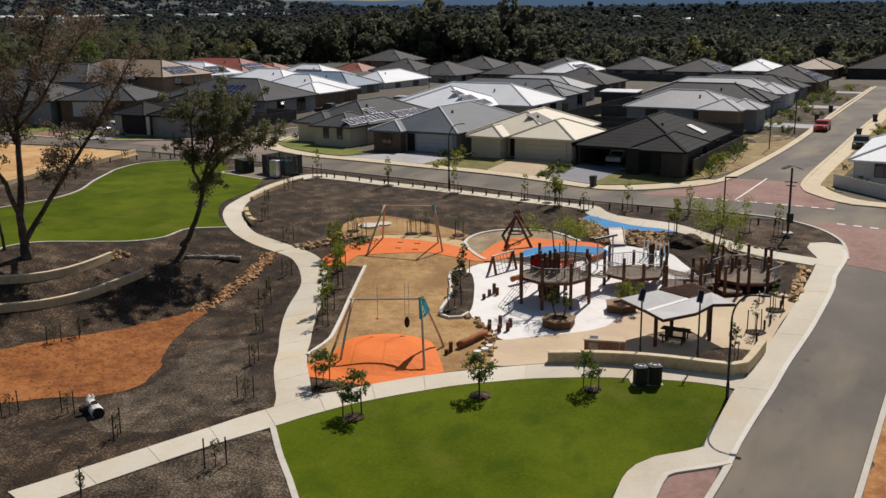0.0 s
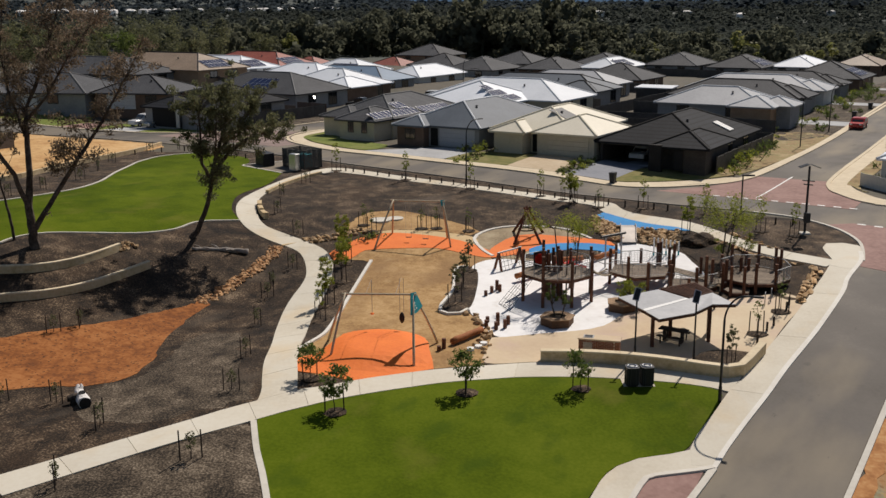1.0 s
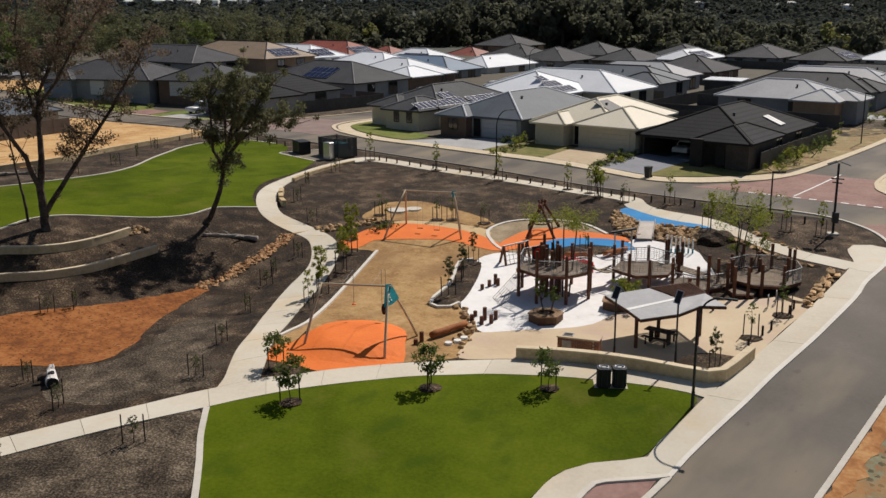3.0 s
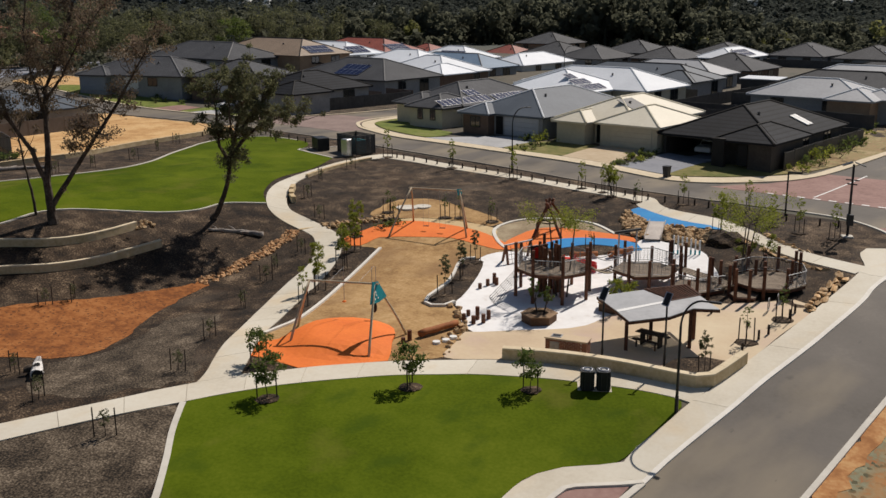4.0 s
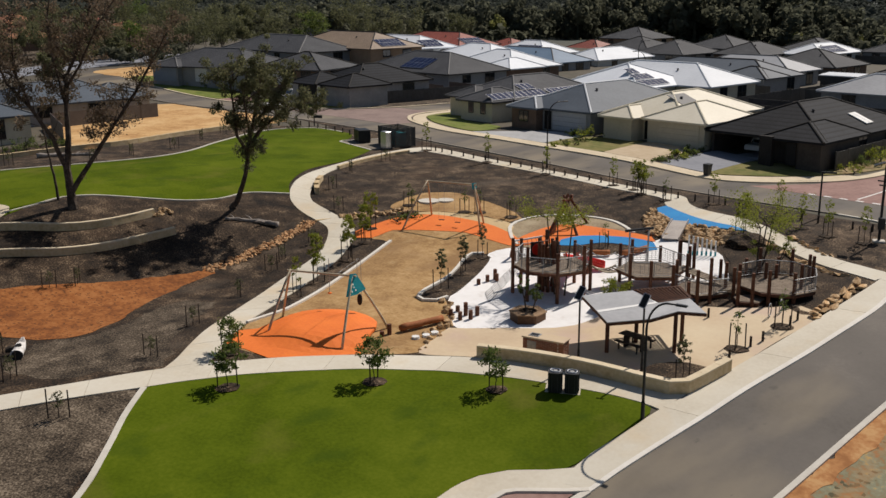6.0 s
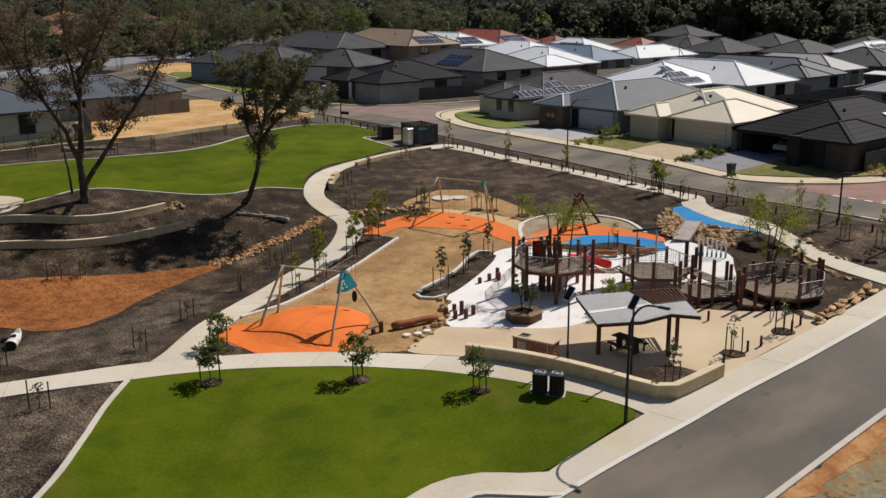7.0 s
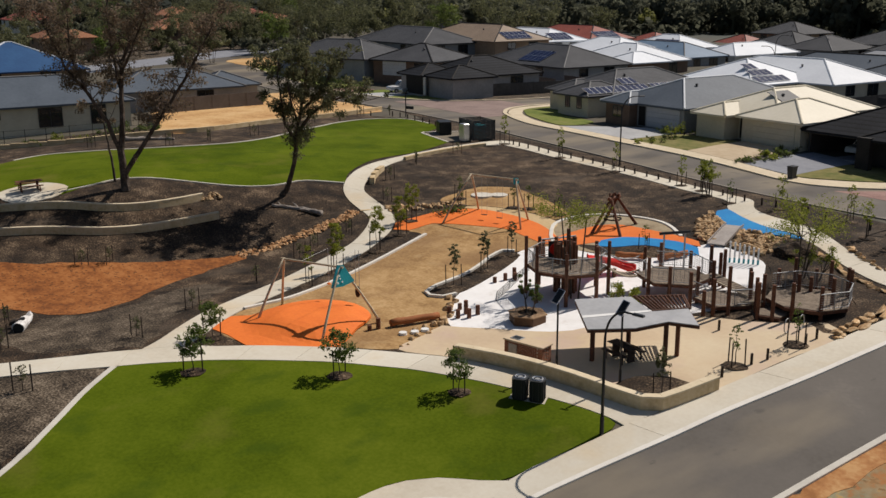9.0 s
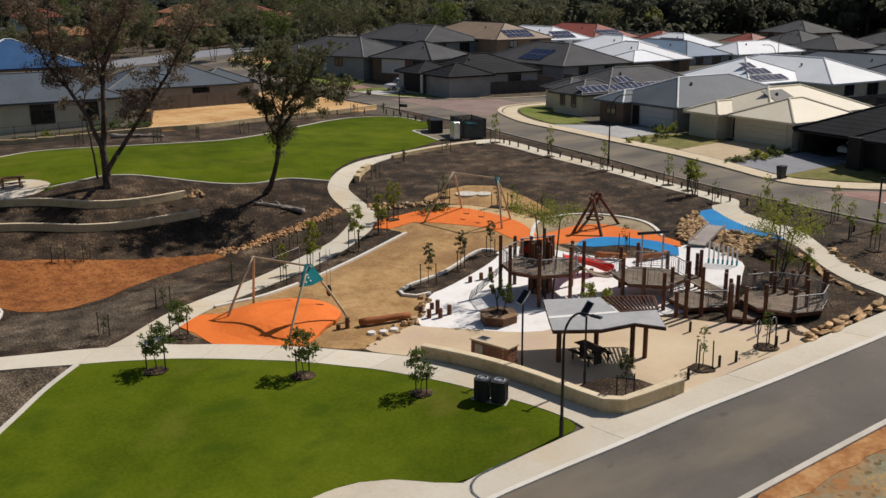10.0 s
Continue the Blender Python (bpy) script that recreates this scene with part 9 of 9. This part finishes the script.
def car(x, y, turn, paint, label, long=4.3, tall=1.48, ute=False):
    ob = tagged(empty("car", x, y, height(x, y) + .06, turn), label, "car")
    w = 1.76
    prof = [(-.5, .32), (-.5, .62), (-.47, .80), (-.36, .86), (-.22, .92), (-.10, tall - .06), (.02, tall), (.22, tall), (.36, tall - .08), (.46, .98), (.5, .92), (.5, .40), (.46, .30), (-.46, .28)]
    if ute:
        prof = [(-.5, .42), (-.5, .72), (-.47, .92), (-.3, 1.0), (-.2, 1.05), (-.1, tall - .04), (0, tall), (.14, tall), (.19, 1.05), (.5, 1.02), (.5, .5), (.46, .4), (-.46, .38)]
    bm = bmesh.new()
    rows = []
    for f in (-1, -.86, .86, 1):
        k = .93 if abs(f) == 1 else 1.0
        rows.append([bm.verts.new((px * long * (1 if abs(f) < 1 else .985), f * w / 2, pz if abs(f) < 1 or pz < .95 else pz - .1)) for px, pz in prof])
    n = len(prof)
    for a, b in zip(rows, rows[1:]):
        for k in range(n):
            bm.faces.new((a[k], b[k], b[(k + 1) % n], a[(k + 1) % n]))
    bm.faces.new(rows[0]); bm.faces.new(rows[-1][::-1])
    bmesh.ops.recalc_face_normals(bm, faces=bm.faces)
    body = part("body", bm, paint, ob)
    bm = bmesh.new()
    for s in (-1, 1):
        box(bm, .08 * long if not ute else -.02 * long, s * (w / 2 + .002), tall - .32, long * (.42 if not ute else .22), .03, .34)
    part("side_window", bm, M["glass"], ob)
    for px, pz, tilt in ((-.165 * long, tall - .33, 52), ((.405 * long) if not ute else .17 * long, tall - .33, -60 if not ute else -84)):
        bm = bmesh.new()
        box(bm, px, 0, pz, .03, w * .8, .62, Matrix.Rotation(radians(tilt), 4, "Y"))
        part("windscreen", bm, M["glass"], ob)
    for px in (-.31, .30):
        for s in (-1, 1):
            bm = bmesh.new()
            rod(bm, (px * long, s * (w / 2 - .1), .32), (px * long, s * (w / 2 + .06), .32), .32, sides=16)
            wh = part("wheel", bm, M["rubber"], ob)
            bm = bmesh.new()
            rod(bm, (px * long, s * (w / 2 + .055), .32), (px * long, s * (w / 2 + .075), .32), .19, sides=12)
            part("rim", bm, M["aluminium"], wh)
    for s in (-.6, .6):
        bm = bmesh.new()
        box(bm, -.495 * long, s, .68, .06, .32, .14)
        part("headlight", bm, M["aluminium"], ob)
        bm = bmesh.new()
        box(bm, .495 * long, s, .85, .06, .28, .16)
        part("tail_light", bm, M["redplastic"], ob)
    return ob


car(*xy(-22.8, 148.0), TURN + 90, CARS["red"], "red hatchback parked on the side road", 4.0)
car(*xy(-15.9, 134.5), TURN + 92, CARS["black"], "black hatchback parked on the verge", 4.2)
car(*xy(-107.6, 99.6), TURN + 80, CARS["silver"], "silver wagon parked on a driveway", 4.7, 1.55)
car(*xy(-110.6, 99.4), TURN + 84, CARS["white"], "white utility truck parked on a driveway", 5.0, 1.75, True)
car(*xy(-38.0, 106.9), TURN + 90, CARS["white"], "white hatchback standing in the open garage", 4.1)
car(*xy(-99.5, 136), TURN + 10, CARS["black"], "black pickup parked on the bare lot", 5.0, 1.8, True)
car(*xy(-96, 152), TURN + 20, CARS["white"], "white van by the building site", 4.8, 1.9)

# lane lines
def stripe(a, b, w, label):
    pa, pb = Vector(xy(*a)), Vector(xy(*b))
    d = (pb - pa).normalized()
    s = Vector((-d.y, d.x)) * w / 2
    n = max(2, int((pb - pa).length))
    bm = bmesh.new()
    rows = []
    for i in range(n + 1):
        p = pa.lerp(pb, i / n)
        rows.append([bm.verts.new((q.x, q.y, height(q.x, q.y) + .062)) for q in (p + s, p - s)])
    for r, q in zip(rows, rows[1:]):
        bm.faces.new((r[0], r[1], q[1], q[0]))
    return tagged(finish("lane_line", bm, M["whitepaint"]), label, "road marking", kind="structure")


stripe((-21.6, 93.4), (-21.4, 106.0), .16, "white centre line across the paved junction")
for i in range(10):
    stripe((-25.5 + i * 1.35, 92.7 + .02 * i), (-24.85 + i * 1.35, 92.7 + .02 * i), .3, "white broken give-way line")
for i in range(7):
    stripe((-11.6 + i * 1.3, 86.9), (-10.95 + i * 1.3, 86.95), .3, "white broken give-way line")
ribbon("kerb", [(12.6, 42.9), (13.1, 43.75), (13.87, 45.22), (15.3, 47.6), (16.83, 50.03), (17.37, 50.91), (18.9, 53.5), (20.8, 56.5), (22.48, 59.26), (25.45, 64.6), (26.7, 67.4), (28.9, 71.3), (29.6, 73.5)], .3, -.1, .10, M["kerb_white"])
ribbon("kerb", [(7.6, 37), (8.8, 40.4), (9.7, 42.2), (10.15, 42.5), (12.2, 43.25), (13.0, 43.6)], .3, -.1, .12, M["kerb"])

ribbon("kerb", uvs([(-9.78, 44.3), (-9.85, 41), (-10.0, 36), (-10.3, 28)]), .34, -.1, .12, M["kerb"])

# roof solar arrays, set on the slopes
def roof_array(plan, eave, pitch, face, along, up, cols, rows, size, label):
    """Panels on one slope of a hipped roof: plan is its eave outline, along and up place the first panel's centre on the slope."""
    u0, u1, v0, v1 = plan
    u, v = (u1 - up, v0 + along) if face == "e" else (u0 + along, v0 + up)
    return solar_panels(xy(u, v), eave + pitch * up + .03, cols, rows, 1.0, math.degrees(math.atan(pitch)), size, 90 if face == "e" else 0, None, label)


zA = height(*xy(-78, 103)) + .12 + 2.45
SOLAR_ROOF = (-81.5, -70.2, 104.3, 122)
roof_array((-81.5, -70.5, 100.6, 122), zA, PITCH, "e", 1.0, 1.0, 11, 1, (.88, 1.55), "long row of solar panels in white frames on the brown roof")
roof_array(SOLAR_ROOF, zA, PITCH, "e", 7.7, 1.0, 8, 1, (.84, 1.55), "short row of solar panels in white frames on the brown roof")
roof_array(SOLAR_ROOF, zA, PITCH, "e", 3.8, 2.7, 3, 1, (.84, 1.55), "three solar panels above the long row")
roof_array((-127.5, -104.2, 125, 139.6), 6.7, .4, "s", 10.6, 2.0, 5, 2, (1.15, 1.9), "block of blue solar panels on a hipped roof")
roof_array((-164, -135.8, 134.4, 148.4), 9.2, .4, "e", 4.0, 1.4, 6, 2, (1.0, 1.6), "block of blue solar panels on a tan hipped roof")
roof_array((-160, -138.4, 148.8, 160), 8.6, .4, "e", 3.0, 1.2, 5, 2, (1.0, 1.6), "block of blue solar panels on a white hipped roof")
roof_array((-166, -141.4, 163, 176), 8.4, .4, "e", 3.4, 1.2, 6, 2, (1.0, 1.6), "block of blue solar panels on a red hipped roof")
roof_array((-48.4, -33.4, 208.5, 224.7), 6.0, .4, "e", 4.0, 1.6, 8, 2, (1.0, 1.6), "block of blue solar panels on a grey hipped roof")
roof_array((-100, -89.6, 222, 241), 5.9, .4, "e", 5.0, 1.4, 8, 2, (1.0, 1.6), "block of blue solar panels on a white hipped roof")
roof_array((-74, -60.6, 238, 256), 5.8, .4, "e", 5.0, 1.4, 8, 2, (1.0, 1.6), "block of blue solar panels on a grey hipped roof")
roof_array((-150, -133, 180.5, 193), 6.3, .4, "s", 7.0, 1.4, 7, 2, (1.0, 1.6), "block of blue solar panels on a white hipped roof")
WHITE_WING = (-80.0, -66.4, 124.2, 138)
for up, n, at in ((1.2, 6, 2.4), (2.9, 4, 3.2), (4.6, 2, 4.2)):
    roof_array(WHITE_WING, 6.8, .4, "e", at, up, n, 1, (1.0, 1.6), "stepped row of blue solar panels on the white roof")
# roof window on the black-tiled house
ob = tagged(empty("roof_window", *xy(-31.2, 113.6), height(*xy(-40.7 + 5.65, 105.2)) + .12 + 2.45 + PITCH * 2.3, TURN), "white-framed skylight on the black-tiled roof", "skylight")
ob.matrix_basis = ob.matrix_basis @ pose(0, 0, 0, 0, 22.8, 0)
for k in range(2):
    bm = bmesh.new()
    box(bm, 0, k * .8 - .4, .1, 2.2, .74, .1, None, .02)
    part("frame", bm, M["whitepaint"], ob)

# flat dark patch on the slope of the cream roof
zc = height(*xy(-49.45, 104.4)) + .12
mat = tagged(empty("roof_mat", *xy(-48.2, 107.8), zc + 2.45 + 3.55 * PITCH, TURN), "flat dark patch on the cream metal roof", "roof mat")
mat.matrix_basis = mat.matrix_basis @ pose(0, 0, 0, 0, 22.8, 0)
bm = bmesh.new()
box(bm, 0, 0, .06, 2.6, 3.2, .05)
part("mat", bm, M["charcoal"], mat)
